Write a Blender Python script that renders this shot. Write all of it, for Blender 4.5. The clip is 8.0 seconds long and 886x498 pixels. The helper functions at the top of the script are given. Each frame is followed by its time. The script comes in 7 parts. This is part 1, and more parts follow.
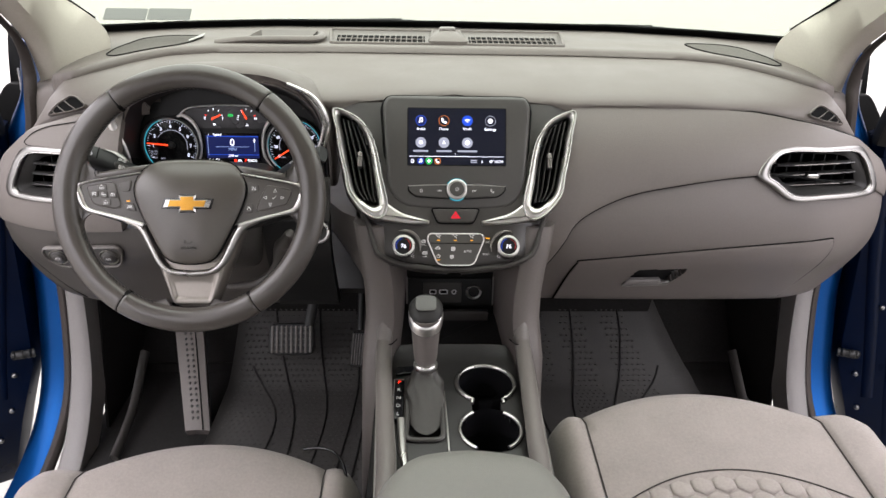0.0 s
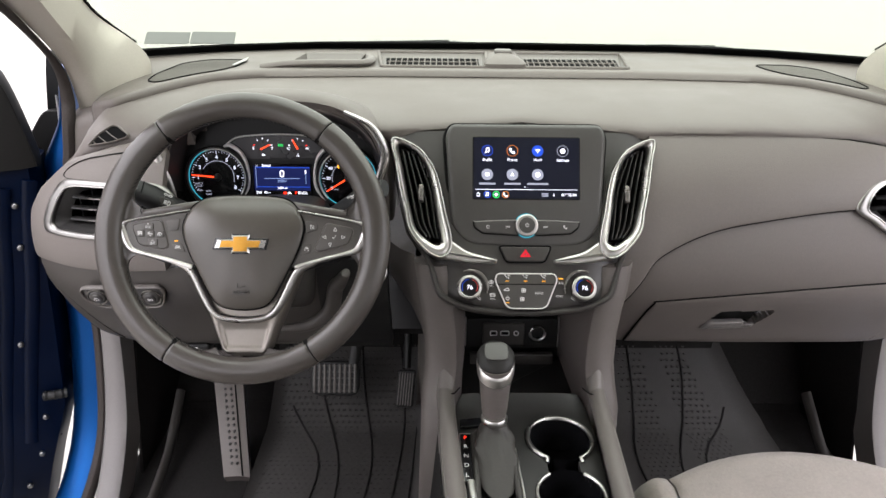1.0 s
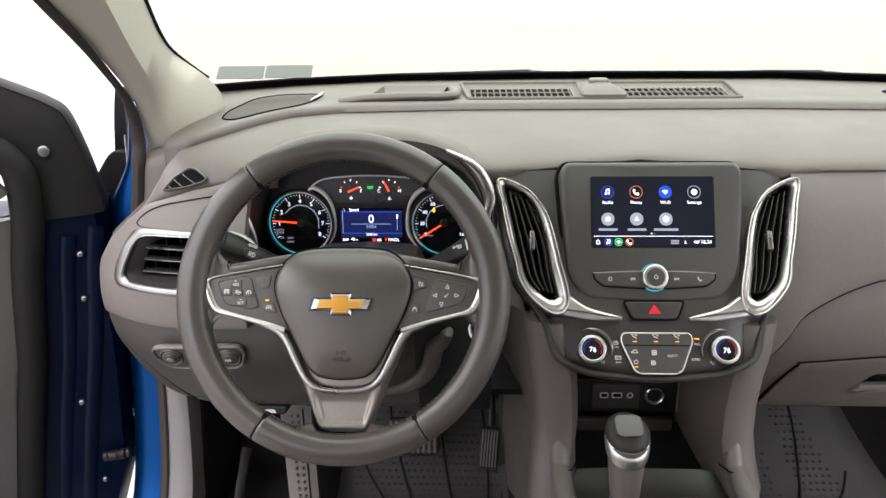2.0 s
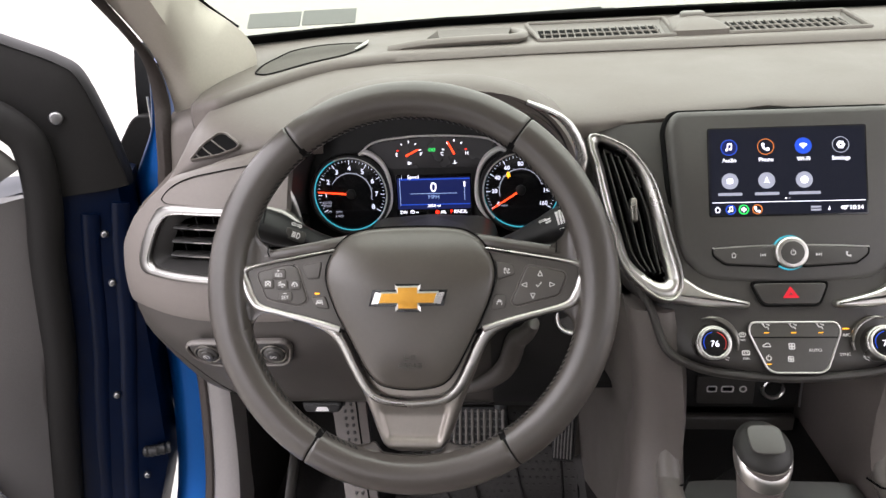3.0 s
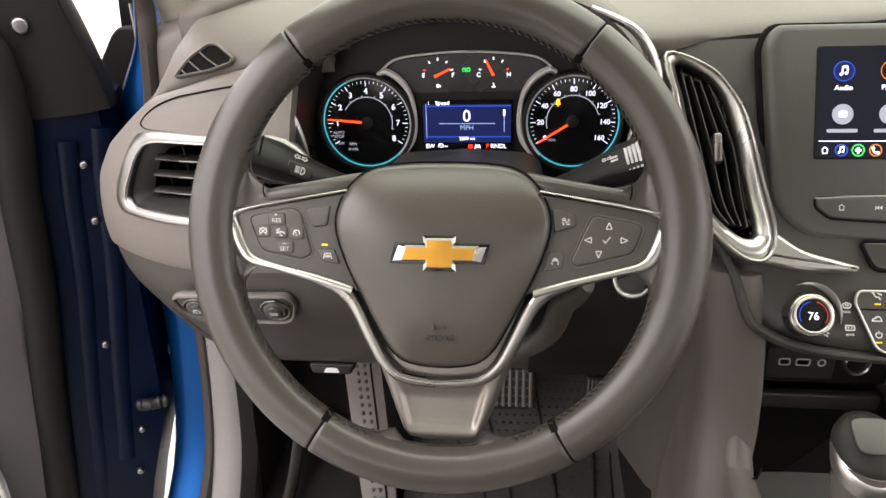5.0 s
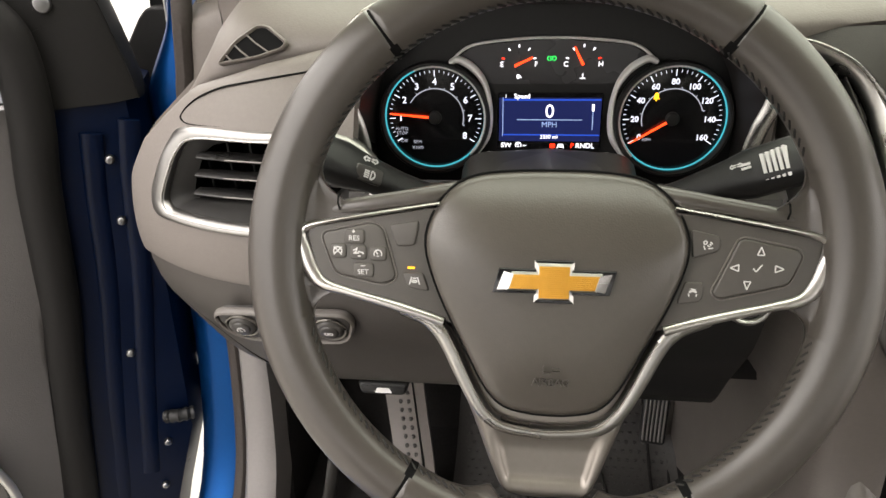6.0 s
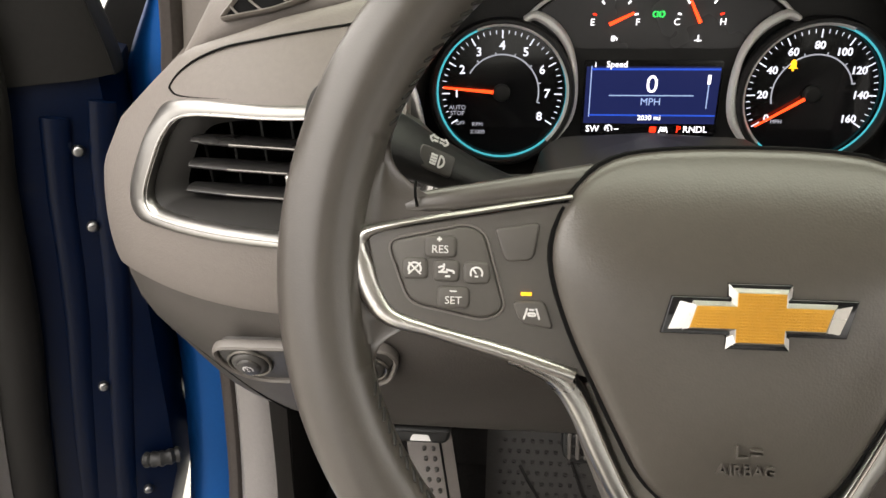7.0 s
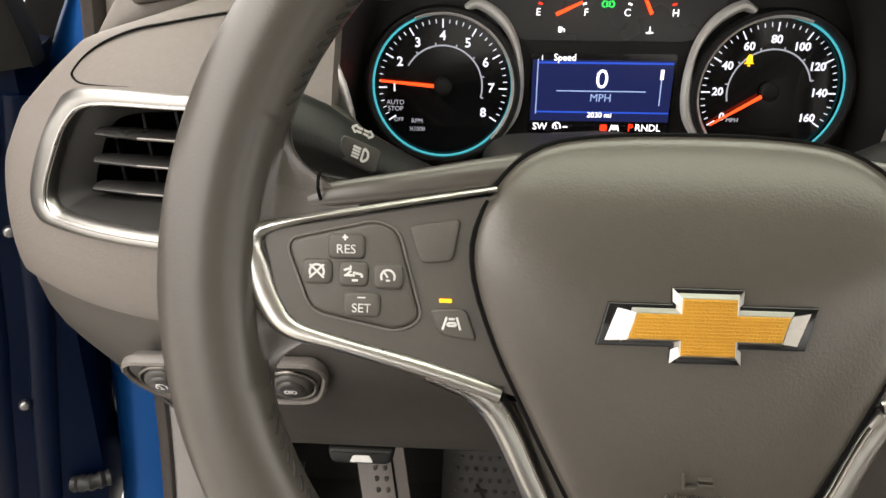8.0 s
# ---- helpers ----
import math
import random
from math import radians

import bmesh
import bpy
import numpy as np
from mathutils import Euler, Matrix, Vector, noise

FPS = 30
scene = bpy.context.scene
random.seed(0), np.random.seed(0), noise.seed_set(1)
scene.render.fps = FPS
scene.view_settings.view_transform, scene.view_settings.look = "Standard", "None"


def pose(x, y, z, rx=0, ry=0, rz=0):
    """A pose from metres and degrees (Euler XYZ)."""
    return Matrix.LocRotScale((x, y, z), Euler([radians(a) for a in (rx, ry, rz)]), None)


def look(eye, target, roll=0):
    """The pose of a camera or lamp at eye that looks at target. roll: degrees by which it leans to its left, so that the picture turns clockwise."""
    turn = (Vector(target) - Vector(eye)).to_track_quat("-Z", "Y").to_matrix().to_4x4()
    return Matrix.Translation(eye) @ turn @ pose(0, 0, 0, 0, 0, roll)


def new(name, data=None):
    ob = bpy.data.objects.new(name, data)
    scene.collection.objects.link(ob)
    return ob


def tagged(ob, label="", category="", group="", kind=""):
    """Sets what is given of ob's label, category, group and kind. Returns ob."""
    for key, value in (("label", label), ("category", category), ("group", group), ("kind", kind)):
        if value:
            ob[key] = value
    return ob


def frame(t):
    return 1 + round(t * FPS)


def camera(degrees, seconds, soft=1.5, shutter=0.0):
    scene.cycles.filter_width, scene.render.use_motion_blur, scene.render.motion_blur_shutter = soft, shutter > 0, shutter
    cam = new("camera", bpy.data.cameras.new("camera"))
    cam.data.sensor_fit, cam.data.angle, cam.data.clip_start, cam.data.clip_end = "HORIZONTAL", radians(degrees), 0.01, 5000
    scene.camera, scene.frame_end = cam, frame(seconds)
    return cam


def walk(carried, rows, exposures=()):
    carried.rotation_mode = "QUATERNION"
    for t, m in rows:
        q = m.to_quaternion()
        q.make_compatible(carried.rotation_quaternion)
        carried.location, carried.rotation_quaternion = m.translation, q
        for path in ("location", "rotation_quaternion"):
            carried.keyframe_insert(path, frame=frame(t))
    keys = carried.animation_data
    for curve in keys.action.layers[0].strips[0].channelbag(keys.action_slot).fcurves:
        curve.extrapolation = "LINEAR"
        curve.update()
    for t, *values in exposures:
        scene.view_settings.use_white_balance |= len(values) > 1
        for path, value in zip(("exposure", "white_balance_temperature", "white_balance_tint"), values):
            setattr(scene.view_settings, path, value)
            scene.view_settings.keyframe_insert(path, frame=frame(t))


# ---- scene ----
cam = camera(66.2, 8.0)
PATH = [
    (0, (-0.06, 0.095, 1.411), (0.016, 1.902, 0.556), 1.3),
    (0.5, (-0.082, 0.133, 1.407), (-0.019, 1.95, 0.573), 1.2),
    (1, (-0.131, 0.189, 1.404), (-0.106, 2.018, 0.595), 0.7),
    (1.5, (-0.189, 0.256, 1.395), (-0.21, 2.099, 0.618), 0.1),
    (2, (-0.235, 0.306, 1.39), (-0.306, 2.165, 0.657), -0.7),
    (2.2, (-0.253, 0.335, 1.381), (-0.348, 2.198, 0.658), -1.2),
    (3.5, (-0.288, 0.498, 1.339), (-0.5, 2.251, 0.401), -4.0),
    (4.2, (-0.29, 0.521, 1.319), (-0.504, 2.252, 0.341), -3.4),
    (5.5, (-0.351, 0.602, 1.293), (-0.58, 2.31, 0.277), -2.5),
    (6, (-0.389, 0.64, 1.283), (-0.628, 2.337, 0.253), -2.5),
    (6.5, (-0.427, 0.701, 1.253), (-0.65, 2.404, 0.23), -2.3),
    (7, (-0.465, 0.753, 1.216), (-0.652, 2.47, 0.207), -1.6),
    (7.5, (-0.477, 0.781, 1.197), (-0.628, 2.51, 0.203), -1.1),
    (8, (-0.446, 0.783, 1.194), (-0.549, 2.525, 0.216), -0.1),
]
walk(cam, [(t, look(eye, target, roll)) for t, eye, target, roll in PATH],
     [(0, 1.29, 6350, 18), (2.2, 1.34, 6250, 16), (3.5, 1.42, 6480, 20), (5.5, 1.52, 6800, 14), (8, 1.48, 7050, 12)])


# ---- light ----
SKY_LOW, SKY_HIGH = 0.62, 2.5
world = bpy.data.worlds.new("white_studio")
scene.world = world
world.use_nodes = True
wn = world.node_tree
wn.nodes["Background"].inputs[0].default_value = (1.0, 0.992, 0.982, 1)
# white studio: the luminous ceiling is the brightest, the walls are dimmer towards the floor
w_dir = wn.nodes.new("ShaderNodeTexCoord")
w_axes = wn.nodes.new("ShaderNodeSeparateXYZ")
w_ramp = wn.nodes.new("ShaderNodeMapRange")
w_ramp.interpolation_type = "SMOOTHSTEP"
w_ramp.inputs["From Min"].default_value, w_ramp.inputs["From Max"].default_value = -0.15, 0.9
w_ramp.inputs["To Min"].default_value, w_ramp.inputs["To Max"].default_value = SKY_LOW, SKY_HIGH
wn.links.new(w_dir.outputs["Generated"], w_axes.inputs[0])
wn.links.new(w_axes.outputs["Z"], w_ramp.inputs["Value"])
wn.links.new(w_ramp.outputs["Result"], wn.nodes["Background"].inputs[1])


# ---- materials ----
def material(name, color, rough=0.5, metal=0.0, vary=0.12, grain=0.0, grain_size=900.0, coat=0.0, kind="noise", blotch=9.0,
             spec=0.5, rough_vary=0.08, glow=0.0, sheen=0.0, islands=0.0):
    m = bpy.data.materials.new(name)
    m.use_nodes = True
    nt = m.node_tree
    b = nt.nodes["Principled BSDF"]
    b.inputs["Roughness"].default_value = rough
    b.inputs["Metallic"].default_value = metal
    b.inputs["Specular IOR Level"].default_value = spec
    b.inputs["Coat Weight"].default_value = coat
    b.inputs["Coat Roughness"].default_value = 0.05
    b.inputs["Sheen Weight"].default_value = sheen
    if glow:
        b.inputs["Emission Color"].default_value = (*color, 1)
        b.inputs["Emission Strength"].default_value = glow
        b.inputs["Base Color"].default_value = (*[c * 0.3 for c in color], 1)
        b.inputs["Roughness"].default_value, b.inputs["Specular IOR Level"].default_value = 0.2, 0.25
        return m
    tc = nt.nodes.new("ShaderNodeTexCoord")
    big = nt.nodes.new("ShaderNodeTexNoise")
    big.inputs["Scale"].default_value = blotch
    big.inputs["Detail"].default_value = 4
    fine = nt.nodes.new("ShaderNodeTexNoise")
    fine.inputs["Scale"].default_value = 260
    fine.inputs["Detail"].default_value = 2
    for n in (big, fine):
        nt.links.new(tc.outputs["Object"], n.inputs["Vector"])
    add = nt.nodes.new("ShaderNodeMath")
    add.operation = "ADD"
    nt.links.new(big.outputs["Fac"], add.inputs[0])
    nt.links.new(fine.outputs["Fac"], add.inputs[1])
    ramp = nt.nodes.new("ShaderNodeMapRange")
    ramp.inputs["From Min"].default_value, ramp.inputs["From Max"].default_value = 0.6, 1.4
    ramp.inputs["To Min"].default_value, ramp.inputs["To Max"].default_value = 1 - vary, 1 + vary
    nt.links.new(add.outputs[0], ramp.inputs["Value"])
    mix = nt.nodes.new("ShaderNodeVectorMath")
    mix.operation = "SCALE"
    mix.inputs[0].default_value = color
    nt.links.new(ramp.outputs["Result"], mix.inputs["Scale"])
    nt.links.new(mix.outputs["Vector"], b.inputs["Base Color"])
    if rough_vary:
        rr = nt.nodes.new("ShaderNodeMapRange")
        rr.inputs["From Min"].default_value, rr.inputs["From Max"].default_value = 0.3, 0.7
        rr.inputs["To Min"].default_value, rr.inputs["To Max"].default_value = max(0.02, rough - rough_vary), min(1, rough + rough_vary)
        nt.links.new(big.outputs["Fac"], rr.inputs["Value"])
        nt.links.new(rr.outputs["Result"], b.inputs["Roughness"])
    if grain:
        if kind == "leather":
            tex = nt.nodes.new("ShaderNodeTexVoronoi")
            tex.feature = "SMOOTH_F1"
            out = tex.outputs["Distance"]
        elif kind == "weave":
            tex = nt.nodes.new("ShaderNodeTexWave")
            tex.inputs["Distortion"].default_value = 2.0
            out = tex.outputs["Fac"]
        else:
            tex = nt.nodes.new("ShaderNodeTexNoise")
            out = tex.outputs["Fac"]
        tex.inputs["Scale"].default_value = grain_size
        nt.links.new(tc.outputs["Object"], tex.inputs["Vector"])
        bump = nt.nodes.new("ShaderNodeBump")
        bump.inputs["Strength"].default_value = grain
        bump.inputs["Distance"].default_value = 0.0006
        nt.links.new(out, bump.inputs["Height"])
        nt.links.new(bump.outputs["Normal"], b.inputs["Normal"])
    return m


DASH = material("dash_soft_plastic", (0.134, 0.118, 0.107), 0.5, spec=0.35, grain=0.22, grain_size=650, kind="leather", vary=0.06)
DASH_LOW = material("dash_lower_plastic", (0.108, 0.094, 0.086), 0.52, grain=0.22, grain_size=650, kind="leather", vary=0.06)
# lower dash brown, darkened for the shade under dashboard and wheel
KNEE = material("shaded_knee_plastic", (0.054, 0.048, 0.043), 0.5, grain=0.22, grain_size=650, kind="leather", vary=0.06, spec=0.4)
TRIM_GREY = material("console_grey_plastic", (0.122, 0.11, 0.1), 0.42, grain=0.3, grain_size=800, kind="leather", vary=0.06)
PANEL = material("charcoal_panel", (0.037, 0.034, 0.031), 0.4, grain=0.25, grain_size=900, vary=0.08)
BEZEL = material("bezel_charcoal", (0.048, 0.045, 0.041), 0.42, grain=0.2, grain_size=900, vary=0.06)
BLACK = material("black_plastic", (0.012, 0.012, 0.012), 0.45, grain=0.2, vary=0.15, spec=0.3)
GAP = material("shadow_gap_rubber", (0.006, 0.006, 0.006), 0.8, vary=0.1, spec=0.05)
GLOSS = material("gloss_black", (0.008, 0.008, 0.009), 0.12, vary=0.1, rough_vary=0.03)
CHROME = material("satin_chrome", (0.62, 0.605, 0.58), 0.3, metal=1.0, vary=0.05, rough_vary=0.06)
SILVER = material("silver_paint", (0.5, 0.49, 0.47), 0.32, metal=0.85, vary=0.05)
DARKSILVER = material("dark_satin_metal", (0.2, 0.19, 0.175), 0.3, metal=0.9, vary=0.06)
LEATHER = material("black_leather", (0.056, 0.049, 0.043), 0.3, grain=0.08, grain_size=1300, kind="leather", vary=0.05, rough_vary=0.02, spec=0.6)
AIRBAG = material("airbag_vinyl", (0.068, 0.06, 0.051), 0.3, grain=0.12, grain_size=1100, kind="leather", vary=0.06, spec=0.6, rough_vary=0.02)
GAITER = material("gaiter_leather", (0.032, 0.029, 0.026), 0.5, grain=0.3, grain_size=700, kind="leather", vary=0.15, spec=0.4)
THREAD = material("black_thread", (0.016, 0.015, 0.014), 0.8, vary=0.1)
FABRIC = material("grey_seat_fabric", (0.235, 0.208, 0.19), 0.95, grain=0.8, grain_size=1500, kind="noise", vary=0.12, spec=0.1, sheen=0.15, blotch=14)
FABRIC_DARK = material("dark_seat_fabric", (0.06, 0.055, 0.052), 0.9, grain=0.8, grain_size=1500, vary=0.12, spec=0.1)
ARMREST = material("armrest_vinyl", (0.16, 0.158, 0.14), 0.5, grain=0.5, grain_size=900, kind="leather", vary=0.05)
RUBBER = material("rubber_mat", (0.047, 0.0445, 0.042), 0.55, grain=0.6, grain_size=500, vary=0.2)
CARPET = material("black_carpet", (0.017, 0.016, 0.0155), 0.95, grain=1.0, grain_size=800, vary=0.3, spec=0.1)
PILLAR = material("pillar_light_trim", (0.45, 0.42, 0.365), 0.7, grain=0.4, grain_size=900, vary=0.05)
SILL = material("sill_trim_plastic", (0.15, 0.14, 0.134), 0.5, grain=0.4, grain_size=700, kind="leather", vary=0.06)
DOOR_SEAL = material("flocked_door_seal", (0.040, 0.034, 0.031), 0.7, vary=0.15, spec=0.15)
SEAL = material("rubber_seal", (0.011, 0.0105, 0.010), 0.6, vary=0.15, spec=0.12)
PAINT = material("blue_car_paint", (0.0003, 0.038, 0.15), 0.38, metal=0.9, coat=0.08, vary=0.05, rough_vary=0.03, spec=0.3)
# the body's blue, darkened for the shade on the open doors
PAINT_SHADED = material("shaded_blue_paint", (0.0004, 0.0030, 0.0130), 0.34, metal=0.1, coat=0.03, vary=0.25, rough_vary=0.1, spec=0.12)
DOORTRIM = material("door_trim_vinyl", (0.082, 0.076, 0.074), 0.55, grain=0.4, grain_size=700, kind="leather", vary=0.06)
FUNNEL = material("smoked_satin", (0.022, 0.021, 0.02), 0.5, metal=0, vary=0.05, spec=0.25)
LINING = material("satin_hood_lining", (0.016, 0.015, 0.0145), 0.42, vary=0.08, rough_vary=0.03, spec=0.4)
LOUVRE = material("dark_louvre_plastic", (0.03, 0.029, 0.028), 0.32, vary=0.1, spec=0.5)
STEEL = material("bolt_steel", (0.24, 0.24, 0.24), 0.35, metal=1.0, vary=0.1)
GOLD = material("gold_badge", (0.66, 0.34, 0.045), 0.4, metal=0.55, vary=0.08, grain=0.6, grain_size=1500)
CONCRETE = material("pale_studio_floor", (0.27, 0.26, 0.235), 0.7, vary=0.05, blotch=2)
WHITE_INK = material("white_legend", (0.62, 0.61, 0.60), 0.6, vary=0.03)
RED_INK = material("red_legend", (0.7, 0.05, 0.04), 0.5, vary=0.03)
STICKER = material("grey_sticker", (0.13, 0.135, 0.125), 0.7, vary=0.06)

G_WHITE = material("lit_white", (0.9, 0.92, 1.0), glow=0.9)
G_GREY = material("lit_grey", (0.4, 0.42, 0.5), glow=0.35)
G_RED = material("lit_red", (1.0, 0.03, 0.01), glow=1.0)
G_HAZARD = material("lit_hazard_red", (0.75, 0.03, 0.045), glow=0.3)
G_NEEDLE = material("lit_needle", (1.0, 0.055, 0.012), glow=1.2)
G_CYAN = material("lit_cyan", (0.05, 0.42, 0.52), glow=0.42)
G_GREEN = material("lit_green", (0.02, 0.7, 0.12), glow=0.6)
G_AMBER = material("lit_amber", (1.0, 0.42, 0.02), glow=0.9)
G_BLUE = material("lit_blue", (0.02, 0.08, 0.6), glow=0.45)
G_NAVY = material("lit_navy", (0.018, 0.026, 0.12), glow=0.26)
G_DARKBLUE = material("screen_dark", (0.012, 0.014, 0.024), glow=0.3)
G_PALEBLUE = material("lit_pale_blue", (0.3, 0.42, 0.75), glow=0.45)
SATIN = material("brownish_satin_metal", (0.27, 0.246, 0.22), 0.42, metal=0.8, vary=0.05)
VENT_FRAME = material("satin_vent_frame", (0.27, 0.262, 0.25), 0.33, metal=1.0, vary=0.06, rough_vary=0.06)
VENT_CHROME = material("brushed_vent_chrome", (0.42, 0.41, 0.39), 0.28, metal=1.0, vary=0.05, rough_vary=0.05)
CLUSTER_SILVER = material("cluster_silver_paint", (0.68, 0.67, 0.65), 0.4, metal=0.2, vary=0.04)
SMOKE = material("smoked_gauge_panel", (0.025, 0.024, 0.026), 0.3, vary=0.06)
G_DIM = material("lit_figures", (0.8, 0.84, 1.0), glow=0.45)
SPOKE = material("spoke_charcoal", (0.072, 0.066, 0.059), 0.4, grain=0.1, grain_size=900, vary=0.05)
CONSOLE_TOP = material("dark_console_plate", (0.022, 0.021, 0.02), 0.36, grain=0.15, grain_size=900, vary=0.08)
G_ORANGE = material("lit_orange", (0.85, 0.25, 0.05), glow=0.3)
PERFORATED = material("perforated_dark_grille", (0.098, 0.091, 0.082), 0.8, grain=0.8, grain_size=1200, vary=0.1, spec=0.15)
LEG_SIDE = material("brown_leg_plastic", (0.105, 0.094, 0.085), 0.55, grain=0.3, grain_size=700, vary=0.1, spec=0.3)
# lightened so that the unseen roof throws more light onto the wheel
HEADLINER = material("bounce_headliner", (0.7, 0.68, 0.63), 0.9, grain=0.5, grain_size=900, vary=0.04, spec=0.2)


def glass_material(name, tint):
    m = bpy.data.materials.new(name)
    m.use_nodes = True
    nt = m.node_tree
    nt.nodes.remove(nt.nodes["Principled BSDF"])
    mixer, clear, gloss = (nt.nodes.new("ShaderNode" + k) for k in ("MixShader", "BsdfTransparent", "BsdfGlossy"))
    clear.inputs[0].default_value = (*tint, 1)
    gloss.inputs["Roughness"].default_value = 0.02
    mixer.inputs[0].default_value = 0.05
    nt.links.new(clear.outputs[0], mixer.inputs[1])
    nt.links.new(gloss.outputs[0], mixer.inputs[2])
    nt.links.new(mixer.outputs[0], nt.nodes["Material Output"].inputs[0])
    return m


GLASS = glass_material("windscreen_glass", (0.805, 0.842, 0.785))
TINTED = glass_material("dark_tinted_glass", (0.72, 0.73, 0.72))


# ---- building blocks ----
MATS = {}


def plane_frame(o, vy, vz):
    k = math.hypot(vy, vz)
    vy, vz = vy / k, vz / k
    return Matrix(((1, 0, 0, o[0]), (0, vy, -vz, o[1]), (0, vz, vy, o[2]), (0, 0, 0, 1)))


def thing(name, m, label, category, group="", kind=""):
    ob = new(name)
    ob.empty_display_size = 0.02
    if not isinstance(m, Matrix):
        m = Matrix.Translation(m)
    ob.matrix_basis = m
    MATS[ob] = m
    return tagged(ob, label, category, group, kind)


def mesh_of(name, bm, mat, angle=38):
    bmesh.ops.recalc_face_normals(bm, faces=bm.faces)
    me = bpy.data.meshes.new(name)
    for f in bm.faces:
        f.smooth = True
    bm.to_mesh(me)
    bm.free()
    me.materials.append(mat)
    me.set_sharp_from_angle(angle=radians(angle))
    return me


def part(name, bm, mat, parent, label="", world=False, angle=38):
    if world:
        bm.transform(MATS[parent].inverted())
    ob = new(name, mesh_of(name, bm, mat, angle))
    ob.parent = parent
    MATS[ob] = MATS[parent]
    return tagged(ob, label) if label else ob


def solo(name, bm, mat, label, category, kind="", group="", angle=38):
    """A thing of one mesh, built in world coordinates."""
    ob = new(name, mesh_of(name, bm, mat, angle))
    MATS[ob] = Matrix.Identity(4)
    return tagged(ob, label, category, group, kind)


def curve(pts, n=8, closed=False):
    """A smooth line through the points."""
    p = [np.array(q, float) for q in pts]
    out, c = [], len(p)
    for i in range(c if closed else c - 1):
        a, b, d, e = (p[(i + k) % c] if closed else p[min(max(i + k, 0), c - 1)] for k in (-1, 0, 1, 2))
        for j in range(n):
            t = j / n
            out.append(0.5 * (2 * b + (d - a) * t + (2 * a - 5 * b + 4 * d - e) * t * t + (3 * b - a - 3 * d + e) * t ** 3))
    if not closed:
        out.append(p[-1])
    return [tuple(q) for q in out]


def rounded(pts, r, n=4):
    """A polygon with its corners rounded; r: one radius or one for each corner."""
    out, c = [], len(pts)
    for i in range(c):
        a, b, d = (np.array(pts[(i + k) % c], float) for k in (-1, 0, 1))
        rr = r[i] if isinstance(r, (list, tuple)) else r
        u, v = a - b, d - b
        lu, lv = np.linalg.norm(u), np.linalg.norm(v)
        k = min(rr, lu * 0.45, lv * 0.45)
        s, e = b + u / lu * k, b + v / lv * k
        for j in range(n + 1):
            t = j / n
            out.append(tuple((1 - t) ** 2 * s + 2 * t * (1 - t) * b + t * t * e))
    return out


def shrink(pts, d):
    """The outline moved inwards by d."""
    c = len(pts)
    area = sum(pts[i][0] * pts[(i + 1) % c][1] - pts[(i + 1) % c][0] * pts[i][1] for i in range(c))
    sgn = 1 if area > 0 else -1
    out = []
    for i in range(c):
        a, b, e = (np.array(pts[(i + k) % c][:2], float) for k in (-1, 0, 1))
        t1, t2 = b - a, e - b
        t1, t2 = t1 / (np.linalg.norm(t1) + 1e-12), t2 / (np.linalg.norm(t2) + 1e-12)
        n1, n2 = np.array((-t1[1], t1[0])) * sgn, np.array((-t2[1], t2[0])) * sgn
        m = n1 + n2
        m = m / max(np.linalg.norm(m), 1e-6)
        out.append(tuple(b + m * d / max(0.5, float(m @ n1))))
    return out


def rings_mesh(bm, rings, cap0=True, cap1=True, closed=True):
    vs = [[bm.verts.new(p) for p in ring] for ring in rings]
    c = len(vs[0])
    for a, b in zip(vs, vs[1:]):
        for i in range(c if closed else c - 1):
            j = (i + 1) % c
            bm.faces.new((a[i], a[j], b[j], b[i]))
    if cap0:
        bm.faces.new(vs[0])
    if cap1:
        bm.faces.new(vs[-1])
    return vs


def prism(pts, z0, z1, bevel=0.0, bm=None, place=None):
    """A plate of the outline, from z0 up to z1, with a rounded upper edge."""
    own = bmesh.new()
    b = min(bevel, abs(z1 - z0) * 0.98)
    rings = [[(x, y, z0) for x, y in pts]]
    if b > 0:
        sgn = 1 if z1 > z0 else -1
        rings.append([(x, y, z1 - sgn * b) for x, y in pts])
        for a in (35, 65, 90):
            q = shrink(pts, bevel * (1 - math.cos(radians(a))))
            rings.append([(x, y, z1 - sgn * b * (1 - math.sin(radians(a)))) for x, y in q])
    else:
        rings.append([(x, y, z1) for x, y in pts])
    rings_mesh(own, rings)
    return merge(bm, own, place)


def merge(bm, own, place=None):
    if place is not None:
        own.transform(place)
    if bm is None:
        return own
    me = bpy.data.meshes.new("tmp")
    own.to_mesh(me)
    own.free()
    bm.from_mesh(me)
    bpy.data.meshes.remove(me)
    return bm


def dome(pts, z0, z1, h, steps=8, bm=None, power=2.0, edge=0.85, place=None):
    """A pad of the outline with a bulging top."""
    own = bmesh.new()
    c = np.mean(np.array(pts), axis=0)
    rings = [[(x, y, z0) for x, y in pts], [(x, y, z1) for x, y in pts]]
    for i in range(1, steps + 1):
        s = 1 - i / (steps + 0.6)
        z = z1 + h * (1 - s ** power) ** edge
        rings.append([(c[0] + (x - c[0]) * s, c[1] + (y - c[1]) * s, z) for x, y in pts])
    rings_mesh(own, rings)
    return merge(bm, own, place)


def rect(cx, cy, w, h, r=0.0, n=3):
    p = [(cx - w / 2, cy - h / 2), (cx + w / 2, cy - h / 2), (cx + w / 2, cy + h / 2), (cx - w / 2, cy + h / 2)]
    return rounded(p, r, n) if r else p


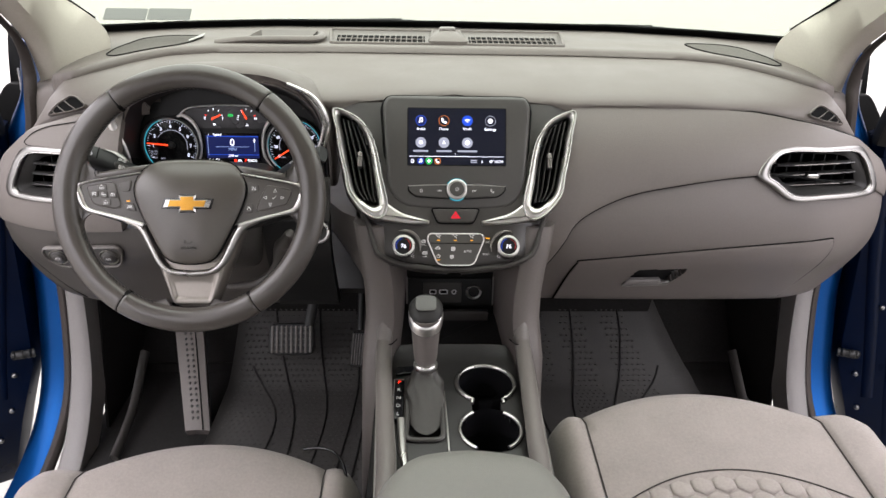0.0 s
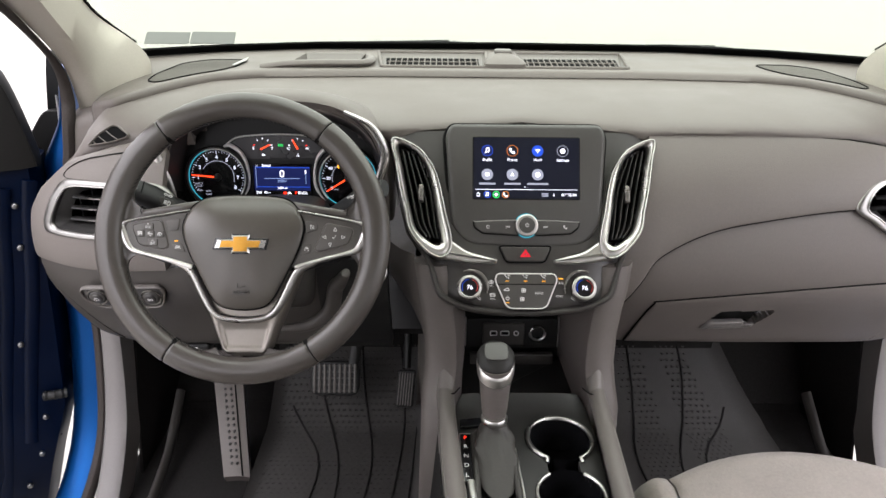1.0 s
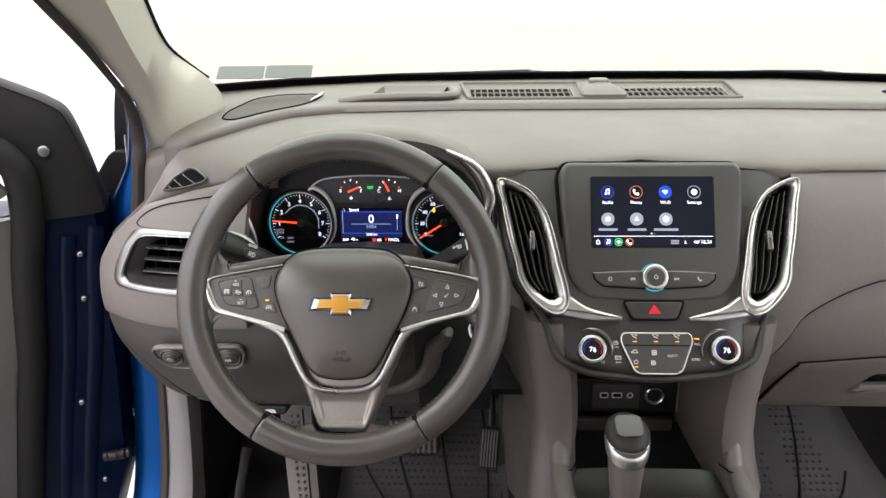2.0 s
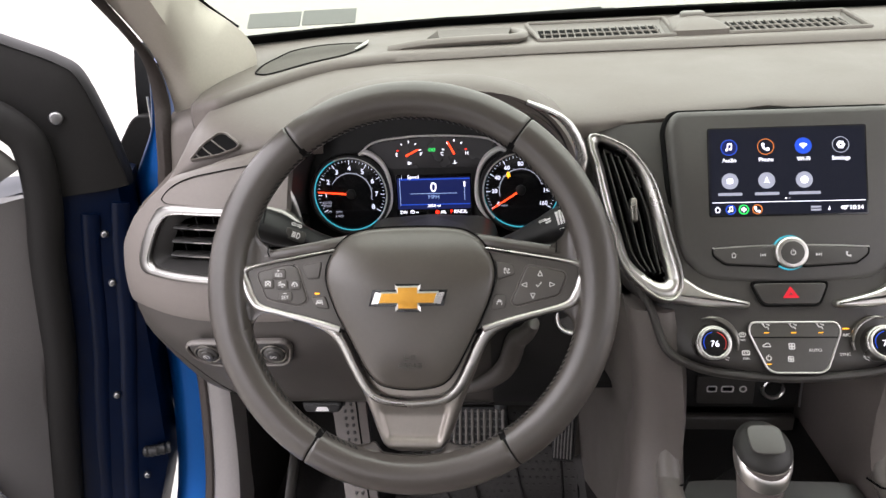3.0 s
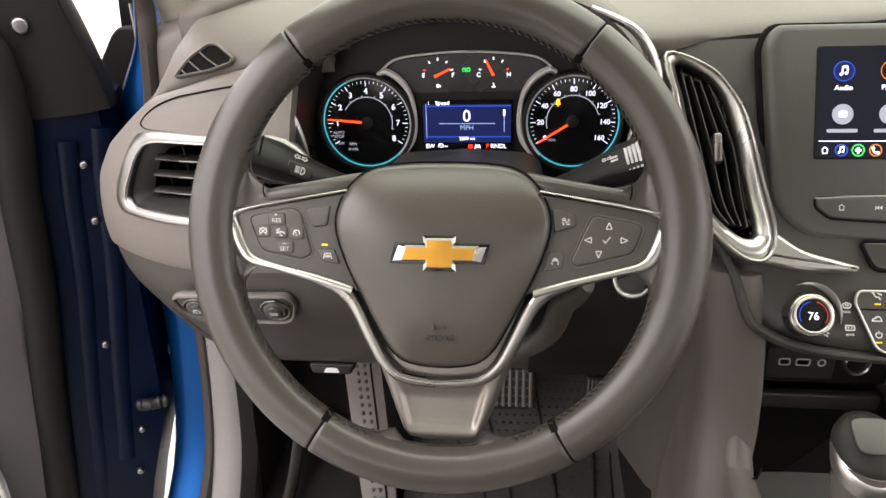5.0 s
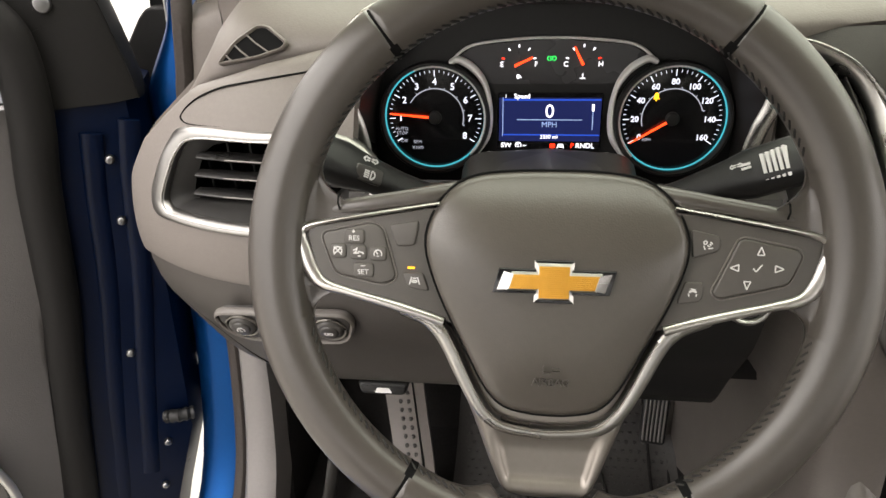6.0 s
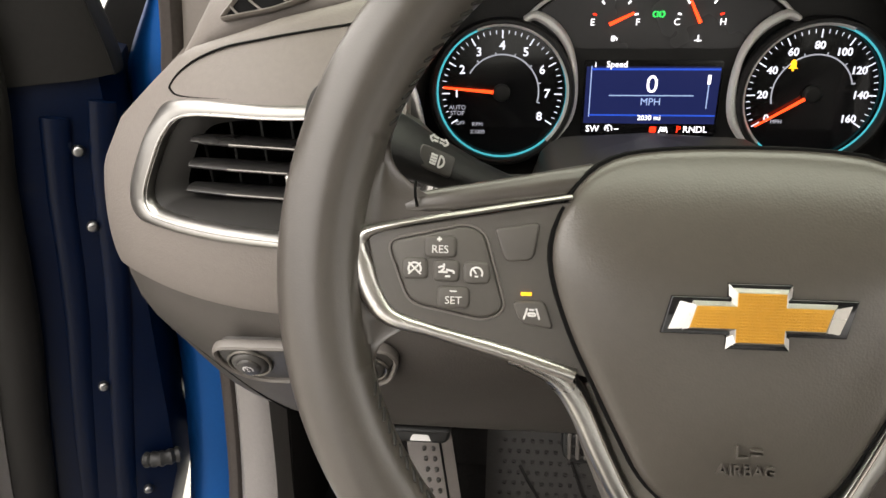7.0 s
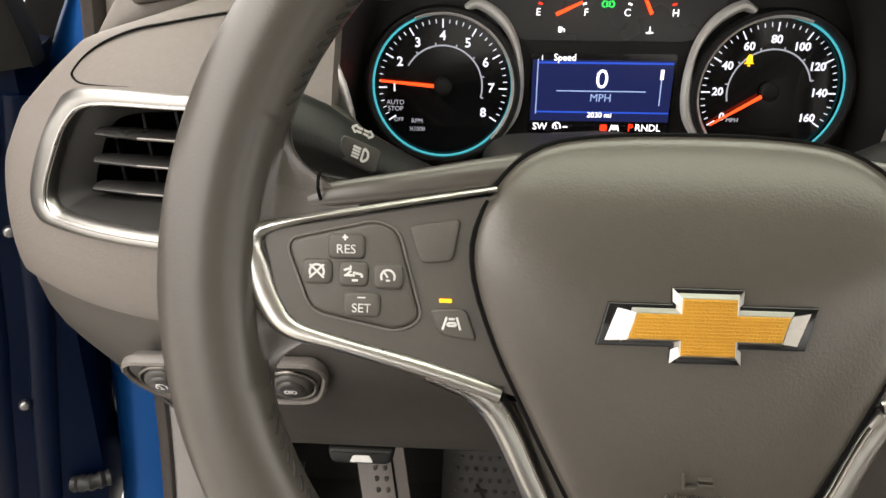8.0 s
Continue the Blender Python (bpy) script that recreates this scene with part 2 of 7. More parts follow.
def disc(cx, cy, r, n=32, a0=0, a1=360):
    return [(cx + r * math.cos(radians(a0 + (a1 - a0) * i / n)), cy + r * math.sin(radians(a0 + (a1 - a0) * i / n))) for i in range(n)]


def box(c, s, r=0.003, bm=None, place=None):
    """A box with rounded edges."""
    own = prism(rect(0, 0, s[0], s[1], r), -s[2] / 2, s[2] / 2, min(r, s[2] / 2))
    own.transform(Matrix.Translation(c))
    return merge(bm, own, place)


def sweep(path, wide, high, up=(0, 0, 1), closed=False, n=10, bm=None, power=1.0, twist=None):
    """A bar of elliptic section along the path; wide across, high along up."""
    own = bmesh.new()
    P = [np.array(p if len(p) == 3 else (*p, 0.0), float) for p in path]
    c, rings = len(P), []
    for i, p in enumerate(P):
        a = P[i - 1] if (i or closed) else p
        b = P[(i + 1) % c] if (i < c - 1 or closed) else p
        t = b - a
        t /= np.linalg.norm(t) + 1e-12
        u = np.array(up[i] if isinstance(up, list) else up, float)
        s = np.cross(t, u)
        s /= np.linalg.norm(s) + 1e-12
        u = np.cross(s, t)
        w = wide[i] if isinstance(wide, (list, tuple)) else wide
        h = high[i] if isinstance(high, (list, tuple)) else high
        ring = []
        for k in range(n):
            g = 2 * math.pi * k / n
            cs, sn = math.cos(g), math.sin(g)
            cs, sn = math.copysign(abs(cs) ** power, cs), math.copysign(abs(sn) ** power, sn)
            ring.append(tuple(p + s * w * cs + u * h * sn))
        rings.append(ring)
    if closed:
        rings.append(rings[0])
        vs = [[own.verts.new(p) for p in r] for r in rings[:-1]]
        vs.append(vs[0])
        for a, b in zip(vs, vs[1:]):
            for i in range(n):
                own.faces.new((a[i], a[(i + 1) % n], b[(i + 1) % n], b[i]))
    else:
        rings_mesh(own, rings)
    return merge(bm, own)


def inside(x, y, poly):
    r = False
    for i in range(len(poly)):
        (x1, y1), (x2, y2) = poly[i - 1], poly[i]
        if (y1 > y) != (y2 > y) and x < (x2 - x1) * (y - y1) / (y2 - y1) + x1:
            r = not r
    return r


def sheet(rows, back=(0, 0.02, 0), hole=None, bm=None):
    """A shell over a grid of points with a rear side moved by back; hole(i, j) leaves cells out."""
    own = bmesh.new()
    R, C = len(rows), len(rows[0])
    front = [[own.verts.new(p) for p in row] for row in rows]
    bk = np.array(back)
    rear = [[own.verts.new(tuple(np.array(p) + bk)) for p in row] for row in rows]
    keep = [[not (hole and hole(i, j)) for j in range(C - 1)] for i in range(R - 1)]
    def on(i, j):
        return 0 <= i < R - 1 and 0 <= j < C - 1 and keep[i][j]
    for i in range(R - 1):
        for j in range(C - 1):
            if not keep[i][j]:
                continue
            own.faces.new((front[i][j], front[i][j + 1], front[i + 1][j + 1], front[i + 1][j]))
            own.faces.new((rear[i][j], rear[i + 1][j], rear[i + 1][j + 1], rear[i][j + 1]))
            for di, dj, (a, b) in ((-1, 0, ((i, j), (i, j + 1))), (1, 0, ((i + 1, j + 1), (i + 1, j))),
                                   (0, -1, ((i + 1, j), (i, j))), (0, 1, ((i, j + 1), (i + 1, j + 1)))):
                if not on(i + di, j + dj):
                    own.faces.new((front[b[0]][b[1]], front[a[0]][a[1]], rear[a[0]][a[1]], rear[b[0]][b[1]]))
    for v in [v for v in own.verts if not v.link_faces]:
        own.verts.remove(v)
    return merge(bm, own)


def resample(pts, n):
    p = np.array(pts, float)
    d = np.concatenate(([0], np.cumsum(np.linalg.norm(np.diff(p, axis=0), axis=1))))
    q = np.linspace(0, d[-1], n)
    return np.stack([np.interp(q, d, p[:, k]) for k in range(p.shape[1])], 1)


def lettering(text, size, x, y, z, align="CENTER", deep=0.0002, lean=0.0, bold=0.0):
    cu = bpy.data.curves.new("txt", "FONT")
    cu.body, cu.size, cu.extrude, cu.offset = text, size, deep, bold
    cu.align_x, cu.align_y = align, "CENTER"
    cu.resolution_u = 3
    ob = bpy.data.objects.new("txt", cu)
    me = bpy.data.meshes.new_from_object(ob)
    own = bmesh.new()
    own.from_mesh(me)
    bpy.data.objects.remove(ob)
    bpy.data.meshes.remove(me)
    bpy.data.curves.remove(cu)
    own.transform(Matrix.Translation((x, y, z)) @ pose(0, 0, 0, 0, 0, lean))
    return own


def mirror_x(bm):
    bm.transform(Matrix.Diagonal((-1, 1, 1, 1)))
    return bm


# ---- the shape of the dashboard's front ----
FRONT_Z = (0.70, 0.76, 0.80, 0.85, 0.92, 0.98, 1.05, 1.10, 1.15, 1.20)
FRONT_Y = (1.24, 1.20, 1.165, 1.14, 1.103, 1.098, 1.118, 1.145, 1.19, 1.25)
FRONT = curve(list(zip(FRONT_Z, FRONT_Y)), 6)
FZ, FY = [p[0] for p in FRONT], [p[1] for p in FRONT]


def front_y(x, z):
    return float(np.interp(z, FZ, FY)) + 2.3 * max(0.0, abs(x) - 0.58) ** 2 + 45 * max(0.0, abs(x) - 0.745) ** 2 + (0.012 if x > 0 else 0.0)


def face(top, bot, n, m, off=0.0, bulge=0.0, holes=(), thick=0.02):
    """A panel on the dashboard's front between two lines of (x, z)."""
    a, b = resample(top, n), resample(bot, n)
    rows, flat = [], []
    for j in range(m):
        t = j / (m - 1)
        line = a * (1 - t) + b * t
        swell = bulge * (4 * t * (1 - t)) ** 0.6
        flat.append(line)
        rows.append([(x, front_y(x, z) - off - swell, z) for x, z in line])
    def hole(i, j):
        c = (flat[i][j] + flat[i][j + 1] + flat[i + 1][j] + flat[i + 1][j + 1]) / 4
        return any(inside(c[0], c[1], h) for h in holes)
    return sheet(rows, (0, thick, 0), hole if holes else None)


def on_front(pts, off):
    return [(x, front_y(x, z) - off, z) for x, z in pts]


# ---- setting ----
bm = bmesh.new()
rings_mesh(bm, [[(-30, -30, -0.02), (30, -30, -0.02), (30, 30, -0.02), (-30, 30, -0.02)], [(-30, -30, 0), (30, -30, 0), (30, 30, 0), (-30, 30, 0)]])
solo("ground", bm, CONCRETE, "pale smooth studio floor under the car", "floor", "structure")

# car floor: flat pan, toe board, tunnel side walls
prof = [(-0.6, 0.44), (1.36, 0.44), (1.45, 0.47), (1.56, 0.60), (1.62, 0.76), (1.64, 0.95)]
rows = [[(x, y, z) for x in np.linspace(-0.74, 0.74, 9)] for y, z in curve(prof, 4)]
solo("car_floor", sheet(rows, (0, 0.0, -0.03)), CARPET, "black carpeted car floor and toe board", "floor", "structure")

# windscreen
def screen_pt(x, s):
    yb = float(np.interp(abs(x), (0, 0.4, 0.6, 0.78), (1.80, 1.78, 1.71, 1.60)))
    w = 1 - 0.2 * s
    return (x * w, yb + (0.92 - yb) * s + 0.02 * s * (1 - s), 1.2 + 0.44 * s + 0.06 * s * (1 - s))


rows = [[screen_pt(x, s) for x in np.linspace(-0.78, 0.78, 25)] for s in np.linspace(0, 1, 9)]
glass = solo("windscreen", sheet(rows, (0, 0.003, 0.003)), GLASS, "clear laminated windscreen glass", "windscreen", "structure")
band = [[tuple(np.array(screen_pt(x, s)) + np.array((0, -0.004, -0.004))) for x in np.linspace(-0.78, 0.78, 25)] for s in (-0.03, 0.0, 0.02, 0.035)]
solo("windscreen_seal", sheet(band, (0, -0.003, -0.003)), GAP, "black ceramic band along the windscreen base", "seal", "structure")

# wiper arms lying outside the glass
for name, x0, x1 in (("wiper_arm", -0.60, -0.10), ("wiper_arm", 0.22, 0.50)):
    pts = [tuple(np.array(screen_pt(x, 0.0)) + np.array((0, 0.03, -0.002 + 0.006 * ((x - x0) / (x1 - x0)) ** 2))) for x in np.linspace(x0, x1, 9)]
    w = thing(name, pts[-1], "black wiper arm resting at the windscreen base", "wiper", "wipers")
    part("blade", sweep(pts, 0.006, 0.007), BLACK, w, world=True)
    part("pivot_cap", sweep([tuple(np.array(pts[-1]) + np.array((d, 0, h))) for d, h in ((-0.09, -0.004), (-0.03, -0.002), (0.02, -0.002), (0.07, -0.006))], [0.006, 0.012, 0.012, 0.006], [0.003, 0.006, 0.006, 0.003]), BLACK, w, world=True)

# roof lining, header, rear wall: unseen, added to shape light from above and behind
roof = [[(x, y, z - 0.05 * (x / 0.62) ** 2) for x in np.linspace(-0.62, 0.62, 13)] for y, z in ((0.93, 1.635), (0.7, 1.665), (0.3, 1.68), (-0.3, 1.68), (-0.9, 1.65))]
solo("ceiling", sheet(roof, (0, 0, 0.03)), HEADLINER, "unseen roof lining, kept pale to bounce light down", "ceiling", "structure")
xs, zs = np.linspace(-0.74, 0.74, 21), np.linspace(0.40, 1.64, 21)
solo("wall_rear", sheet([[(x, -0.9, z) for x in xs] for z in zs], (0, -0.03, 0), lambda i, j: 1.05 < zs[i] < 1.52 and 1 < j < 18), FABRIC_DARK, "unseen dark rear wall with window opening, added to limit light from behind", "wall", "structure")
bm = bmesh.new()
rings_mesh(bm, [[(x, y, z) for x, z in ((-0.68, 1.02), (0.68, 1.02), (0.68, 1.57), (-0.68, 1.57))] for y in (-0.915, -0.918)])
solo("window_1", bm, TINTED, "unseen rear pane, lightly tinted to hold back light", "window", "structure")
for name, s in (("wall_rear_driver_side", -1), ("wall_rear_passenger_side", 1)):
    # unseen body side; the rear door's window opening sets how much light enters
    ys, prof = np.linspace(-0.9, 0.22, 15), curve([(0.76, 0.40), (0.78, 0.7), (0.76, 1.05), (0.68, 1.40), (0.60, 1.64)], 4)
    rows = [[(s * x, y, z) for y in ys] for x, z in prof]
    solo(name, sheet(rows, (s * 0.03, 0, 0), lambda i, j: 8 <= i < 13 and 1 <= j < 13), DOORTRIM, "unseen body side with window opening, added to limit light from the rear", "wall", "structure")
# unseen rails, added to close off light above the doors
for name, s in (("roof_rail_driver", -1), ("roof_rail_passenger", 1)):
    rows = [[(s * x, y, z) for y in np.linspace(0.22, 0.72, 6)] for x, z in ((0.62, 1.62), (0.66, 1.56), (0.67, 1.50))]
    solo(name, sheet(rows, (s * 0.03, 0, 0)), PILLAR, "unseen pale roof rail, added to close the cabin over the door", "trim", "structure")


PILLAR_INNER = ((0.665, 1.47, 1.15), (0.655, 1.475, 1.205), (0.672, 1.462, 1.243), (0.703, 1.42, 1.285), (0.672, 1.30, 1.325), (0.603, 1.10, 1.40), (0.537, 0.90, 1.47), (0.475, 0.70, 1.54))
PILLAR_MID = ((0.710, 1.404, 1.09), (0.710, 1.400, 1.125), (0.712, 1.385, 1.168), (0.704, 1.350, 1.216), (0.684, 1.280, 1.257), (0.616, 1.090, 1.327), (0.541, 0.900, 1.388), (0.465, 0.695, 1.455))
PILLAR_OUTER = ((0.760, 1.390, 1.09), (0.757, 1.385, 1.122), (0.747, 1.367, 1.160), (0.740, 1.340, 1.206), (0.722, 1.280, 1.249), (0.668, 1.100, 1.327), (0.602, 0.920, 1.379), (0.522, 0.715, 1.441))


def pillar(s):
    """The trim of a front pillar, from the dashboard's end up towards the roof."""
    I, M, O = (curve(q, 5) for q in (PILLAR_INNER, PILLAR_MID, PILLAR_OUTER))
    rings = []
    for i, m, o in zip(I, M, O):
        i, m, o = (np.array((s * p[0], p[1], p[2])) for p in (i, m, o))
        back = np.array((s * 0.012, 0.035, 0.03))
        q = [i, i * 0.6 + m * 0.4 + np.array((-s * 0.004, -0.006, 0)), m, m * 0.55 + o * 0.45 + np.array((-s * 0.003, -0.008, 0)), o, o + back * 0.9, i + np.array((s * 0.025, 0.028, 0.0))]
        rings.append([tuple(p) for p in q])
    own = bmesh.new()
    rings_mesh(own, rings)
    return own


for name, s in (("pillar_trim_driver", -1), ("pillar_trim_passenger", 1)):
    solo(name, pillar(s), PILLAR, "pale beige fabric-grained front pillar trim", "pillar", "structure", angle=60)

    frit = [(s * (p[0] - .0005), p[1] + .004, p[2] + .0005) for p in curve(PILLAR_INNER[2:], 5)]
    solo("windscreen_frit_driver" if s < 0 else "windscreen_frit_passenger", sweep(frit, [.001 + .0015 * min(1, i / 6) for i in range(len(frit))], .0022, (0, -.5, .85), n=8), GAP, "black printed edge of the windscreen glass", "seal", "structure")

    # painted hinge pillar, sill, rubber seal and kick trim
    name2 = "hinge_pillar_driver" if s < 0 else "hinge_pillar_passenger"
    line = [(s * 0.768, 1.37, 1.215), (s * 0.775, 1.37, 1.165), (s * 0.785, 1.37, 1.115), (s * 0.804, 1.362, 1.06), (s * 0.808, 1.36, 1.02), (s * 0.81, 1.345, 0.85), (s * 0.81, 1.32, 0.68), (s * 0.815, 1.25, 0.50), (s * 0.82, 1.08, 0.405), (s * 0.82, 0.8, 0.385), (s * 0.82, 0.0, 0.385)]
    rows = []
    for q, (dx, dy, dz) in enumerate(((-0.015, -0.004, 0), (0.0, -0.004, 0), (0.018, 0.002, 0), (0.03, 0.012, 0), (0.034, 0.12, 0.0), (0.02, 0.3, 0.0))):
        rows.append([(x + s * dx * float(np.interp(z, (1.02, 1.07, 1.12, 1.2), (1, .6, .25, .15))), y + dy * float(np.interp(z, (1.02, 1.12), (1, .3))), z + dz) for x, y, z in curve(line, 5)])
    solo(name2, sheet(rows, (-s * 0.01, 0.0, -0.004)), PAINT, "glossy blue painted body pillar and sill", "car body", "structure", angle=60)
    seal = [(s * 0.763, 1.346, 1.13), (s * 0.771, 1.345, 1.08), (s * 0.781, 1.345, 1.02), (s * 0.78, 1.335, 0.85), (s * 0.778, 1.31, 0.68), (s * 0.78, 1.24, 0.51), (s * 0.785, 1.07, 0.42), (s * 0.785, 0.8, 0.40), (s * 0.785, 0.0, 0.40)]
    up_seal = [(s * 0.520, 0.70, 1.445), (s * 0.604, 0.922, 1.377), (s * 0.669, 1.10, 1.320), (s * 0.729, 1.275, 1.249), (s * 0.745, 1.330, 1.207), (s * 0.754, 1.350, 1.163)]
    solo("door_seal_driver" if s < 0 else "door_seal_passenger", sweep(curve(up_seal + [(x - s * .006, y, z) for x, y, z in seal], 6), [.005 + .008 * min(1, max(0, (i - 24) / 14)) for i in range(85)], [.0055 + .0055 * min(1, max(0, (i - 16) / 14)) for i in range(85)], (s * 1, -0.3, 0.2)), DOOR_SEAL, "dark rubber door seal round the opening", "seal", "structure")
    # added black sheet in place of the door's shaded front edge
    hollow = [(.80, 1.128), (.838, 1.128), (.85, 1.118), (.874, 1.086), (.897, 1.04), (.905, .96), (.905, .60), (.82, .60), (.82, 1.04)]
    solo("hinge_shade_driver" if s < 0 else "hinge_shade_passenger", prism(rounded([(s * x, z) for x, z in hollow][::-s], .006), 0, .02, .004, None, Matrix.Translation((0, 1.44, 0)) @ pose(0, 0, 0, 90, 0, 0)), SEAL, "black sheet added for the shaded door edge behind the hinges", "trim", "structure")
    trim = [(1.31, 0.82), (1.29, 0.70), (1.24, 0.56), (1.14, 0.45), (1.0, 0.415), (0.6, 0.41), (0.1, 0.41)]
    rows = []
    for dx, dy, dz in ((0.757, 0.0, 0.0), (0.750, -0.010, 0.003), (0.735, -0.013, 0.005), (0.718, -0.013, 0.005), (0.7105, -0.010, 0.003), (0.710, 0.03, -0.02)):
        rows.append([(s * (dx + (0.008 if dx < .73 else 0) * min(1, max(0, (z - .56) / .2))), y + dy, z + dz) for y, z in curve(trim, 5)])
    solo("kick_trim_driver" if s < 0 else "kick_trim_passenger", sheet(rows, (0, 0.012, -0.006)), SILL, "grey-brown moulded sill and kick trim", "trim", "structure", angle=35)
    rows = [[(s * (0.709 + 0.0005 * t), y, z) for y in np.linspace(float(np.interp(z, (.42, .45, .56, .70, .82), (1.25, 1.26, 1.285, 1.335, 1.36))), 1.66, 8)] for t, z in enumerate(np.linspace(0.42, 0.80, 6))]
    solo("kick_panel_driver" if s < 0 else "kick_panel_passenger", sheet(rows, (s * 0.006, 0, 0)), CARPET, "black kick panel of the footwell", "wall", "structure")


# ---- dashboard ----
dash = thing("dashboard", (0, 1.45, 0.9), "dark grey soft-grained dashboard spanning the car", "dashboard")
AX = (0, 0.2, 0.24, 0.37, 0.51, 0.61, 0.675, 0.735, 0.785)
SEAM_Z = (1.163, 1.150, 1.153, 1.153, 1.145, 1.128, 1.108, 1.066, 0.985)


def seam_z(x):
    return float(np.interp(abs(x), AX, SEAM_Z))


def seam_y(x):
    return 1.19 + 0.02 * max(0, 1 - abs(x) / 0.18) + 1.2 * max(0, abs(x) - 0.6) ** 2


def ledge_y(x):
    return max(float(np.interp(abs(x), (0, 0.25, 0.45, 0.52, 0.56, 0.60, 0.64, 0.66, 0.70, 0.77), (1.46, 1.46, 1.44, 1.405, 1.36, 1.31, 1.27, 1.28, 1.32, 1.36))), seam_y(x) + 0.03)


def ledge_z(x):
    return 1.2 - 0.9 * max(0, abs(x) - 0.5) ** 2


def crest_z(x):
    """The pad's rear edge; towards the doors it rolls down."""
    return min(ledge_z(x), seam_z(x) + 0.017 + max(0, 0.70 - abs(x)) * 1.2) - 0.013


xs = np.linspace(-0.785, 0.785, 121)
rows = []
for i in range(13):
    g = radians(90 * i / 12)
    rows.append([(x, ledge_y(x) + 0.004 + (seam_y(x) - ledge_y(x)) * math.sin(g) ** 1.1, seam_z(x) + (crest_z(x) - seam_z(x)) * math.cos(g)) for x in xs])


OUTLET = [(0.655, 1.123), (0.637, 1.141), (0.619, 1.1515), (0.609, 1.1515), (0.591, 1.1415), (0.594, 1.137), (0.617, 1.130)]


def pad_y(x, z):
    h = min(1.0, max(0.0, (z - seam_z(x)) / (crest_z(x) - seam_z(x))))
    return ledge_y(x) + 0.004 + (seam_y(x) - ledge_y(x)) * math.sqrt(1 - h * h) ** 1.1


def pad_hole(i, j):
    c = np.mean([rows[i][j], rows[i][j + 1], rows[i + 1][j], rows[i + 1][j + 1]], axis=0)
    return ((c[0] + 0.371) / 0.13) ** 2 + ((c[1] - 1.19) / 0.06) ** 2 < 1


part("top_pad", sheet(rows, (0, 0.012, -0.02), pad_hole), DASH, dash, "grey-green soft padded top", world=True, angle=60)


def glass_y(x):
    return float(np.interp(abs(x), (0, 0.4, 0.6, 0.78), (1.80, 1.78, 1.71, 1.60))) - 0.012


TRAY = [(-0.232, 1.492), (-0.036, 1.492), (-0.028, 1.625), (-0.248, 1.625)]
DEFROST = [TRAY, [(-x, y) for x, y in TRAY]]
BIN = [(-0.412, 1.495), (-0.282, 1.495), (-0.272, 1.605), (-0.392, 1.605)]
rows, flat = [], []
xl = np.linspace(-0.70, 0.70, 181)
for i in range(26):
    t = (i - 3) / 22
    if i == 0:
        rows.append([(x, ledge_y(x) + 0.002, ledge_z(x) - 0.02 - 1.4 * max(0, abs(x) - 0.65)) for x in xl])
    elif i == 1:
        rows.append([(x, ledge_y(x) - 0.004, ledge_z(x) - 0.011) for x in xl])
    elif i == 2:
        rows.append([(x, ledge_y(x), ledge_z(x) - 0.003) for x in xl])
    else:
        rows.append([(x * (1 + 0.09 * t), ledge_y(x) + 0.008 + (glass_y(x * (1 + 0.09 * t)) - ledge_y(x) - 0.008) * t, ledge_z(x) - 0.004 * t + (1.2 - ledge_z(x)) * t * t) for x in xl])


def ledge_hole(i, j):
    c = np.mean([rows[i][j], rows[i][j + 1], rows[i + 1][j], rows[i + 1][j + 1]], axis=0)
    return any(inside(c[0], c[1], h) for h in (*DEFROST, BIN))


part("rear_ledge", sheet(rows, (0, 0, -0.03), ledge_hole), DASH, dash, world=True, angle=60)

def ledge_top(x, y):
    """Height of the ledge at a place."""
    t, q = 0.0, x
    for _ in range(4):
        t = min(1.0, max(0.0, (y - ledge_y(q) - 0.008) / (glass_y(x) - ledge_y(q) - 0.008)))
        q = x / (1 + 0.09 * t)
    return ledge_z(q) - 0.004 * t + (1.2 - ledge_z(q)) * t * t


# defroster outlets: sloping tray, slatted grille on its floor
def tray_z(y):
    return 1.190 + 0.115 * (y - 1.497)


def tray_top(y):
    return 1.2015 + 0.06 * (y - 1.492)


for s in (-1, 1):
    t0 = [(s * x, y) for x, y in TRAY]
    own = bmesh.new()
    rings_mesh(own, [[(x, y, tray_top(y)) for x, y in t0], [(s * x, y, tray_z(y)) for x, y in ((-0.225, 1.5), (-0.042, 1.5), (-0.037, 1.614), (-0.240, 1.614))]], False, True)
    grille = part("defroster_grille", own, TRIM_GREY, dash, "grey sunken defroster tray with slatted grille", world=True, angle=30)
    part("rim", sweep([(x, y, tray_top(y) - 0.001) for x, y in rounded(t0, 0.008)], 0.0035, 0.004, closed=True, n=8), DASH, grille, world=True)
    own = bmesh.new()
    rings_mesh(own, [[(s * x, y, tray_z(y) + d) for x, y in ((-0.226, 1.528), (-0.046, 1.528), (-0.046, 1.592), (-0.230, 1.592))] for d in (-0.002, 0.001)])
    part("vent_floor", own, GAP, grille, world=True)
    for k in range(16):
        x = s * (-0.050 - 0.0114 * k)
        part("slat", sweep([(x, y, tray_z(y) + 0.002) for y in (1.528, 1.592)], 0.0012, 0.0018, n=6), DASH, grille, world=True)
    part("slat", sweep([(s * x, 1.562, tray_z(1.562) + 0.002) for x in (-0.046, -0.226)], 0.002, 0.0018, n=6), DASH, grille, world=True)
sensor = part("light_sensor", dome(rounded([(-0.042, 1.49), (0.042, 1.49), (0.026, 1.62), (-0.026, 1.62)], 0.016), 1.19, 1.207, 0.014, 6), DASH, dash, "raised grey sensor housing", world=True, angle=60)
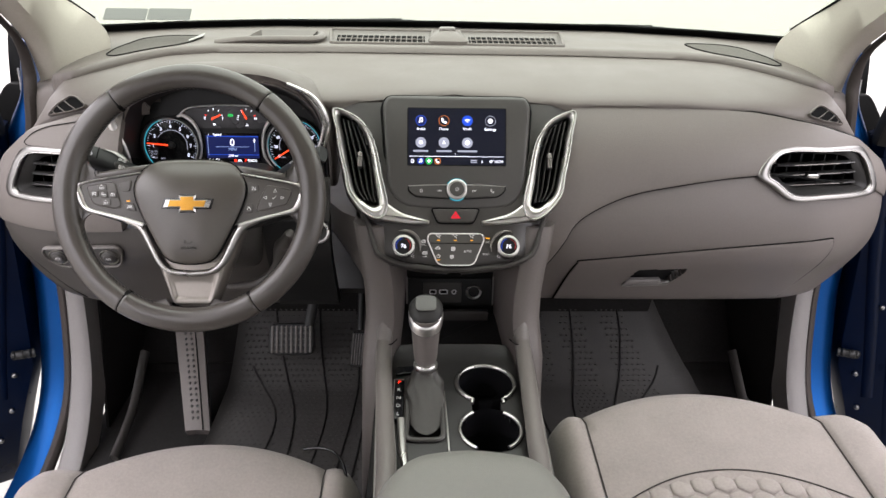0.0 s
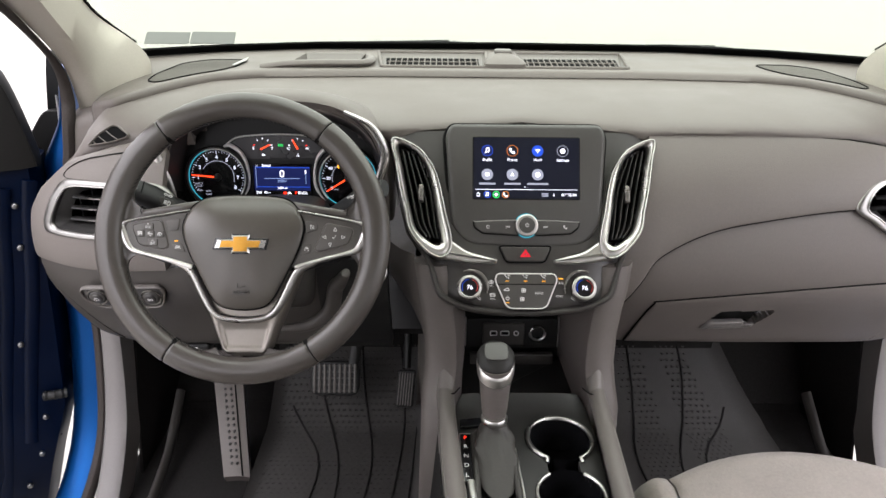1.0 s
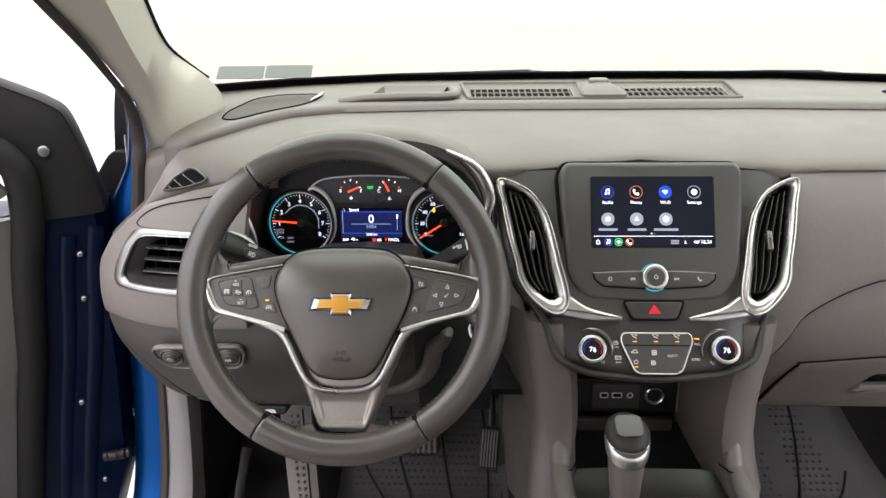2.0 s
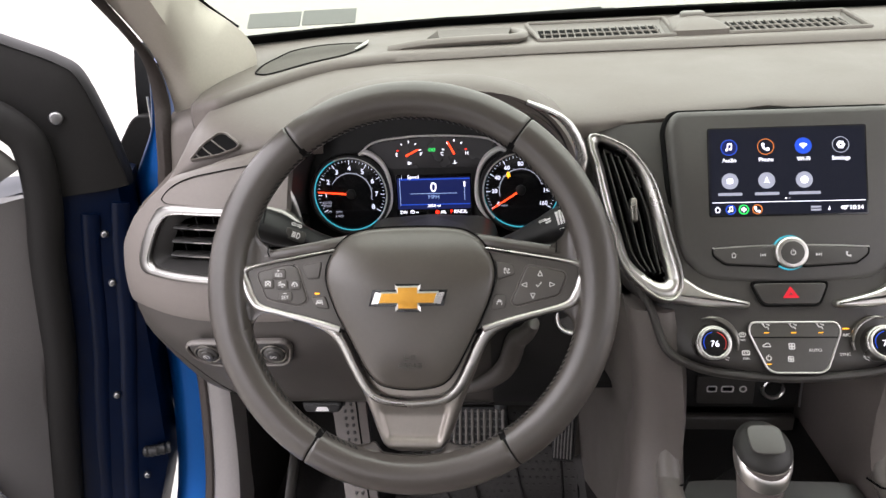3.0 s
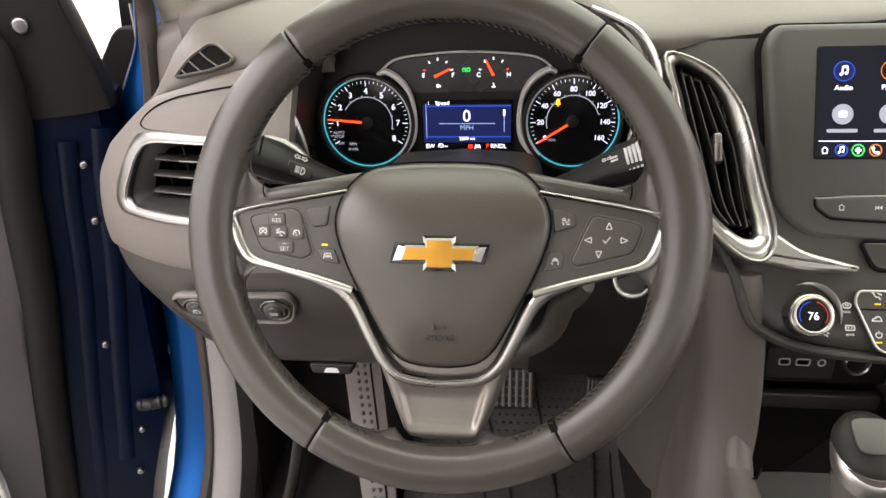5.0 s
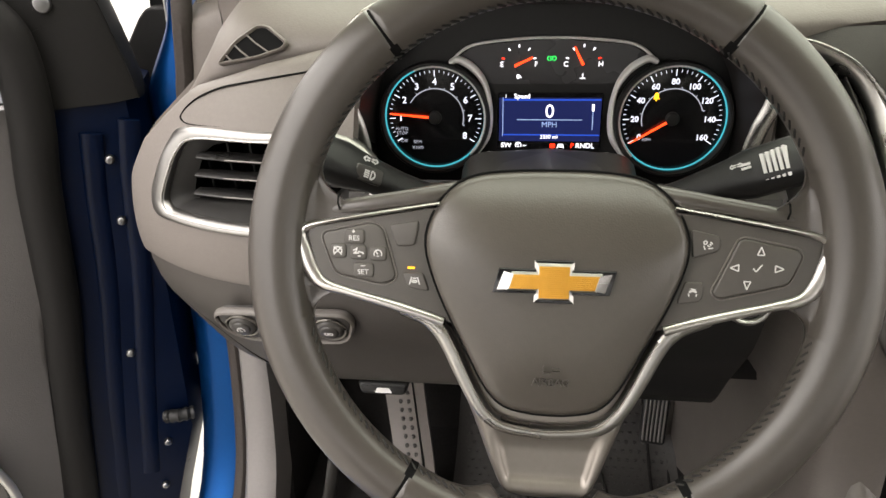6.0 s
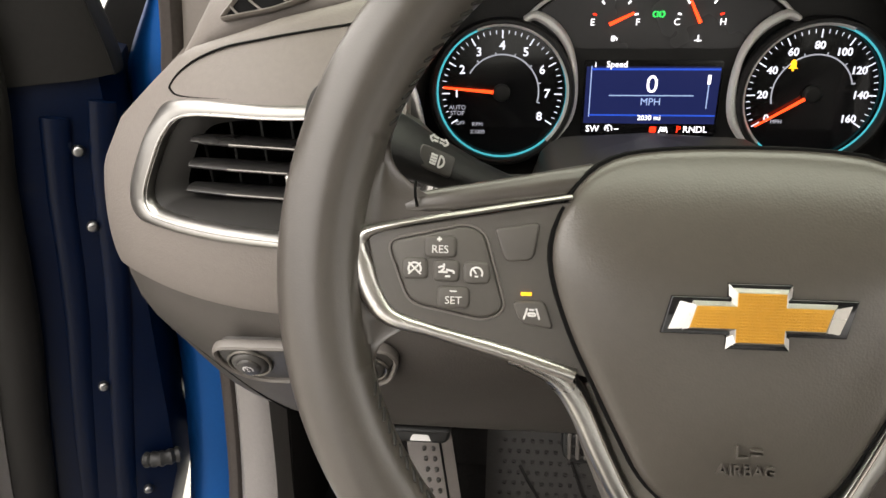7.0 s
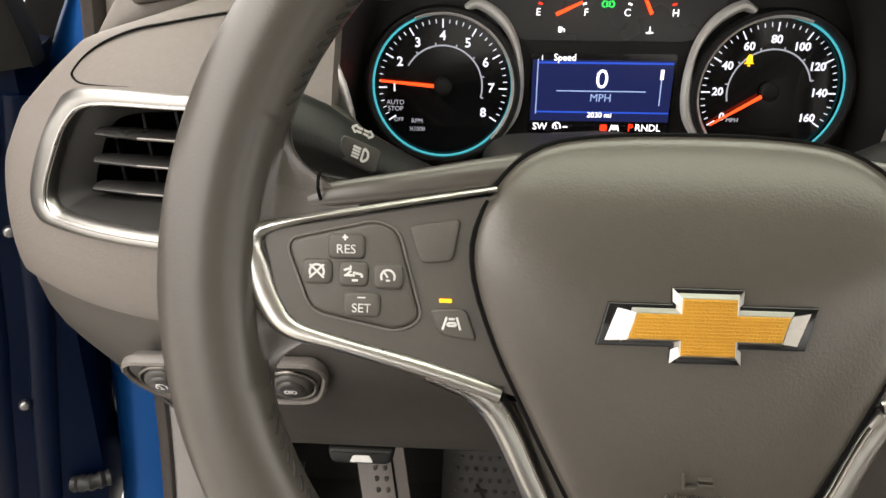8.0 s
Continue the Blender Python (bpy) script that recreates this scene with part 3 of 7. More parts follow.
part("sensor_cap", prism(rect(0, 1.557, 0.034, 0.028, 0.007), 1.212, 1.2255, 0.004), TRIM_GREY, sensor, world=True)
own = bmesh.new()
rings_mesh(own, [[(x, y, tray_top(y)) for x, y in BIN], [(x * 0.94 - 0.02, 1.555 + (y - 1.555) * 0.75, tray_z(y) - 0.004) for x, y in BIN]], False, True)
tray = part("display_well", own, TRIM_GREY, dash, "grey empty well in the ledge", world=True, angle=30)
part("well_lip", sweep(curve([(-0.455, 1.478, 1.199), (-0.40, 1.482, 1.205), (-0.33, 1.484, 1.207), (-0.275, 1.487, 1.207), (-0.26, 1.50, 1.207), (-0.256, 1.53, 1.206), (-0.259, 1.57, 1.203), (-0.268, 1.61, 1.2)], 5), 0.009, 0.007), DASH, tray, "low rounded lip", world=True)
for s in (-1, 1):
    out = rounded([(s * x, y) for x, y in ((0.50, 1.565), (0.499, 1.492), (0.515, 1.435), (0.560, 1.392), (0.598, 1.352), (0.632, 1.390), (0.640, 1.45), (0.622, 1.55), (0.58, 1.575))], 0.02)
    own = bmesh.new()
    c = np.mean(np.array(out), axis=0)
    lift = lambda k, h: [(c[0] + (x - c[0]) * k, c[1] + (y - c[1]) * k, ledge_top(c[0] + (x - c[0]) * k, c[1] + (y - c[1]) * k) + h) for x, y in out]
    rings_mesh(own, [lift(1, -0.02), lift(1, 0.0002), lift(0.97, 0.0008), lift(0.8, 0.0009), lift(0.6, 0.0009), lift(0.3, 0.0009)])
    sp = part("speaker_cover", own, PERFORATED, dash, "fine-perforated flat speaker cover", world=True, angle=60)
    part("edge_gap", sweep(lift(1.005, 0.0008), 0.0016, 0.0014, closed=True, n=6), GAP, sp, world=True)
    if s < 0:
        part("bright_edge", sweep([(-0.500, 1.566, ledge_top(-0.5, 1.566) + 0.004), (-0.499, 1.53, ledge_top(-0.499, 1.53) + 0.0045), (-0.503, 1.47, ledge_top(-0.503, 1.47) + 0.004)], [0.001, 0.004, 0.001], 0.002), SILVER, sp, "short bright strip", world=True)
    # corner outlet by the door
    on_pad = lambda x, z, h: (s * x, pad_y(x, z) - 0.85 * h, z + 0.5 * h)
    leaf = rounded(OUTLET, 0.004)
    # no hole: a flat black leaf paints the outlet's dark depth
    own = bmesh.new()
    rings_mesh(own, [[on_pad(x, z, 0.0045) for x, z in leaf], [on_pad(x, z, -0.012) for x, z in leaf]])
    vent = part("corner_outlet", own, GAP, dash, "small slatted outlet for the side window, its dark depth painted black", world=True, angle=30)
    part("rim", sweep([on_pad(x, z, 0.0035) for x, z in leaf], 0.0016, 0.0035, (0, -0.85, 0.5), closed=True, n=8), DASH, vent, world=True)
    for xa, za, xb, zb in ((0.6475, 1.131, 0.642, 1.1265), (0.64, 1.139, 0.6245, 1.129), (0.629, 1.146, 0.6075, 1.1345)):
        part("slat", sweep([on_pad(xa + (xb - xa) * t, za + (zb - za) * t, 0.0048) for t in (0, 0.5, 1)], 0.0008, 0.0012, (0, -0.85, 0.5), n=6), DASH, vent, world=True)

# rounded ends of the dashboard beside the doors
for s in (-1, 1):
    rows = [[(s * x, y, 1.113 - 0.85 * (x - 0.69) - 1.2 * max(0, x - 0.76) ** 1.5) for x in np.linspace(0.66, 0.775, 12)] for y in np.linspace(1.26, 1.43, 8)]
    part("end_cap", sheet(rows, (0, 0, -0.06)), DASH, dash, "rounded end of the dashboard", world=True, angle=60)
    rows = [[(s * x, y, z - .25 * (x - .70)) for x in np.linspace(.675, .757, 8)] for y, z in ((1.43, 1.162), (1.385, 1.156), (1.352, 1.146), (1.345, 1.139), (1.342, 1.125), (1.341, 1.08), (1.341, 1.02))]
    part("pillar_foot", sheet(rows, (0, 0.02, -0.008)), DASH, dash, "grey trim at the foot of the pillar", world=True)

# passenger side panels
CVENT = [(.09, 1.2), (.1935, 1.2), (.1925, 1.14), (.1845, 1.085), (.1775, 1.06), (.1685, 1.03), (.143, 1.0), (.12, .985), (.09, .985)]
SEAM = [(x, seam_z(x)) for x in np.linspace(0.140, 0.675, 16)] + [(0.735, 1.066), (0.76, 1.028)]
LINE2 = curve([(0.135, 0.86), (0.160, 0.90), (0.182, 0.945), (0.205, 0.985), (0.274, 1.021), (0.365, 1.040), (0.497, 1.056), (0.60, 1.050), (0.70, 1.030), (0.783, 0.985)], 5)


def vent_loops(s):
    up = 0.011 if s > 0 else 0.0
    outer = [(s * x, z + up) for x, z in ((0.492, 1.049), (0.528, 1.087), (0.61, 1.089), (0.674, 1.0865), (0.693, 1.073), (0.709, 1.048), (0.719, 1.024), (0.7145, 1.0100), (0.693, 1.0085), (0.61, 1.0105), (0.552, 1.008), (0.515, 1.030))]
    inner = [(s * x, z + up) for x, z in ((0.513, 1.0505), (0.537, 1.0785), (0.61, 1.081), (0.659, 1.0785), (0.677, 1.069), (0.690, 1.047), (0.698, 1.028), (0.6945, 1.0190), (0.680, 1.0170), (0.61, 1.0175), (0.560, 1.0165), (0.531, 1.0355))]
    return outer, inner


VENT_R, VENT_L = ([(a * 0.5 + c * 0.5, b * 0.5 + d * 0.5) for (a, b), (c, d) in zip(*vent_loops(q))] for q in (1, -1))
part("passenger_panel", face(SEAM, LINE2, 150, 50, 0.004, 0.006, [VENT_R, CVENT]), DASH, dash, "soft padded panel before the passenger", world=True, angle=60)
HANDLE = rounded([(0.302, 0.846), (0.385, 0.850), (0.408, 0.892), (0.318, 0.887)], [.004, .014, .014, .006])
BOTTOM_R = [(0.130, 0.80), (0.2, 0.802), (0.4, 0.800), (0.6, 0.800), (0.68, 0.806), (0.735, 0.85), (0.765, 0.90), (0.782, 0.945)]
part("lower_panel", face(LINE2[:-1] + [(0.784, 0.98)], BOTTOM_R, 150, 60, 0.0, 0.004, [VENT_R, shrink(HANDLE, -.004)]), DASH_LOW, dash, "brown-grey lower panel", world=True, angle=60)
part("seam_gap", sweep(on_front([(x, z - 0.001) for x, z in SEAM[2:-1]], 0.002), 0.0018, 0.003, (0, -1, 0), n=6), GAP, dash, world=True)
part("seam_gap", sweep(on_front(LINE2[5:-8], 0.002), 0.0016, 0.003, (0, -1, 0), n=6), GAP, dash, world=True)

# glove box lid
LID_T = curve([(0.205, 0.885), (0.214, 0.905), (0.23, 0.909), (0.42, 0.932), (0.615, 0.952), (0.637, 0.949), (0.642, 0.937)], 4)
LID_B = curve([(0.188, 0.806), (0.24, 0.805), (0.4, 0.804), (0.55, 0.806), (0.592, 0.81), (0.604, 0.822)], 4)
lid = part("glove_box_lid", face(LID_T, LID_B, 170, 60, 0.007, 0.003, [HANDLE], 0.008), DASH_LOW, dash, "flat closed glove box lid", world=True, angle=60)
ring = list(LID_T) + [(.641, .922), (.635, .898), (.624, .868), (.612, .842)] + list(LID_B)[::-1] + [(.193, .83), (.199, .856)]
part("lid_gap", sweep(on_front(ring, 0.0035), 0.0018, 0.0035, (0, -1, 0), closed=True, n=6), GAP, dash, world=True)
own = prism([(x, z) for x, z in shrink(HANDLE, -0.004)], 0, 0.004)
own.transform(Matrix(((1, 0, 0, 0), (0, 0, 1, front_y(0.35, 0.868) + 0.02), (0, 1, 0, 0), (0, 0, 0, 1))))
part("handle_recess", own, BLACK, lid, "dark finger recess", world=True)
own = prism(rounded([(0.301, 0.843), (0.366, 0.846), (0.366, 0.864), (0.308, 0.862)], 0.004), 0, 0.011, 0.004)
own.transform(Matrix(((1, 0, 0, 0), (0, -.48, -1, front_y(0.35, 0.855) - 0.004 + .48 * .855), (0, 1, 0, 0), (0, 0, 0, 1))))
part("handle", own, SILL, lid, "grey pull handle", world=True)
own = prism(rounded([(0.360, 0.845), (0.381, 0.847), (0.386, 0.856), (0.360, 0.857)], 0.004), 0, 0.010, 0.004)
own.transform(Matrix(((1, 0, 0, 0), (0, -.48, -1, front_y(0.35, 0.855) - 0.004 + .48 * .855), (0, 1, 0, 0), (0, 0, 0, 1))))
part("lock", own, SILL, lid, world=True)

# driver side panels
TOP_L = [(-0.771, 1.000), (-0.752, 1.030), (-0.726, 1.067), (-0.695, 1.093), (-0.675, 1.109), (-0.61, 1.128), (-0.55, 1.14), (-0.525, 1.143)]
part("driver_panel", face(TOP_L, curve([(-0.781, 0.957), (-0.74, 0.960), (-0.65, 0.963), (-0.525, 0.966)], 4), 90, 60, 0.004, 0.004, [VENT_L]), DASH, dash, world=True, angle=60)
KNEE_T = [(-0.781, 0.958), (-0.74, 0.961), (-0.70, 0.963), (-0.525, 0.966), (-0.40, 0.985), (-0.20, 0.985)]
KNEE_B = [(-0.779, 0.93), (-0.768, 0.885), (-0.745, 0.84), (-0.70, 0.80), (-0.62, 0.790), (-0.52, 0.79), (-0.36, 0.79), (-0.20, 0.79)]
part("knee_panel", face(KNEE_T, KNEE_B, 50, 20, -0.004, 0.003), KNEE, dash, "brown-grey knee panel, darkened for shade under the dashboard", world=True, angle=60)
part("seam_gap", sweep(on_front(curve([(-0.755, 0.95), (-0.735, 0.90), (-0.70, 0.845), (-0.65, 0.80)], 5), -0.003), 0.0010, 0.002, (0, -1, 0), n=6), GAP, dash, world=True)
part("seam_gap", sweep(on_front(curve([(-0.589, 1.0905), (-0.633, 1.0900), (-0.668, 1.0885), (-0.677, 1.0900), (-0.679, 1.0935), (-0.672, 1.101), (-0.659, 1.109), (-0.640, 1.116), (-0.620, 1.120), (-0.593, 1.1245), (-0.55, 1.130)], 5), 0.005), 0.0008, 0.002, (0, -1, 0), n=6), GAP, dash, world=True)
# black sheet over the knee panel, standing for shade beside the column
part("knee_shade_sheet", face([(-0.305, 0.985), (-0.20, 0.985)], [(-0.305, 0.792), (-0.20, 0.792)], 16, 12, 0.003), BLACK, dash, "black sheet for the shade beside the steering column", world=True, angle=60)
part("cluster_shelf", face([(-0.53, 1.045), (-0.20, 1.045)], [(-0.53, 0.98), (-0.20, 0.98)], 20, 8, 0.0), PANEL, dash, world=True)
# underside and inner backing
rows = [[(x, y, z) for x in np.linspace(-0.62, 0.62, 30)] for y, z in ((1.20, 0.797), (1.30, 0.805), (1.45, 0.86), (1.62, 0.92))]
part("underside", sheet(rows, (0, 0, 0.01)), BLACK, dash, world=True)

# instrument hood
def arch(y, half, top, low, n=36, sq=0.62, cx=-0.371):
    out = []
    for i in range(n + 1):
        g = math.pi * i / n
        c, sn = math.cos(g), math.sin(g)
        out.append((cx - math.copysign(abs(c) ** sq, c) * half, y, low + (top - low) * sn ** sq))
    return out


HOOD = ((1.167, .166, 1.199, 1.03, .62), (1.163, .171, 1.203, 1.03, .64), (1.168, .175, 1.208, 1.03, .66), (1.182, .177, 1.2115, 1.03, .68), (1.20, .178, 1.2125, 1.04, .7),
        (1.22, .179, 1.2095, 1.05, .72), (1.255, .180, 1.2015, 1.06, .74), (1.29, .179, 1.190, 1.07, .76), (1.34, .178, 1.170, 1.08, .78), (1.40, .176, 1.140, 1.08, .8))
rows = [arch(y, half, top, low, sq=sq) for y, half, top, low, sq in HOOD]
hood = part("instrument_hood", sheet(rows, (0, 0.004, -0.012)), DASH, dash, "arched hood over the instruments", world=True, angle=60)
rows = [arch(1.167, 0.164, 1.1995, 1.025), arch(1.174, 0.163, 1.192, 1.025), arch(1.186, 0.161, 1.184, 1.02), arch(1.212, 0.156, 1.168, 1.01)]
part("hood_lining", sheet(rows, (0, 0, 0.004)), LINING, hood, "satin black hood lining", world=True, angle=60)
for s in (-1, 1):
    path = curve([(-0.371 + s * x * 1.04, y + .039, z) for x, y, z in ((0.149, 1.118, 1.02), (0.147, 1.115, 1.06), (0.150, 1.114, 1.085), (0.156, 1.114, 1.105), (0.160, 1.114, 1.13), (0.152, 1.115, 1.155), (0.136, 1.116, 1.174), (0.105, 1.118, 1.189))], 6)
    part("hood_trim", sweep(path, [0.0068 - 0.0045 * max(0, (i / len(path)) - 0.5) * 2 for i in range(len(path))], 0.004, (0, -1, 0.2)), CHROME, hood, "curved satin chrome strip", world=True)


# ---- air vents ----
def vent_ring(bm, outer, inner, w0, w1, w2, deep, place):
    """A bevelled frame between two loops of matching points."""
    o, i = curve(outer, 5, True), curve(inner, 5, True)
    o, i = np.array(o), np.array(i)
    rings = [(o, w0), (o * 0.96 + i * 0.04, w1 * 0.7 + w0 * 0.3), (o * 0.85 + i * 0.15, w1), (o * 0.5 + i * 0.5, w2), (o * 0.12 + i * 0.88, w1 * 0.8), (i, w0), (i, deep)]
    own = bmesh.new()
    rings_mesh(own, [[place(p[0], p[1], w) for p in r] for r, w in rings], False, False)
    return merge(bm, own)


for s in (-1, 1):
    outer, inner = vent_loops(s)
    v = thing("side_air_vent", (s * 0.62, 1.13, 1.04), "black louvred side vent in a wide satin chrome frame", "air vent", "side air vents")
    pl = lambda x, z, w: (x, front_y(x, z) - 0.004 - w, z)
    part("frame", vent_ring(None, outer, inner, 0.0, 0.006, 0.007, -0.004, pl), VENT_FRAME, v, "satin chrome frame", world=True, angle=60)
    lip = np.array(curve(outer, 5, True)) * .22 + np.array(curve(inner, 5, True)) * .78
    part("frame_lip", sweep([pl(x, z, 0.0056) for x, z in lip], .0011, .0012, (0, -1, 0), closed=True, n=8), VENT_CHROME, v, "bright inner lip", world=True)
    # smoked funnel leading to the louvres, and the dark well behind them
    i2 = np.array(curve(inner, 4, True))
    up = 0.011 if s > 0 else 0.0
    mid = np.array((s * 0.607, 1.048 + up))
    small = mid + (i2 - mid) * np.array((0.82, 0.84)) + np.array((-s * 0.003, -0.003))
    flat_y = front_y(0.60 * s, 1.036) + 0.036
    own = bmesh.new()
    rings_mesh(own, [[pl(x, z, -0.003) for x, z in i2], [(x, flat_y * 0.6 + 0.4 * front_y(x, z), z) for x, z in mid + (i2 - mid) * np.array((0.90, 0.91)) + np.array((-s * 0.0015, 0.001))], [(x, flat_y + 0.002, z) for x, z in small]], False, False)
    part("funnel", own, FUNNEL, v, "smoked satin inner funnel", world=True, angle=60)
    own = bmesh.new()
    rings_mesh(own, [[(x, flat_y + 0.001, z) for x, z in small], [(x, flat_y + 0.07, z) for x, z in small]], False, True)
    part("well", own, GAP, v, world=True, angle=60)
    lo, hi = sorted((mid[0] - s * 0.074, mid[0] + s * 0.070))
    for k, z in enumerate((1.0575 + up, 1.0405 + up, 1.0225 + up)):
        x0, x1 = lo + 0.004, hi - 0.004
        d = 0.005 * (1 - k)
        if s > 0:
            x1 -= d + 0.002
        else:
            x0 += d + 0.002
        path = [(x, flat_y - 0.001, z + s * 0.060 * (x - mid[0])) for x in np.linspace(x0, x1, 6)]
        part("louvre", sweep(path, [0.008, 0.011, 0.011, 0.011, 0.011, 0.008], 0.0024, (0, 0.12, 1), n=10, power=0.8), LOUVRE, v, world=True)
        # sheen of the black louvre's front edge, drawn as a metal strip
        part("louvre_edge", sweep([(x, y - 0.0102, zz + 0.0012) for x, y, zz in path[1:-1]], 0.0007, 0.0009, n=6), DARKSILVER, v, "thin metal strip for the sheen on the louvre's edge", world=True)
    for k in range(7):
        x = mid[0] + s * (-0.062 + 0.0205 * k)
        part("vane", box((x, flat_y + 0.028, 1.048 + up), (0.0022, 0.028, 0.05), 0.0008), BLACK, v, world=True)
    xt = mid[0] - s * 0.012
    part("tab", box((xt, flat_y - 0.013, 1.0405 + up), (0.020, 0.012, 0.0065), 0.0025), VENT_CHROME, v, "ribbed silver adjuster tab", world=True)

STACK = plane_frame((0, 1.0515, 0.9615), 0.5884, 0.8087)
V_IN = [(-.184, .215), (-.157, .200), (-.144, .180), (-.136, .151), (-.128, .105), (-.121, .068), (-.128, .064), (-.139, .069), (-.157, .087), (-.165, .115), (-.171, .142), (-.178, .18)]
V_OUT = [(-.195, .224), (-.156, .209), (-.134, .182), (-.124, .155), (-.115, .11), (-.106, .066), (-.116, .043), (-.139, .049), (-.167, .081), (-.1755, .117), (-.183, .148), (-.190, .188)]
for s in (-1, 1):
    v = thing("centre_air_vent", STACK @ Matrix.Translation((s * 0.15, 0.14, 0)), "tall curved black vent in a satin chrome surround", "air vent", "centre air vents")
    m = (lambda b: b) if s < 0 else mirror_x
    inv = Matrix.Translation((-s * 0.15, -0.14, 0))
    def put(name, b, mat, label=""):
        b = m(b)
        b.transform(inv)
        return part(name, b, mat, v, label, angle=60)
    put("frame", vent_ring(None, V_OUT, V_IN, -0.008, 0.008, 0.0105, -0.012, lambda x, y, w: (x, y, w)), CHROME, "satin chrome surround")
    # extra bead shapes the highlight along the frame's outer edge
    put("edge_highlight", sweep([(x, y, .0085) for x, y in curve(shrink(V_OUT, .0012), 5, True)], .0018, .0028, (0, 0, 1), closed=True, n=8), VENT_CHROME, "thin bead added for the frame's edge highlight")
    tail = rounded([(-.138, .052), (-.120, .0425), (-.080, .036), (-.043, .0355), (-.040, .041), (-.085, .053), (-.104, .067), (-.112, .072)], [.004, .02, .02, .003, .003, .03, .01, .004])
    put("tail", prism(tail, -0.006, 0.0075, 0.004), CHROME, "chrome tail sweeping under the screen")
    own = bmesh.new()
    loop = curve(V_IN, 3, True)
    rings_mesh(own, [[(x, y, -0.004) for x, y in loop], [(x, y, -0.03) for x, y in loop], [(x * 0.9 - 0.015, y * 0.9 + 0.014, -0.09) for x, y in loop]], False, True)
    put("well", own, BLACK)
    for k in range(4):
        f = (k + 0.7) / 4.6
        a = [(-.184 + .034 * f, .210 - .016 * f), (-.171 + .040 * f, .142 + .006 * f), (-.160 + .036 * f, .095 + 0.002 * f), (-.146 + .024 * f, .076 - .004 * f)]
        path = [(x, y, -0.012) for x, y in curve(a, 5)]
        put("louvre", sweep(path, 0.0022, 0.012, (0, 0, 1), n=8), BLACK)
        put("louvre_edge", sweep([(x, y, 0.0005) for x, y, _ in path], 0.0007, 0.0007, (0, 0, 1), n=6), BEZEL, "thin grey louvre edge")
    put("tab", box((-.151, .140, 0.002), (0.007, 0.026, 0.012), 0.0025), DARKSILVER, "grey adjuster tab")

# ---- centre stack ----
stack = thing("centre_stack", STACK, "charcoal centre stack panel with climate controls", "control panel")
VS = (-.034, -.032, -.028, -.022, -.012, .0, .03, .045, .06, .09, .15, .22, .26)
HW = (.012, .045, .078, .096, .115, .123, .133, .140, .152, .174, .188, .198, .203)
rows = []
for v in list(np.linspace(-.034, .0, 14)) + list(np.linspace(.008, .239, 46)):
    h = float(np.interp(v, VS, HW))
    rows.append([(h * u, v, -0.002 - 0.02 * abs(u) ** 6 - (0.012 * ((-.010 - v) / .024) ** 2 if v < -.010 else 0)) for u in np.linspace(-1, 1, 81)])


def vent_hole(i, j):
    c = np.mean([rows[i][j], rows[i][j + 1], rows[i + 1][j], rows[i + 1][j + 1]], axis=0)
    return inside(-abs(c[0]), c[1], V_IN)


part("fascia", sheet(rows, (0, 0, -0.025), vent_hole), PANEL, stack, angle=60)
own = bmesh.new()
edge = curve([(.150, .064), (.136, .034), (.126, 0), (.114, -.014), (.084, -.0265), (.04, -.0325), (0, -.0345)], 5)
edge = edge + [(-x, y) for x, y in edge[-2::-1]]
part("lower_lip", sweep([(x, y, -0.008) for x, y in edge], 0.0045, 0.0055, (0, 0, 1)), PANEL, stack, "rounded charcoal lip under the climate controls")

hz = part("hazard_button", prism(rounded([(-.037, .061), (.037, .061), (.027, .039), (-.027, .039)], .006), -.003, .002, .0015), PANEL, stack, "charcoal hazard switch with red triangle")
tri = [(-.008, .0455), (.008, .0455), (0, .0575)]
part("triangle", prism(rounded(tri, .0012), .0018, .0027), G_HAZARD, hz, "red lit warning triangle")
part("triangle_mark", sweep([(*p, .0028) for p in shrink(tri, .0038)], .0006, .0002, (0, 0, 1), closed=True, n=6), PANEL, hz)
part("gap", sweep([(*p, 0) for p in rounded([(-.0385, .0622), (.0385, .0622), (.028, .038), (-.028, .038)], .006)], .0012, .0022, (0, 0, 1), closed=True, n=6), GAP, hz)

for s in (-1, 1):
    k = part("temperature_knob", prism(disc(s * .081, 0, .0178, 40), -.006, .012, .0025), VENT_CHROME, stack, "satin metal temperature dial")
    part("ring", sweep([(*p, .0122) for p in disc(s * .081, 0, .0142, 40)], .0012, .0012, (0, 0, 1), closed=True), CHROME, k, "bright ring")
    part("dial_face", prism(disc(s * .081, 0, .0130, 40), .010, .0126, .0006), GLOSS, k)
    part("number", lettering("76", .0088, s * .081, -.001, .0131), G_WHITE, k, "white figures 76")
    for a0, mat, lab in ((200, G_BLUE, "blue arc"), (120, RED_INK, "red arc")):
        if a0 == 200:
            arc = [(s * .081 + .0108 * math.cos(radians(a)), .0108 * math.sin(radians(a)), .0130) for a in range(100, 215, 10)]
        else:
            arc = [(s * .081 + .0108 * math.cos(radians(a)), .0108 * math.sin(radians(a)), .0130) for a in range(-35, 85, 10)]
        part("arc", sweep(arc, .00035, .0003, (0, 0, 1), n=6), mat, k, lab)
    arc = [(s * .081 + s * .0 + .026 * math.cos(radians(a)), .026 * math.sin(radians(a)), .001) for a in (np.linspace(-15, 110, 14) if s < 0 else np.linspace(70, 195, 14))]
    part("knob_guard", sweep(arc, [.0006 + .0022 * math.sin(math.pi * i / 13) for i in range(14)], .002, (0, 0, 1), n=8), DARKSILVER, stack, "curved bright accent beside the dial")

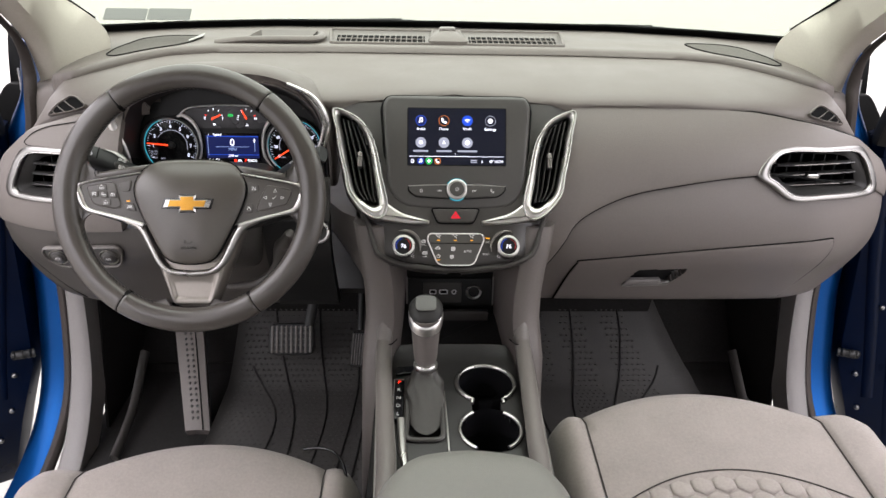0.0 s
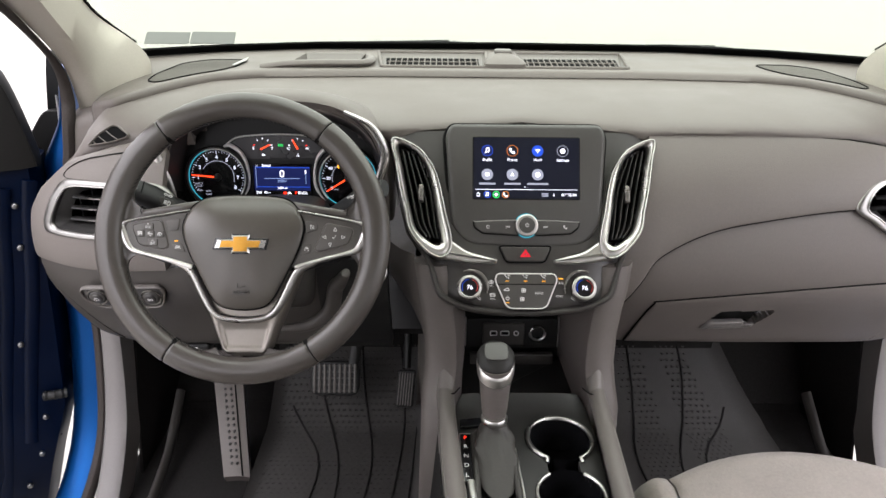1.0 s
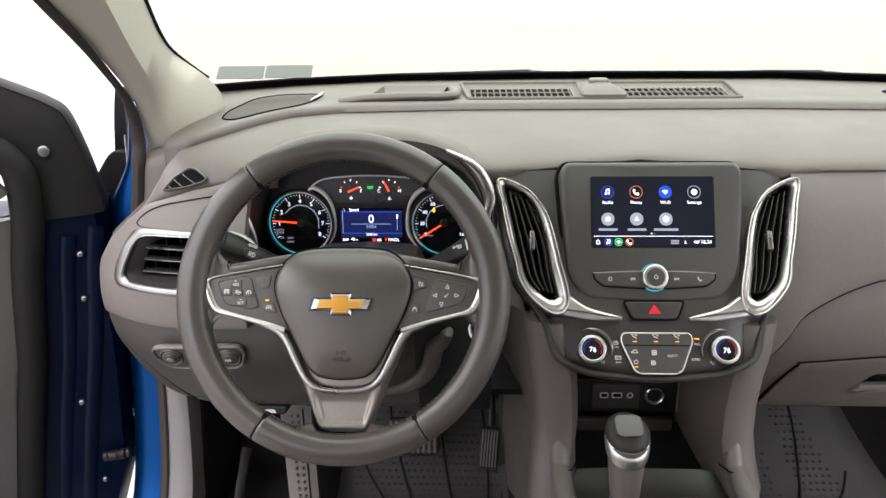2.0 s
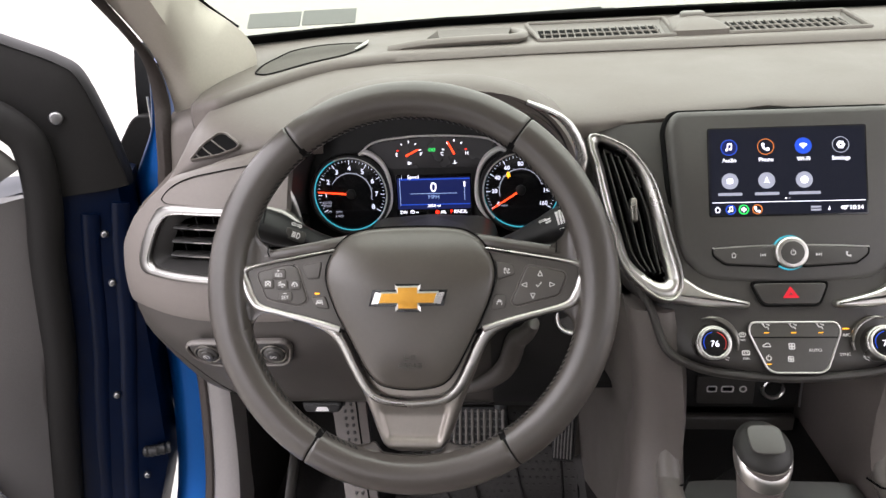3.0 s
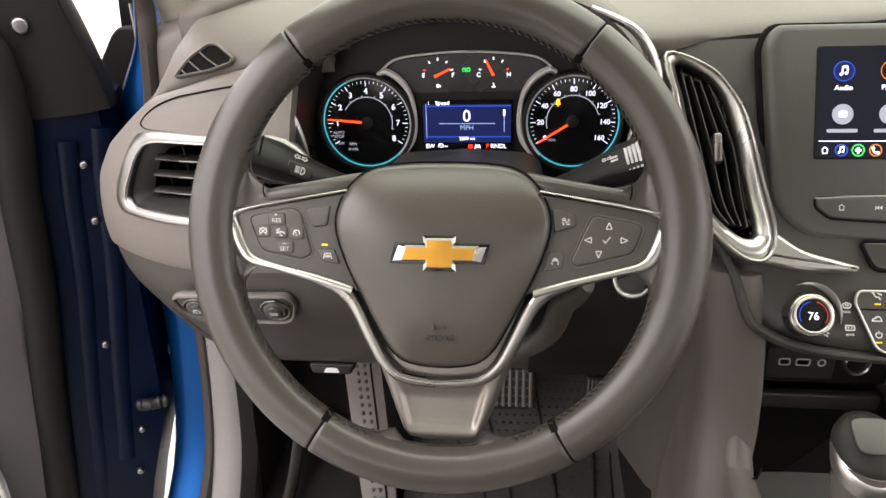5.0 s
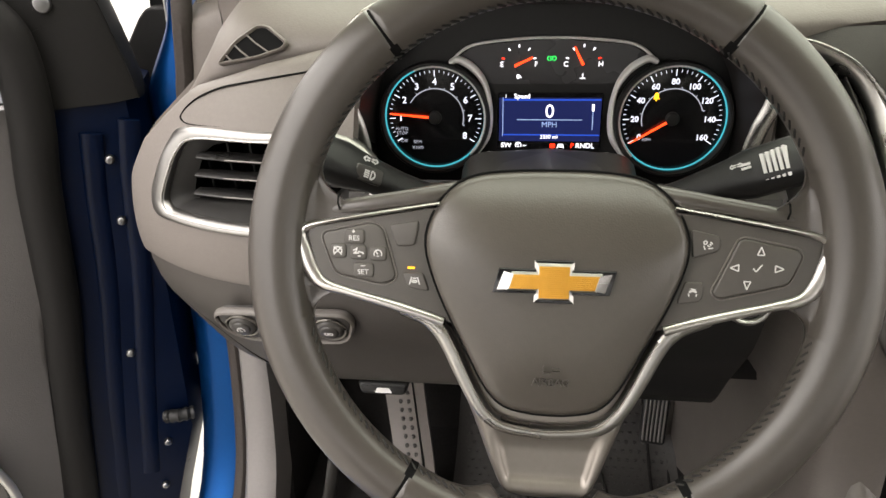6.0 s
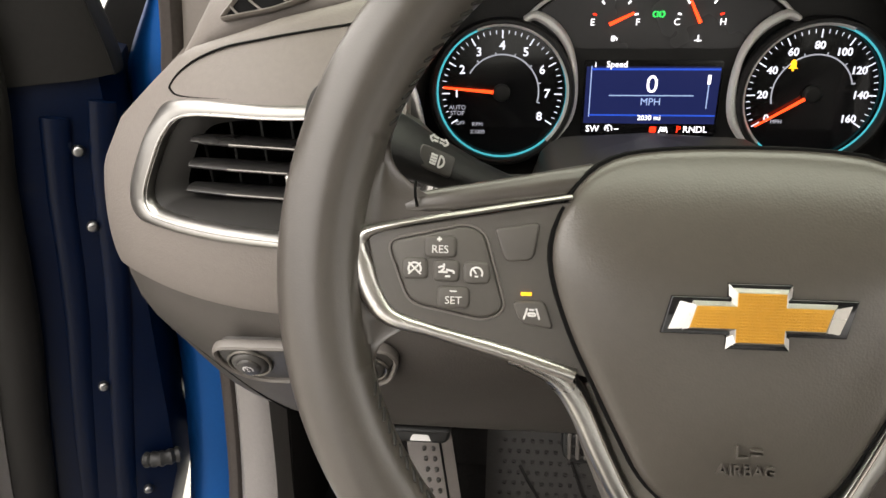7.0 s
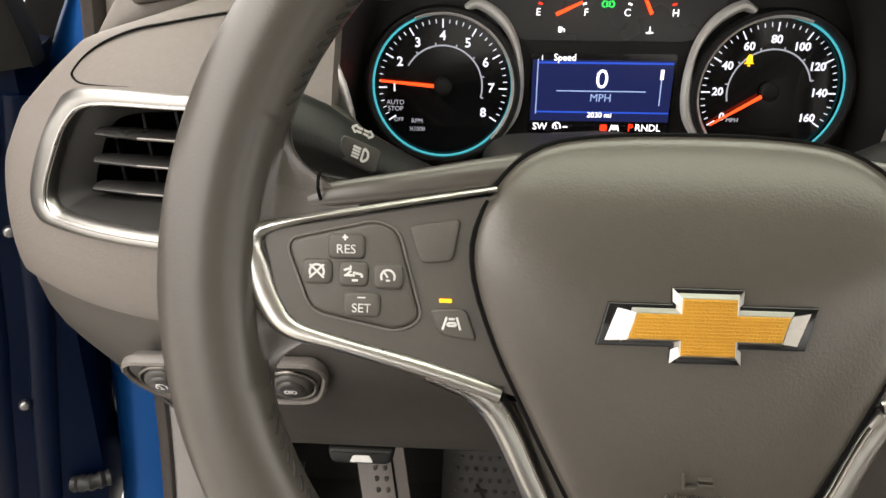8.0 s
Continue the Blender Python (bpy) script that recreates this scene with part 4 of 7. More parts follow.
own = rounded([(-.0415, .021), (.0415, .021), (.0445, .012), (.029, -.025), (.022, -.029), (-.022, -.029), (-.029, -.025), (-.0445, .012)], .006)
pad = part("climate_keypad", prism(own, -.003, .0022, .0012), BEZEL, stack, "grey key field with a bright outline")
part("outline", sweep([(*p, .002) for p in own], .0011, .0011, (0, 0, 1), closed=True, n=8), SILVER, pad, "thin silver outline")
part("divider", sweep([(-.042, .006, .0022), (.042, .006, .0022)], .0006, .0006, (0, 0, 1), n=6), GAP, pad)


def glyph(kind, x, y, r, z):
    """A small printed sign, made of plain strokes."""
    b = bmesh.new()
    def line(p, q, w=.12):
        sweep([(x + p[0] * r, y + p[1] * r, z), (x + q[0] * r, y + q[1] * r, z)], w * r, .00015, (0, 0, 1), n=6, bm=b)
    def ring(cx, cy, rad, w=.12, a0=0, a1=360):
        pts = [(x + (cx + rad * math.cos(radians(a))) * r, y + (cy + rad * math.sin(radians(a))) * r, z) for a in np.linspace(a0, a1, 17)]
        sweep(pts, w * r, .00015, (0, 0, 1), n=6, bm=b)
    def blob(pts):
        prism([(x + p[0] * r, y + p[1] * r) for p in pts], z - .00015, z + .00015, 0, b)
    if kind == "fan":
        for a in (45, 135, 225, 315):
            ring(.45 * math.cos(radians(a)), .45 * math.sin(radians(a)), .33, .14)
    elif kind == "seat":
        line((-.7, .5), (-.3, -.1)), line((-.3, -.1), (.3, -.1)), line((.3, -.1), (.5, -.6)), ring(-.75, .75, .15), line((.0, .7), (.8, .3)), line((.5, .6), (.8, .3))
    elif kind == "screen":
        ring(0, -.5, 1.0, .1, 35, 145), line((-.8, .1), (-.5, -.5)), line((.8, .1), (.5, -.5)), line((-.5, -.5), (.5, -.5)), line((-.2, -.2), (-.2, .3)), line((.2, -.2), (.2, .3))
    elif kind == "window":
        for p, q in (((-.8, .5), (.8, .5)), ((.8, .5), (.8, -.4)), ((.8, -.4), (-.8, -.4)), ((-.8, -.4), (-.8, .5)), ((-.3, -.1), (-.3, .3)), ((.3, -.1), (.3, .3))):
            line(p, q)
    elif kind == "car":
        line((-.9, -.3), (.9, -.3)), line((-.9, -.3), (-.8, .1)), line((-.8, .1), (-.4, .15)), line((-.4, .15), (-.1, .5)), line((-.1, .5), (.5, .5)), line((.5, .5), (.9, -.3))
    elif kind == "power":
        ring(0, 0, .65, .13, 120, 420), line((0, .2), (0, .95))
    elif kind == "gauge":
        ring(0, 0, .8, .13, -30, 210), line((0, -.1), (-.6, .75)), line((-.25, -.45), (.25, -.45))
    elif kind == "gauge_off":
        ring(0, 0, .8, .13, -30, 210), line((-.8, -.7), (.8, .8)), line((-.8, .8), (.8, -.7))
    elif kind == "crash":
        line((-.9, -.1), (.2, -.1)), line((-.6, .0), (-.2, .35)), line((-.9, .4), (-.4, .6)), line((-.2, .9), (-.3, .4)), line((.0, .2), (.9, .0)), line((.9, .0), (.9, -.3)), line((-.1, -.6), (.5, -.6))
    elif kind == "lane":
        line((-.9, -.7), (-.5, .6)), line((.9, -.7), (.5, .6)), line((-.3, .4), (.3, .4)), line((-.4, .0), (.4, .0)), line((-.4, .0), (-.4, -.3)), line((.4, .0), (.4, -.3)), line((-.4, -.3), (.4, -.3))
    elif kind == "voice":
        ring(-.5, .55, .28), line((-.8, .0), (-.5, -.7)), line((-.2, .1), (.2, -.2)), line((.3, .7), (.7, .3)), line((.2, .3), (.5, .0)), line((.0, -.5), (.8, -.4))
    elif kind == "phone_off":
        ring(0, -.5, .8, .2, 40, 140), line((-.6, -.7), (-.7, -.2)), line((.6, -.7), (.7, -.2)), line((-.4, .7), (.5, .5))
    elif kind in ("up", "down", "left", "right"):
        k = ("right", "up", "left", "down").index(kind)
        c, sn = round(math.cos(k * math.pi / 2)), round(math.sin(k * math.pi / 2))
        p = [(c * u - sn * v, sn * u + c * v) for u, v in ((-.6, .6), (.8, 0), (-.6, -.6))]
        for i in range(3):
            line(p[i], p[i - 1])
    elif kind == "check":
        line((-.7, 0), (-.2, -.6)), line((-.2, -.6), (.8, .7))
    elif kind == "home":
        line((-.7, .1), (0, .8)), line((0, .8), (.7, .1)), line((-.5, 0), (-.5, -.7)), line((.5, 0), (.5, -.7)), line((-.5, -.7), (.5, -.7))
    elif kind == "next":
        blob([(-.8, .5), (-.8, -.5), (0, 0)]), blob([(0, .5), (0, -.5), (.7, 0)]), line((.85, .5), (.85, -.5))
    elif kind == "prev":
        blob([(.8, .5), (0, 0), (.8, -.5)]), blob([(0, .5), (-.7, 0), (0, -.5)]), line((-.85, .5), (-.85, -.5))
    elif kind == "call":
        ring(.3, .3, .9, .22, 170, 280)
        ring(-.55, .45, .18, .2), ring(.45, -.55, .18, .2)
    elif kind == "note":
        line((-.3, -.5), (-.3, .7)), line((.5, -.3), (.5, .8)), line((-.3, .7), (.5, .8), .18), blob(disc(-.5, -.5, .27, 10)), blob(disc(.3, -.35, .27, 10))
    elif kind == "wifi":
        blob([(0, -.7), (.25, -.35), (-.25, -.35)]), ring(0, -.7, .75, .13, 48, 132), ring(0, -.7, 1.15, .13, 48, 132)
    elif kind == "gear":
        ring(0, 0, .5, .28)
        for a in range(0, 360, 60):
            line((.6 * math.cos(radians(a)), .6 * math.sin(radians(a))), (.85 * math.cos(radians(a)), .85 * math.sin(radians(a))), .16)
    elif kind == "block":
        blob(rect(0, 0, 1.3, 1.1, .3))
    elif kind == "arrow":
        blob([(-.6, -.6), (0, .8), (.6, -.6), (0, -.3)])
    elif kind == "disc":
        blob(disc(0, 0, .8, 16))
    elif kind == "plus":
        line((-.7, 0), (.7, 0), .25), line((0, -.7), (0, .7), .25)
    elif kind == "lamp":
        ring(.2, 0, .6, .13, -90, 90), line((.2, .6), (.2, -.6))
        for k in (-.45, -.15, .15, .45):
            line((-.9, k), (-.1, k))
    elif kind == "turn":
        line((-1.2, 0), (-.7, .4)), line((-1.2, 0), (-.7, -.4)), line((-.7, .18), (-.1, .18)), line((-.7, -.18), (-.1, -.18)), line((1.2, 0), (.7, .4)), line((1.2, 0), (.7, -.4)), line((.7, .18), (.1, .18)), line((.7, -.18), (.1, -.18))
    elif kind == "bell":
        blob([(-.7, -.5), (.7, -.5), (.45, -.2), (.4, .5), (.15, .85), (-.15, .85), (-.4, .5), (-.45, -.2)]), blob(disc(0, -.7, .2, 8))
    elif kind == "pump":
        blob(rect(-.2, 0, .8, 1.2)), line((.2, .2), (.7, .1)), line((.7, .1), (.7, -.5))
    elif kind == "temp":
        line((0, .8), (0, -.4), .14), blob(disc(0, -.5, .28, 10)), line((-.8, -.5), (.8, -.5))
    elif kind == "lights":
        ring(-.45, 0, .4, .13, 90, 270), ring(.45, 0, .4, .13, -90, 90)
        for k in (-.4, 0, .4):
            line((-.35, k), (-.05, k * .5)), line((.35, k), (.05, k * .5))
    elif kind == "bars":
        blob(rect(0, .35, 1.8, .45)), blob(rect(0, -.35, 1.8, .45))
    elif kind == "bar":
        blob(rect(0, 0, 2.0, .5))
    return b


for kind, x, y, r in (("seat", -.027, .0165, .0042), ("seat", -.001, .0165, .0042), ("seat", .025, .0165, .0042), ("car", -.028, -.002, .0042), ("fan", -.004, -.003, .0042), ("power", -.027, -.0145, .0036), ("fan", -.006, -.0155, .0038)):
    part("legend", glyph(kind, x, y, r, .0027), WHITE_INK, pad)
part("legend", lettering("AUTO", .0045, .018, -.007, .0026), WHITE_INK, pad)
for x, y in ((-.027, .0105), (-.001, .0105), (.025, .0105), (-.027, -.0205)):
    part("indicator", prism(rect(x, y, .0046, .0009), .002, .0028), G_AMBER, pad, "amber indicator")
for kind, x, y, r, t in (("screen", -.050, .009, .0042, "MAX"), ("window", -.048, -.0095, .0042, "REAR")):
    part("legend", glyph(kind, x, y, r, .0008), WHITE_INK, stack)
    part("legend", lettering(t, .0028, x, y - .0055, .0006), WHITE_INK, stack)
part("legend", lettering("A/C", .0045, .050, .008, .0006), WHITE_INK, stack)
part("legend", lettering("SYNC", .0042, .047, -.011, .0006), WHITE_INK, stack)
part("indicator", prism(rect(.050, .0145, .006, .0012), 0, .0009), G_AMBER, stack, "amber indicator")
for s in (-1, 1):
    part("legend", glyph("seat", s * .067, -.0155, .0032, .0008), WHITE_INK, stack)

# ---- touchscreen ----
SCREEN = plane_frame((0.002, 1.1465, 1.1095), 0.041, 0.0785)
touch = thing("touchscreen", SCREEN, "infotainment touchscreen in a rounded charcoal housing, switched on", "touchscreen")
out = rounded([(-.110, .066), (.110, .066), (.118, .050), (.1085, -.084), (.085, -.112), (0, -.119), (-.085, -.112), (-.1085, -.084), (-.118, .050)][::-1], [.05, .02, .03, .05, .03, .02, .012, .012, .02])
part("housing", prism(out, -.035, .006, .007), BEZEL, touch, angle=60)
part("housing_gap", sweep([(*p, -.012) for p in shrink(out, -.001)], .0035, .004, (0, 0, 1), closed=True, n=8), GAP, touch)
disp = part("display", prism(rect(0, 0, .157, .0925, .003), .004, .0066, .0003), GLOSS, touch, "glossy black display glass")
part("picture", prism(rect(0, 0, .153, .0885), .0062, .0068), G_DARKBLUE, disp, "dark home page with round icons")
for kind, x, y, mat, ring, name in (("note", -.057, .0255, G_WHITE, G_BLUE, "Audio"), ("call", -.0205, .0255, G_WHITE, G_ORANGE, "Phone"), ("wifi", .0165, .0255, G_WHITE, G_BLUE, "Wi-Fi"), ("gear", .053, .0255, G_WHITE, G_GREY, "Settings"),
                              ("block", -.057, -.0095, G_WHITE, G_GREY, ""), ("arrow", -.0205, -.0095, G_WHITE, G_GREY, ""), ("disc", .0165, -.0095, G_WHITE, G_GREY, "")):
    ic = part("icon", prism(disc(x, y, .0080, 24), .0068, .00695), G_NAVY if ring is G_BLUE else G_GREY if name == "" else G_DARKBLUE, disp, "round icon")
    if name == "Wi-Fi":
        ic.data.materials[0] = G_BLUE
    part("icon_ring", sweep([(*p, .0071) for p in disc(x, y, .0080, 24)], .00042, .0003, (0, 0, 1), closed=True, n=6), ring if name != "Wi-Fi" else G_BLUE, disp)
    part("sign", glyph(kind, x, y, .0048, .0074), mat, disp)
    if name:
        part("caption", lettering(name, .0058, x, y - .0135, .0071), G_WHITE, disp)
    else:
        w = {"block": .024, "arrow": .024, "disc": .031}[kind]
        part("caption_bar", prism(rect(x, y - .0135, w, .003, .001), .0069, .0072), G_GREY, disp)
part("status_line", prism(rect(0, -.0315, .150, .0006), .0069, .0072), G_WHITE, disp)
part("page_dot", prism(disc(-.002, -.028, .0009, 8), .0069, .0072), G_WHITE, disp)
part("page_dot", prism(disc(.0015, -.028, .0007, 8), .0069, .0072), G_GREY, disp)
for kind, x, mat in (("home", -.070, G_WHITE), ("note", -.057, G_BLUE), ("plus", -.044, G_GREEN), ("call", -.0305, G_ORANGE)):
    part("sign", glyph(kind, x, -.039, .0036, .0073), G_WHITE, disp)
    if kind != "home":
        part("icon_ring", sweep([(*p, .0071) for p in disc(x, -.039, .0046, 20)], .0006, .0003, (0, 0, 1), closed=True, n=6), mat, disp)
part("caption", lettering("40°10:34", .0062, .073, -.039, .0071, "RIGHT"), G_WHITE, disp)
part("caption_bar", prism(rect(.027, -.0375, .010, .002), .0069, .0072), G_GREY, disp)
part("caption_bar", prism(rect(.027, -.0405, .010, .002), .0069, .0072), G_GREY, disp)
part("sign", glyph("temp", .040, -.039, .0024, .0072), G_WHITE, disp)
# key bar and volume knob
for s in (-1, 1):
    key = rounded([(s * .012, -.0765), (s * .076, -.0785), (s * .0755, -.086), (s * .064, -.095), (s * .012, -.098)], .003)
    kb = part("key_bar", prism(key, .003, .0085, .002), BEZEL, touch, "slim grey key bar")
    part("bright_edge", sweep([(s * .012, -.0762, .0078), (s * .05, -.0772, .0078), (s * .0765, -.0786, .0075)], .0009, .0009, (0, 0, 1), n=6), SILVER, kb, "thin silver upper edge")
    part("outline", sweep([(*p, .0068) for p in shrink(key, -.0006)], .0008, .0014, (0, 0, 1), closed=True, n=6), GAP, kb)
    for kind, x in ((("prev", .027), ("home", .056)) if s < 0 else (("next", .027), ("call", .056))):
        part("legend", glyph(kind, s * x, -.086, .0032, .009), WHITE_INK, kb)
vol = part("volume_knob", prism(disc(0, -.084, .0165, 36), .003, .014, .003), CHROME, touch, "satin chrome volume knob")
part("glow_ring", sweep([(*p, .006) for p in disc(0, -.084, .0172, 36)], .0008, .0010, (0, 0, 1), closed=True), G_CYAN, vol, "pale cyan lit ring")
part("knob_face", prism(disc(0, -.084, .0115, 32), .013, .0148, .0006), BEZEL, vol, "grey knob face")
part("legend", glyph("power", 0, -.084, .0036, .0152), WHITE_INK, vol)


# ---- instrument cluster ----
CL = plane_frame((-0.371, 1.213, 1.075), 0.15, 1.0)
clus = thing("instrument_cluster", CL, "lit instrument cluster with two round dials and a display", "instrument cluster")
part("backing", prism(rounded([(-.17, -.062), (.17, -.062), (.165, .065), (.125, .108), (-.125, .108), (-.165, .065)], .03), -.012, -.004), BLACK, clus)
for cx, name, lab in ((-.1005, "tachometer", "engine speed dial, needle near one"), (.1035, "speedometer", "road speed dial, needle at zero")):
    d = part(name, prism(disc(cx, -.003, .0439, 48), -.006, -.001), GLOSS, clus, lab)
    part("cup", sweep([(*p, .003) for p in disc(cx, -.003, .0473, 48)], .0025, .006, (0, 0, 1), closed=True), BLACK, d)
    a = np.linspace(100, 385, 50) if cx < 0 else np.linspace(-205, 80, 50)
    part("light_ring", sweep([(cx + .0441 * math.cos(radians(t)), -.003 + .0441 * math.sin(radians(t)), .0022) for t in a], .0007, .0007, (0, 0, 1), n=6), G_CYAN, d, "cyan lit arc")
    a = np.linspace(-45, 112, 30) if cx < 0 else np.linspace(68, 225, 30)
    part("dial_rim", sweep([(cx + .0458 * math.cos(radians(t)), -.003 + .0458 * math.sin(radians(t)), .004) for t in a], .0022, .003, (0, 0, 1)), CLUSTER_SILVER, d, "silver rim")
    arc = np.linspace(-15, 150, 24) if cx < 0 else np.linspace(15, 195, 24)
    part("inner_arc", sweep([(cx + .0253 * math.cos(radians(t)), -.003 + .0253 * math.sin(radians(t)), -.0006) for t in arc], .0005, .0003, (0, 0, 1), n=6), G_GREY, d)
    for t in arc[::4]:
        part("inner_tick", sweep([(cx + .0253 * math.cos(radians(t)), -.003 + .0253 * math.sin(radians(t)), -.0006), (cx + .0272 * math.cos(radians(t)), -.003 + .0272 * math.sin(radians(t)), -.0006)], .0005, .0003, (0, 0, 1), n=5), G_GREY, d)
    n, big = (40, 5) if cx < 0 else (40, 5)
    a0, a1 = (212, -32)
    ticks, marks = bmesh.new(), bmesh.new()
    for k in range(n + 1):
        t = radians(a0 + (a1 - a0) * k / n)
        r0 = .0358 if k % big == 0 else .0387
        sweep([(cx + r0 * math.cos(t), -.003 + r0 * math.sin(t), -.0005), (cx + .0411 * math.cos(t), -.003 + .0411 * math.sin(t), -.0005)], .00045 if k % big == 0 else .00025, .0003, (0, 0, 1), n=6, bm=ticks)
    part("scale_marks", ticks, G_DIM, d, "white scale marks")
    for k in range(9):
        t = radians(a0 + (a1 - a0) * k / 8)
        txt = str(k) if cx < 0 else str(20 * k)
        if cx < 0 and k == 0:
            continue
        part("figure", lettering(txt, .0080 if cx < 0 else .0068, cx + .0310 * math.cos(t), -.003 + .0310 * math.sin(t), -.0005, bold=.00018), G_DIM, d)
    t = radians(175 if cx < 0 else 212)
    part("needle", sweep([(cx - .004 * math.cos(t), -.003 - .004 * math.sin(t), .0025), (cx + .0401 * math.cos(t), -.003 + .0401 * math.sin(t), .0025)], [.0013, .0007], .0007, (0, 0, 1), n=6), G_NEEDLE, d, "red lit needle")
    part("needle_hub", prism(disc(cx, -.003, .006, 20), 0, .004, .002), BLACK, d)
    if cx < 0:
        for txt, x, y, sz in (("AUTO", -.131, -.0135, .0042), ("STOP", -.131, -.0175, .0042), ("OFF", -.129, -.0245, .0036), ("RPM", -.117, -.0253, .004), ("X1000", -.117, -.0305, .0038)):
            part("caption", lettering(txt, sz, x, y, -.0004), G_GREY, d)
    else:
        part("caption", lettering("MPH", .0038, .084, -.0215, -.0004), G_GREY, d)
        part("warning_bell", glyph("bell", .089, .0155, .0042, -.0003), G_AMBER, d, "amber warning bell")
# display in the middle
info = part("info_display", prism(rect(0, -.0065, .0905, .0500, .002), -.006, -.0005), GLOSS, clus, "blue driver display showing zero speed")
part("picture", prism(rect(0, -.0045, .0875, .038), -.0005, .0), G_NAVY, info)
part("header_bar", prism(rect(.0015, .0128, .084, .0012), 0, .0003), G_BLUE, info)
part("header_bar", prism(rect(.0015, -.0178, .084, .0010), 0, .0003), G_BLUE, info)
part("caption", lettering("i", .005, -.038, .0158, .0004), G_WHITE, info)
part("caption", lettering("Speed", .0058, -.031, .0158, .0004, "LEFT"), G_WHITE, info)
part("caption", lettering("0", .0165, 0, .0025, .0004), G_WHITE, info)
part("caption", lettering("MPH", .0068, 0, -.0088, .0004), G_PALEBLUE, info)
part("caption", lettering("2030 mi", .0048, 0, -.0195, .0005), G_WHITE, info)
part("rule", prism(rect(0, -.0045, .056, .0007), 0, .0003), G_PALEBLUE, info)
part("rule", prism(rect(-.0405, -.002, .0007, .034), 0, .0003), G_PALEBLUE, info)
part("scroll_bar", prism(rect(.037, -.002, .0007, .022), 0, .0003), G_PALEBLUE, info)
part("scroll_bar", prism(rect(.037, .0062, .002, .006), 0, .0004), G_WHITE, info)
part("caption", lettering("SW", .0062, -.042, -.0275, -.0002, "LEFT"), G_WHITE, info)
part("sign", glyph("gauge", -.0265, -.0272, .003, -.0001), G_WHITE, info)
part("sign", prism(rect(-.021, -.0275, .003, .0006), -.0005, .0), G_WHITE, info)
part("sign", glyph("block", .0035, -.0275, .0035, -.0001), G_RED, info)
part("sign", glyph("lane", .0105, -.0275, .0032, .0), G_WHITE, info)
part("caption", lettering("P", .0064, .019, -.0275, -.0002, "LEFT"), G_RED, info)
part("caption", lettering("RNDL", .0062, .0235, -.0275, -.0002, "LEFT"), G_WHITE, info)
# upper gauges
up = part("upper_gauge", prism(rounded([(-.082, .046), (-.066, .058), (0, .0635), (.066, .058), (.082, .046), (.06, .03), (.05, .026), (-.05, .026), (-.06, .03)], .006), -.006, -.0015), SMOKE, clus, "fuel and temperature gauges")
for cx, t, lo, hi, sign in ((-.0275, 25, "E", "F", "pump"), (.0265, 118, "C", "H", "temp")):
    for k in range(5):
        g = radians(165 - 37.5 * k)
        part("scale_mark", sweep([(cx + .0125 * math.cos(g), .044 + .0125 * math.sin(g), -.0008), (cx + .015 * math.cos(g), .044 + .015 * math.sin(g), -.0008)], .0006, .0003, (0, 0, 1), n=6), G_RED if (cx < 0 and k == 0) or (cx > 0 and k == 4) else G_WHITE, up)
    part("figure", lettering(lo, .006, cx - .0145, .0425, -.0008), G_WHITE, up)
    part("figure", lettering(hi, .006, cx + .0145, .0425, -.0008), G_WHITE, up)
    g = radians(t)
    o = (cx - .004 * math.cos(g), .043 - .004 * math.sin(g), .0005) if cx < 0 else (cx, .042, .0005)
    part("needle", sweep([o, (o[0] + .017 * math.cos(g), o[1] + .017 * math.sin(g), .0005)], [.0012, .0008], .0006, (0, 0, 1), n=6), G_NEEDLE, up, "red lit needle")
    part("sign", glyph(sign, cx, .0325, .0028, -.0006), G_WHITE, up)
part("lamp_sign", glyph("lights", 0, .0475, .0042, -.0006), G_GREEN, up, "green lamp sign")
part("gauge_line", sweep(curve([(-.0865, .0445, .001), (-.068, .0585, .001), (-.03, .0635, .001), (0, .0645, .001), (.03, .0635, .001), (.068, .0585, .001), (.0865, .0445, .001)], 6), .0013, .0018, (0, 0, 1), n=8), CLUSTER_SILVER, clus, "thin silver arch")
for s in (-1, 1):
    pts = curve([(s * .0865, .0445), (s * .078, .047), (s * .064, .038), (s * .0545, .022), (s * .052, .0), (s * .055, -.02), (s * .066, -.038), (s * .056, -.041), (s * .05, -.036)], 5)
    wide = [.0022 + .0012 * abs(math.sin(2.6 * math.pi * i / len(pts))) for i in range(len(pts))]
    foot = rounded([(s * .0475, -.0335), (s * .0535, -.0335), (s * .068, -.0415), (s * .066, -.0455), (s * .056, -.0425)], .0015)
    part("bracket_foot", prism(foot, -.002, .004, .0012), CLUSTER_SILVER, clus, "silver foot of the dial bracket")
    part("dial_bracket", sweep([(*p, .002) for p in pts], wide, .004, (0, 0, 1)), CLUSTER_SILVER, clus, "silver bracket between dial and display")

# ---- steering column, stalks ----
col = thing("steering_column", (-0.371, 1.12, 0.98), "charcoal steering column shroud", "steering column")
own = bmesh.new()
rings = []
for y, hw, top, bot in ((1.02, .05, 1.02, .965), (1.035, .062, 1.033, .945), (1.08, .070, 1.047, .915), (1.13, .075, 1.05, .885), (1.19, .078, 1.05, .865)):
    rings.append([(-0.371 + x, y - (0.0 if z > 0 else 0), (top + bot) / 2 + z) for x, z in rounded([(-hw, (top - bot) / 2), (-hw * .8, -(top - bot) / 2), (hw * .8, -(top - bot) / 2), (hw, (top - bot) / 2)], .03, 5)])
rings_mesh(own, rings)
part("shroud", own, PANEL, col, world=True, angle=60)
own = bmesh.new()
rings = []
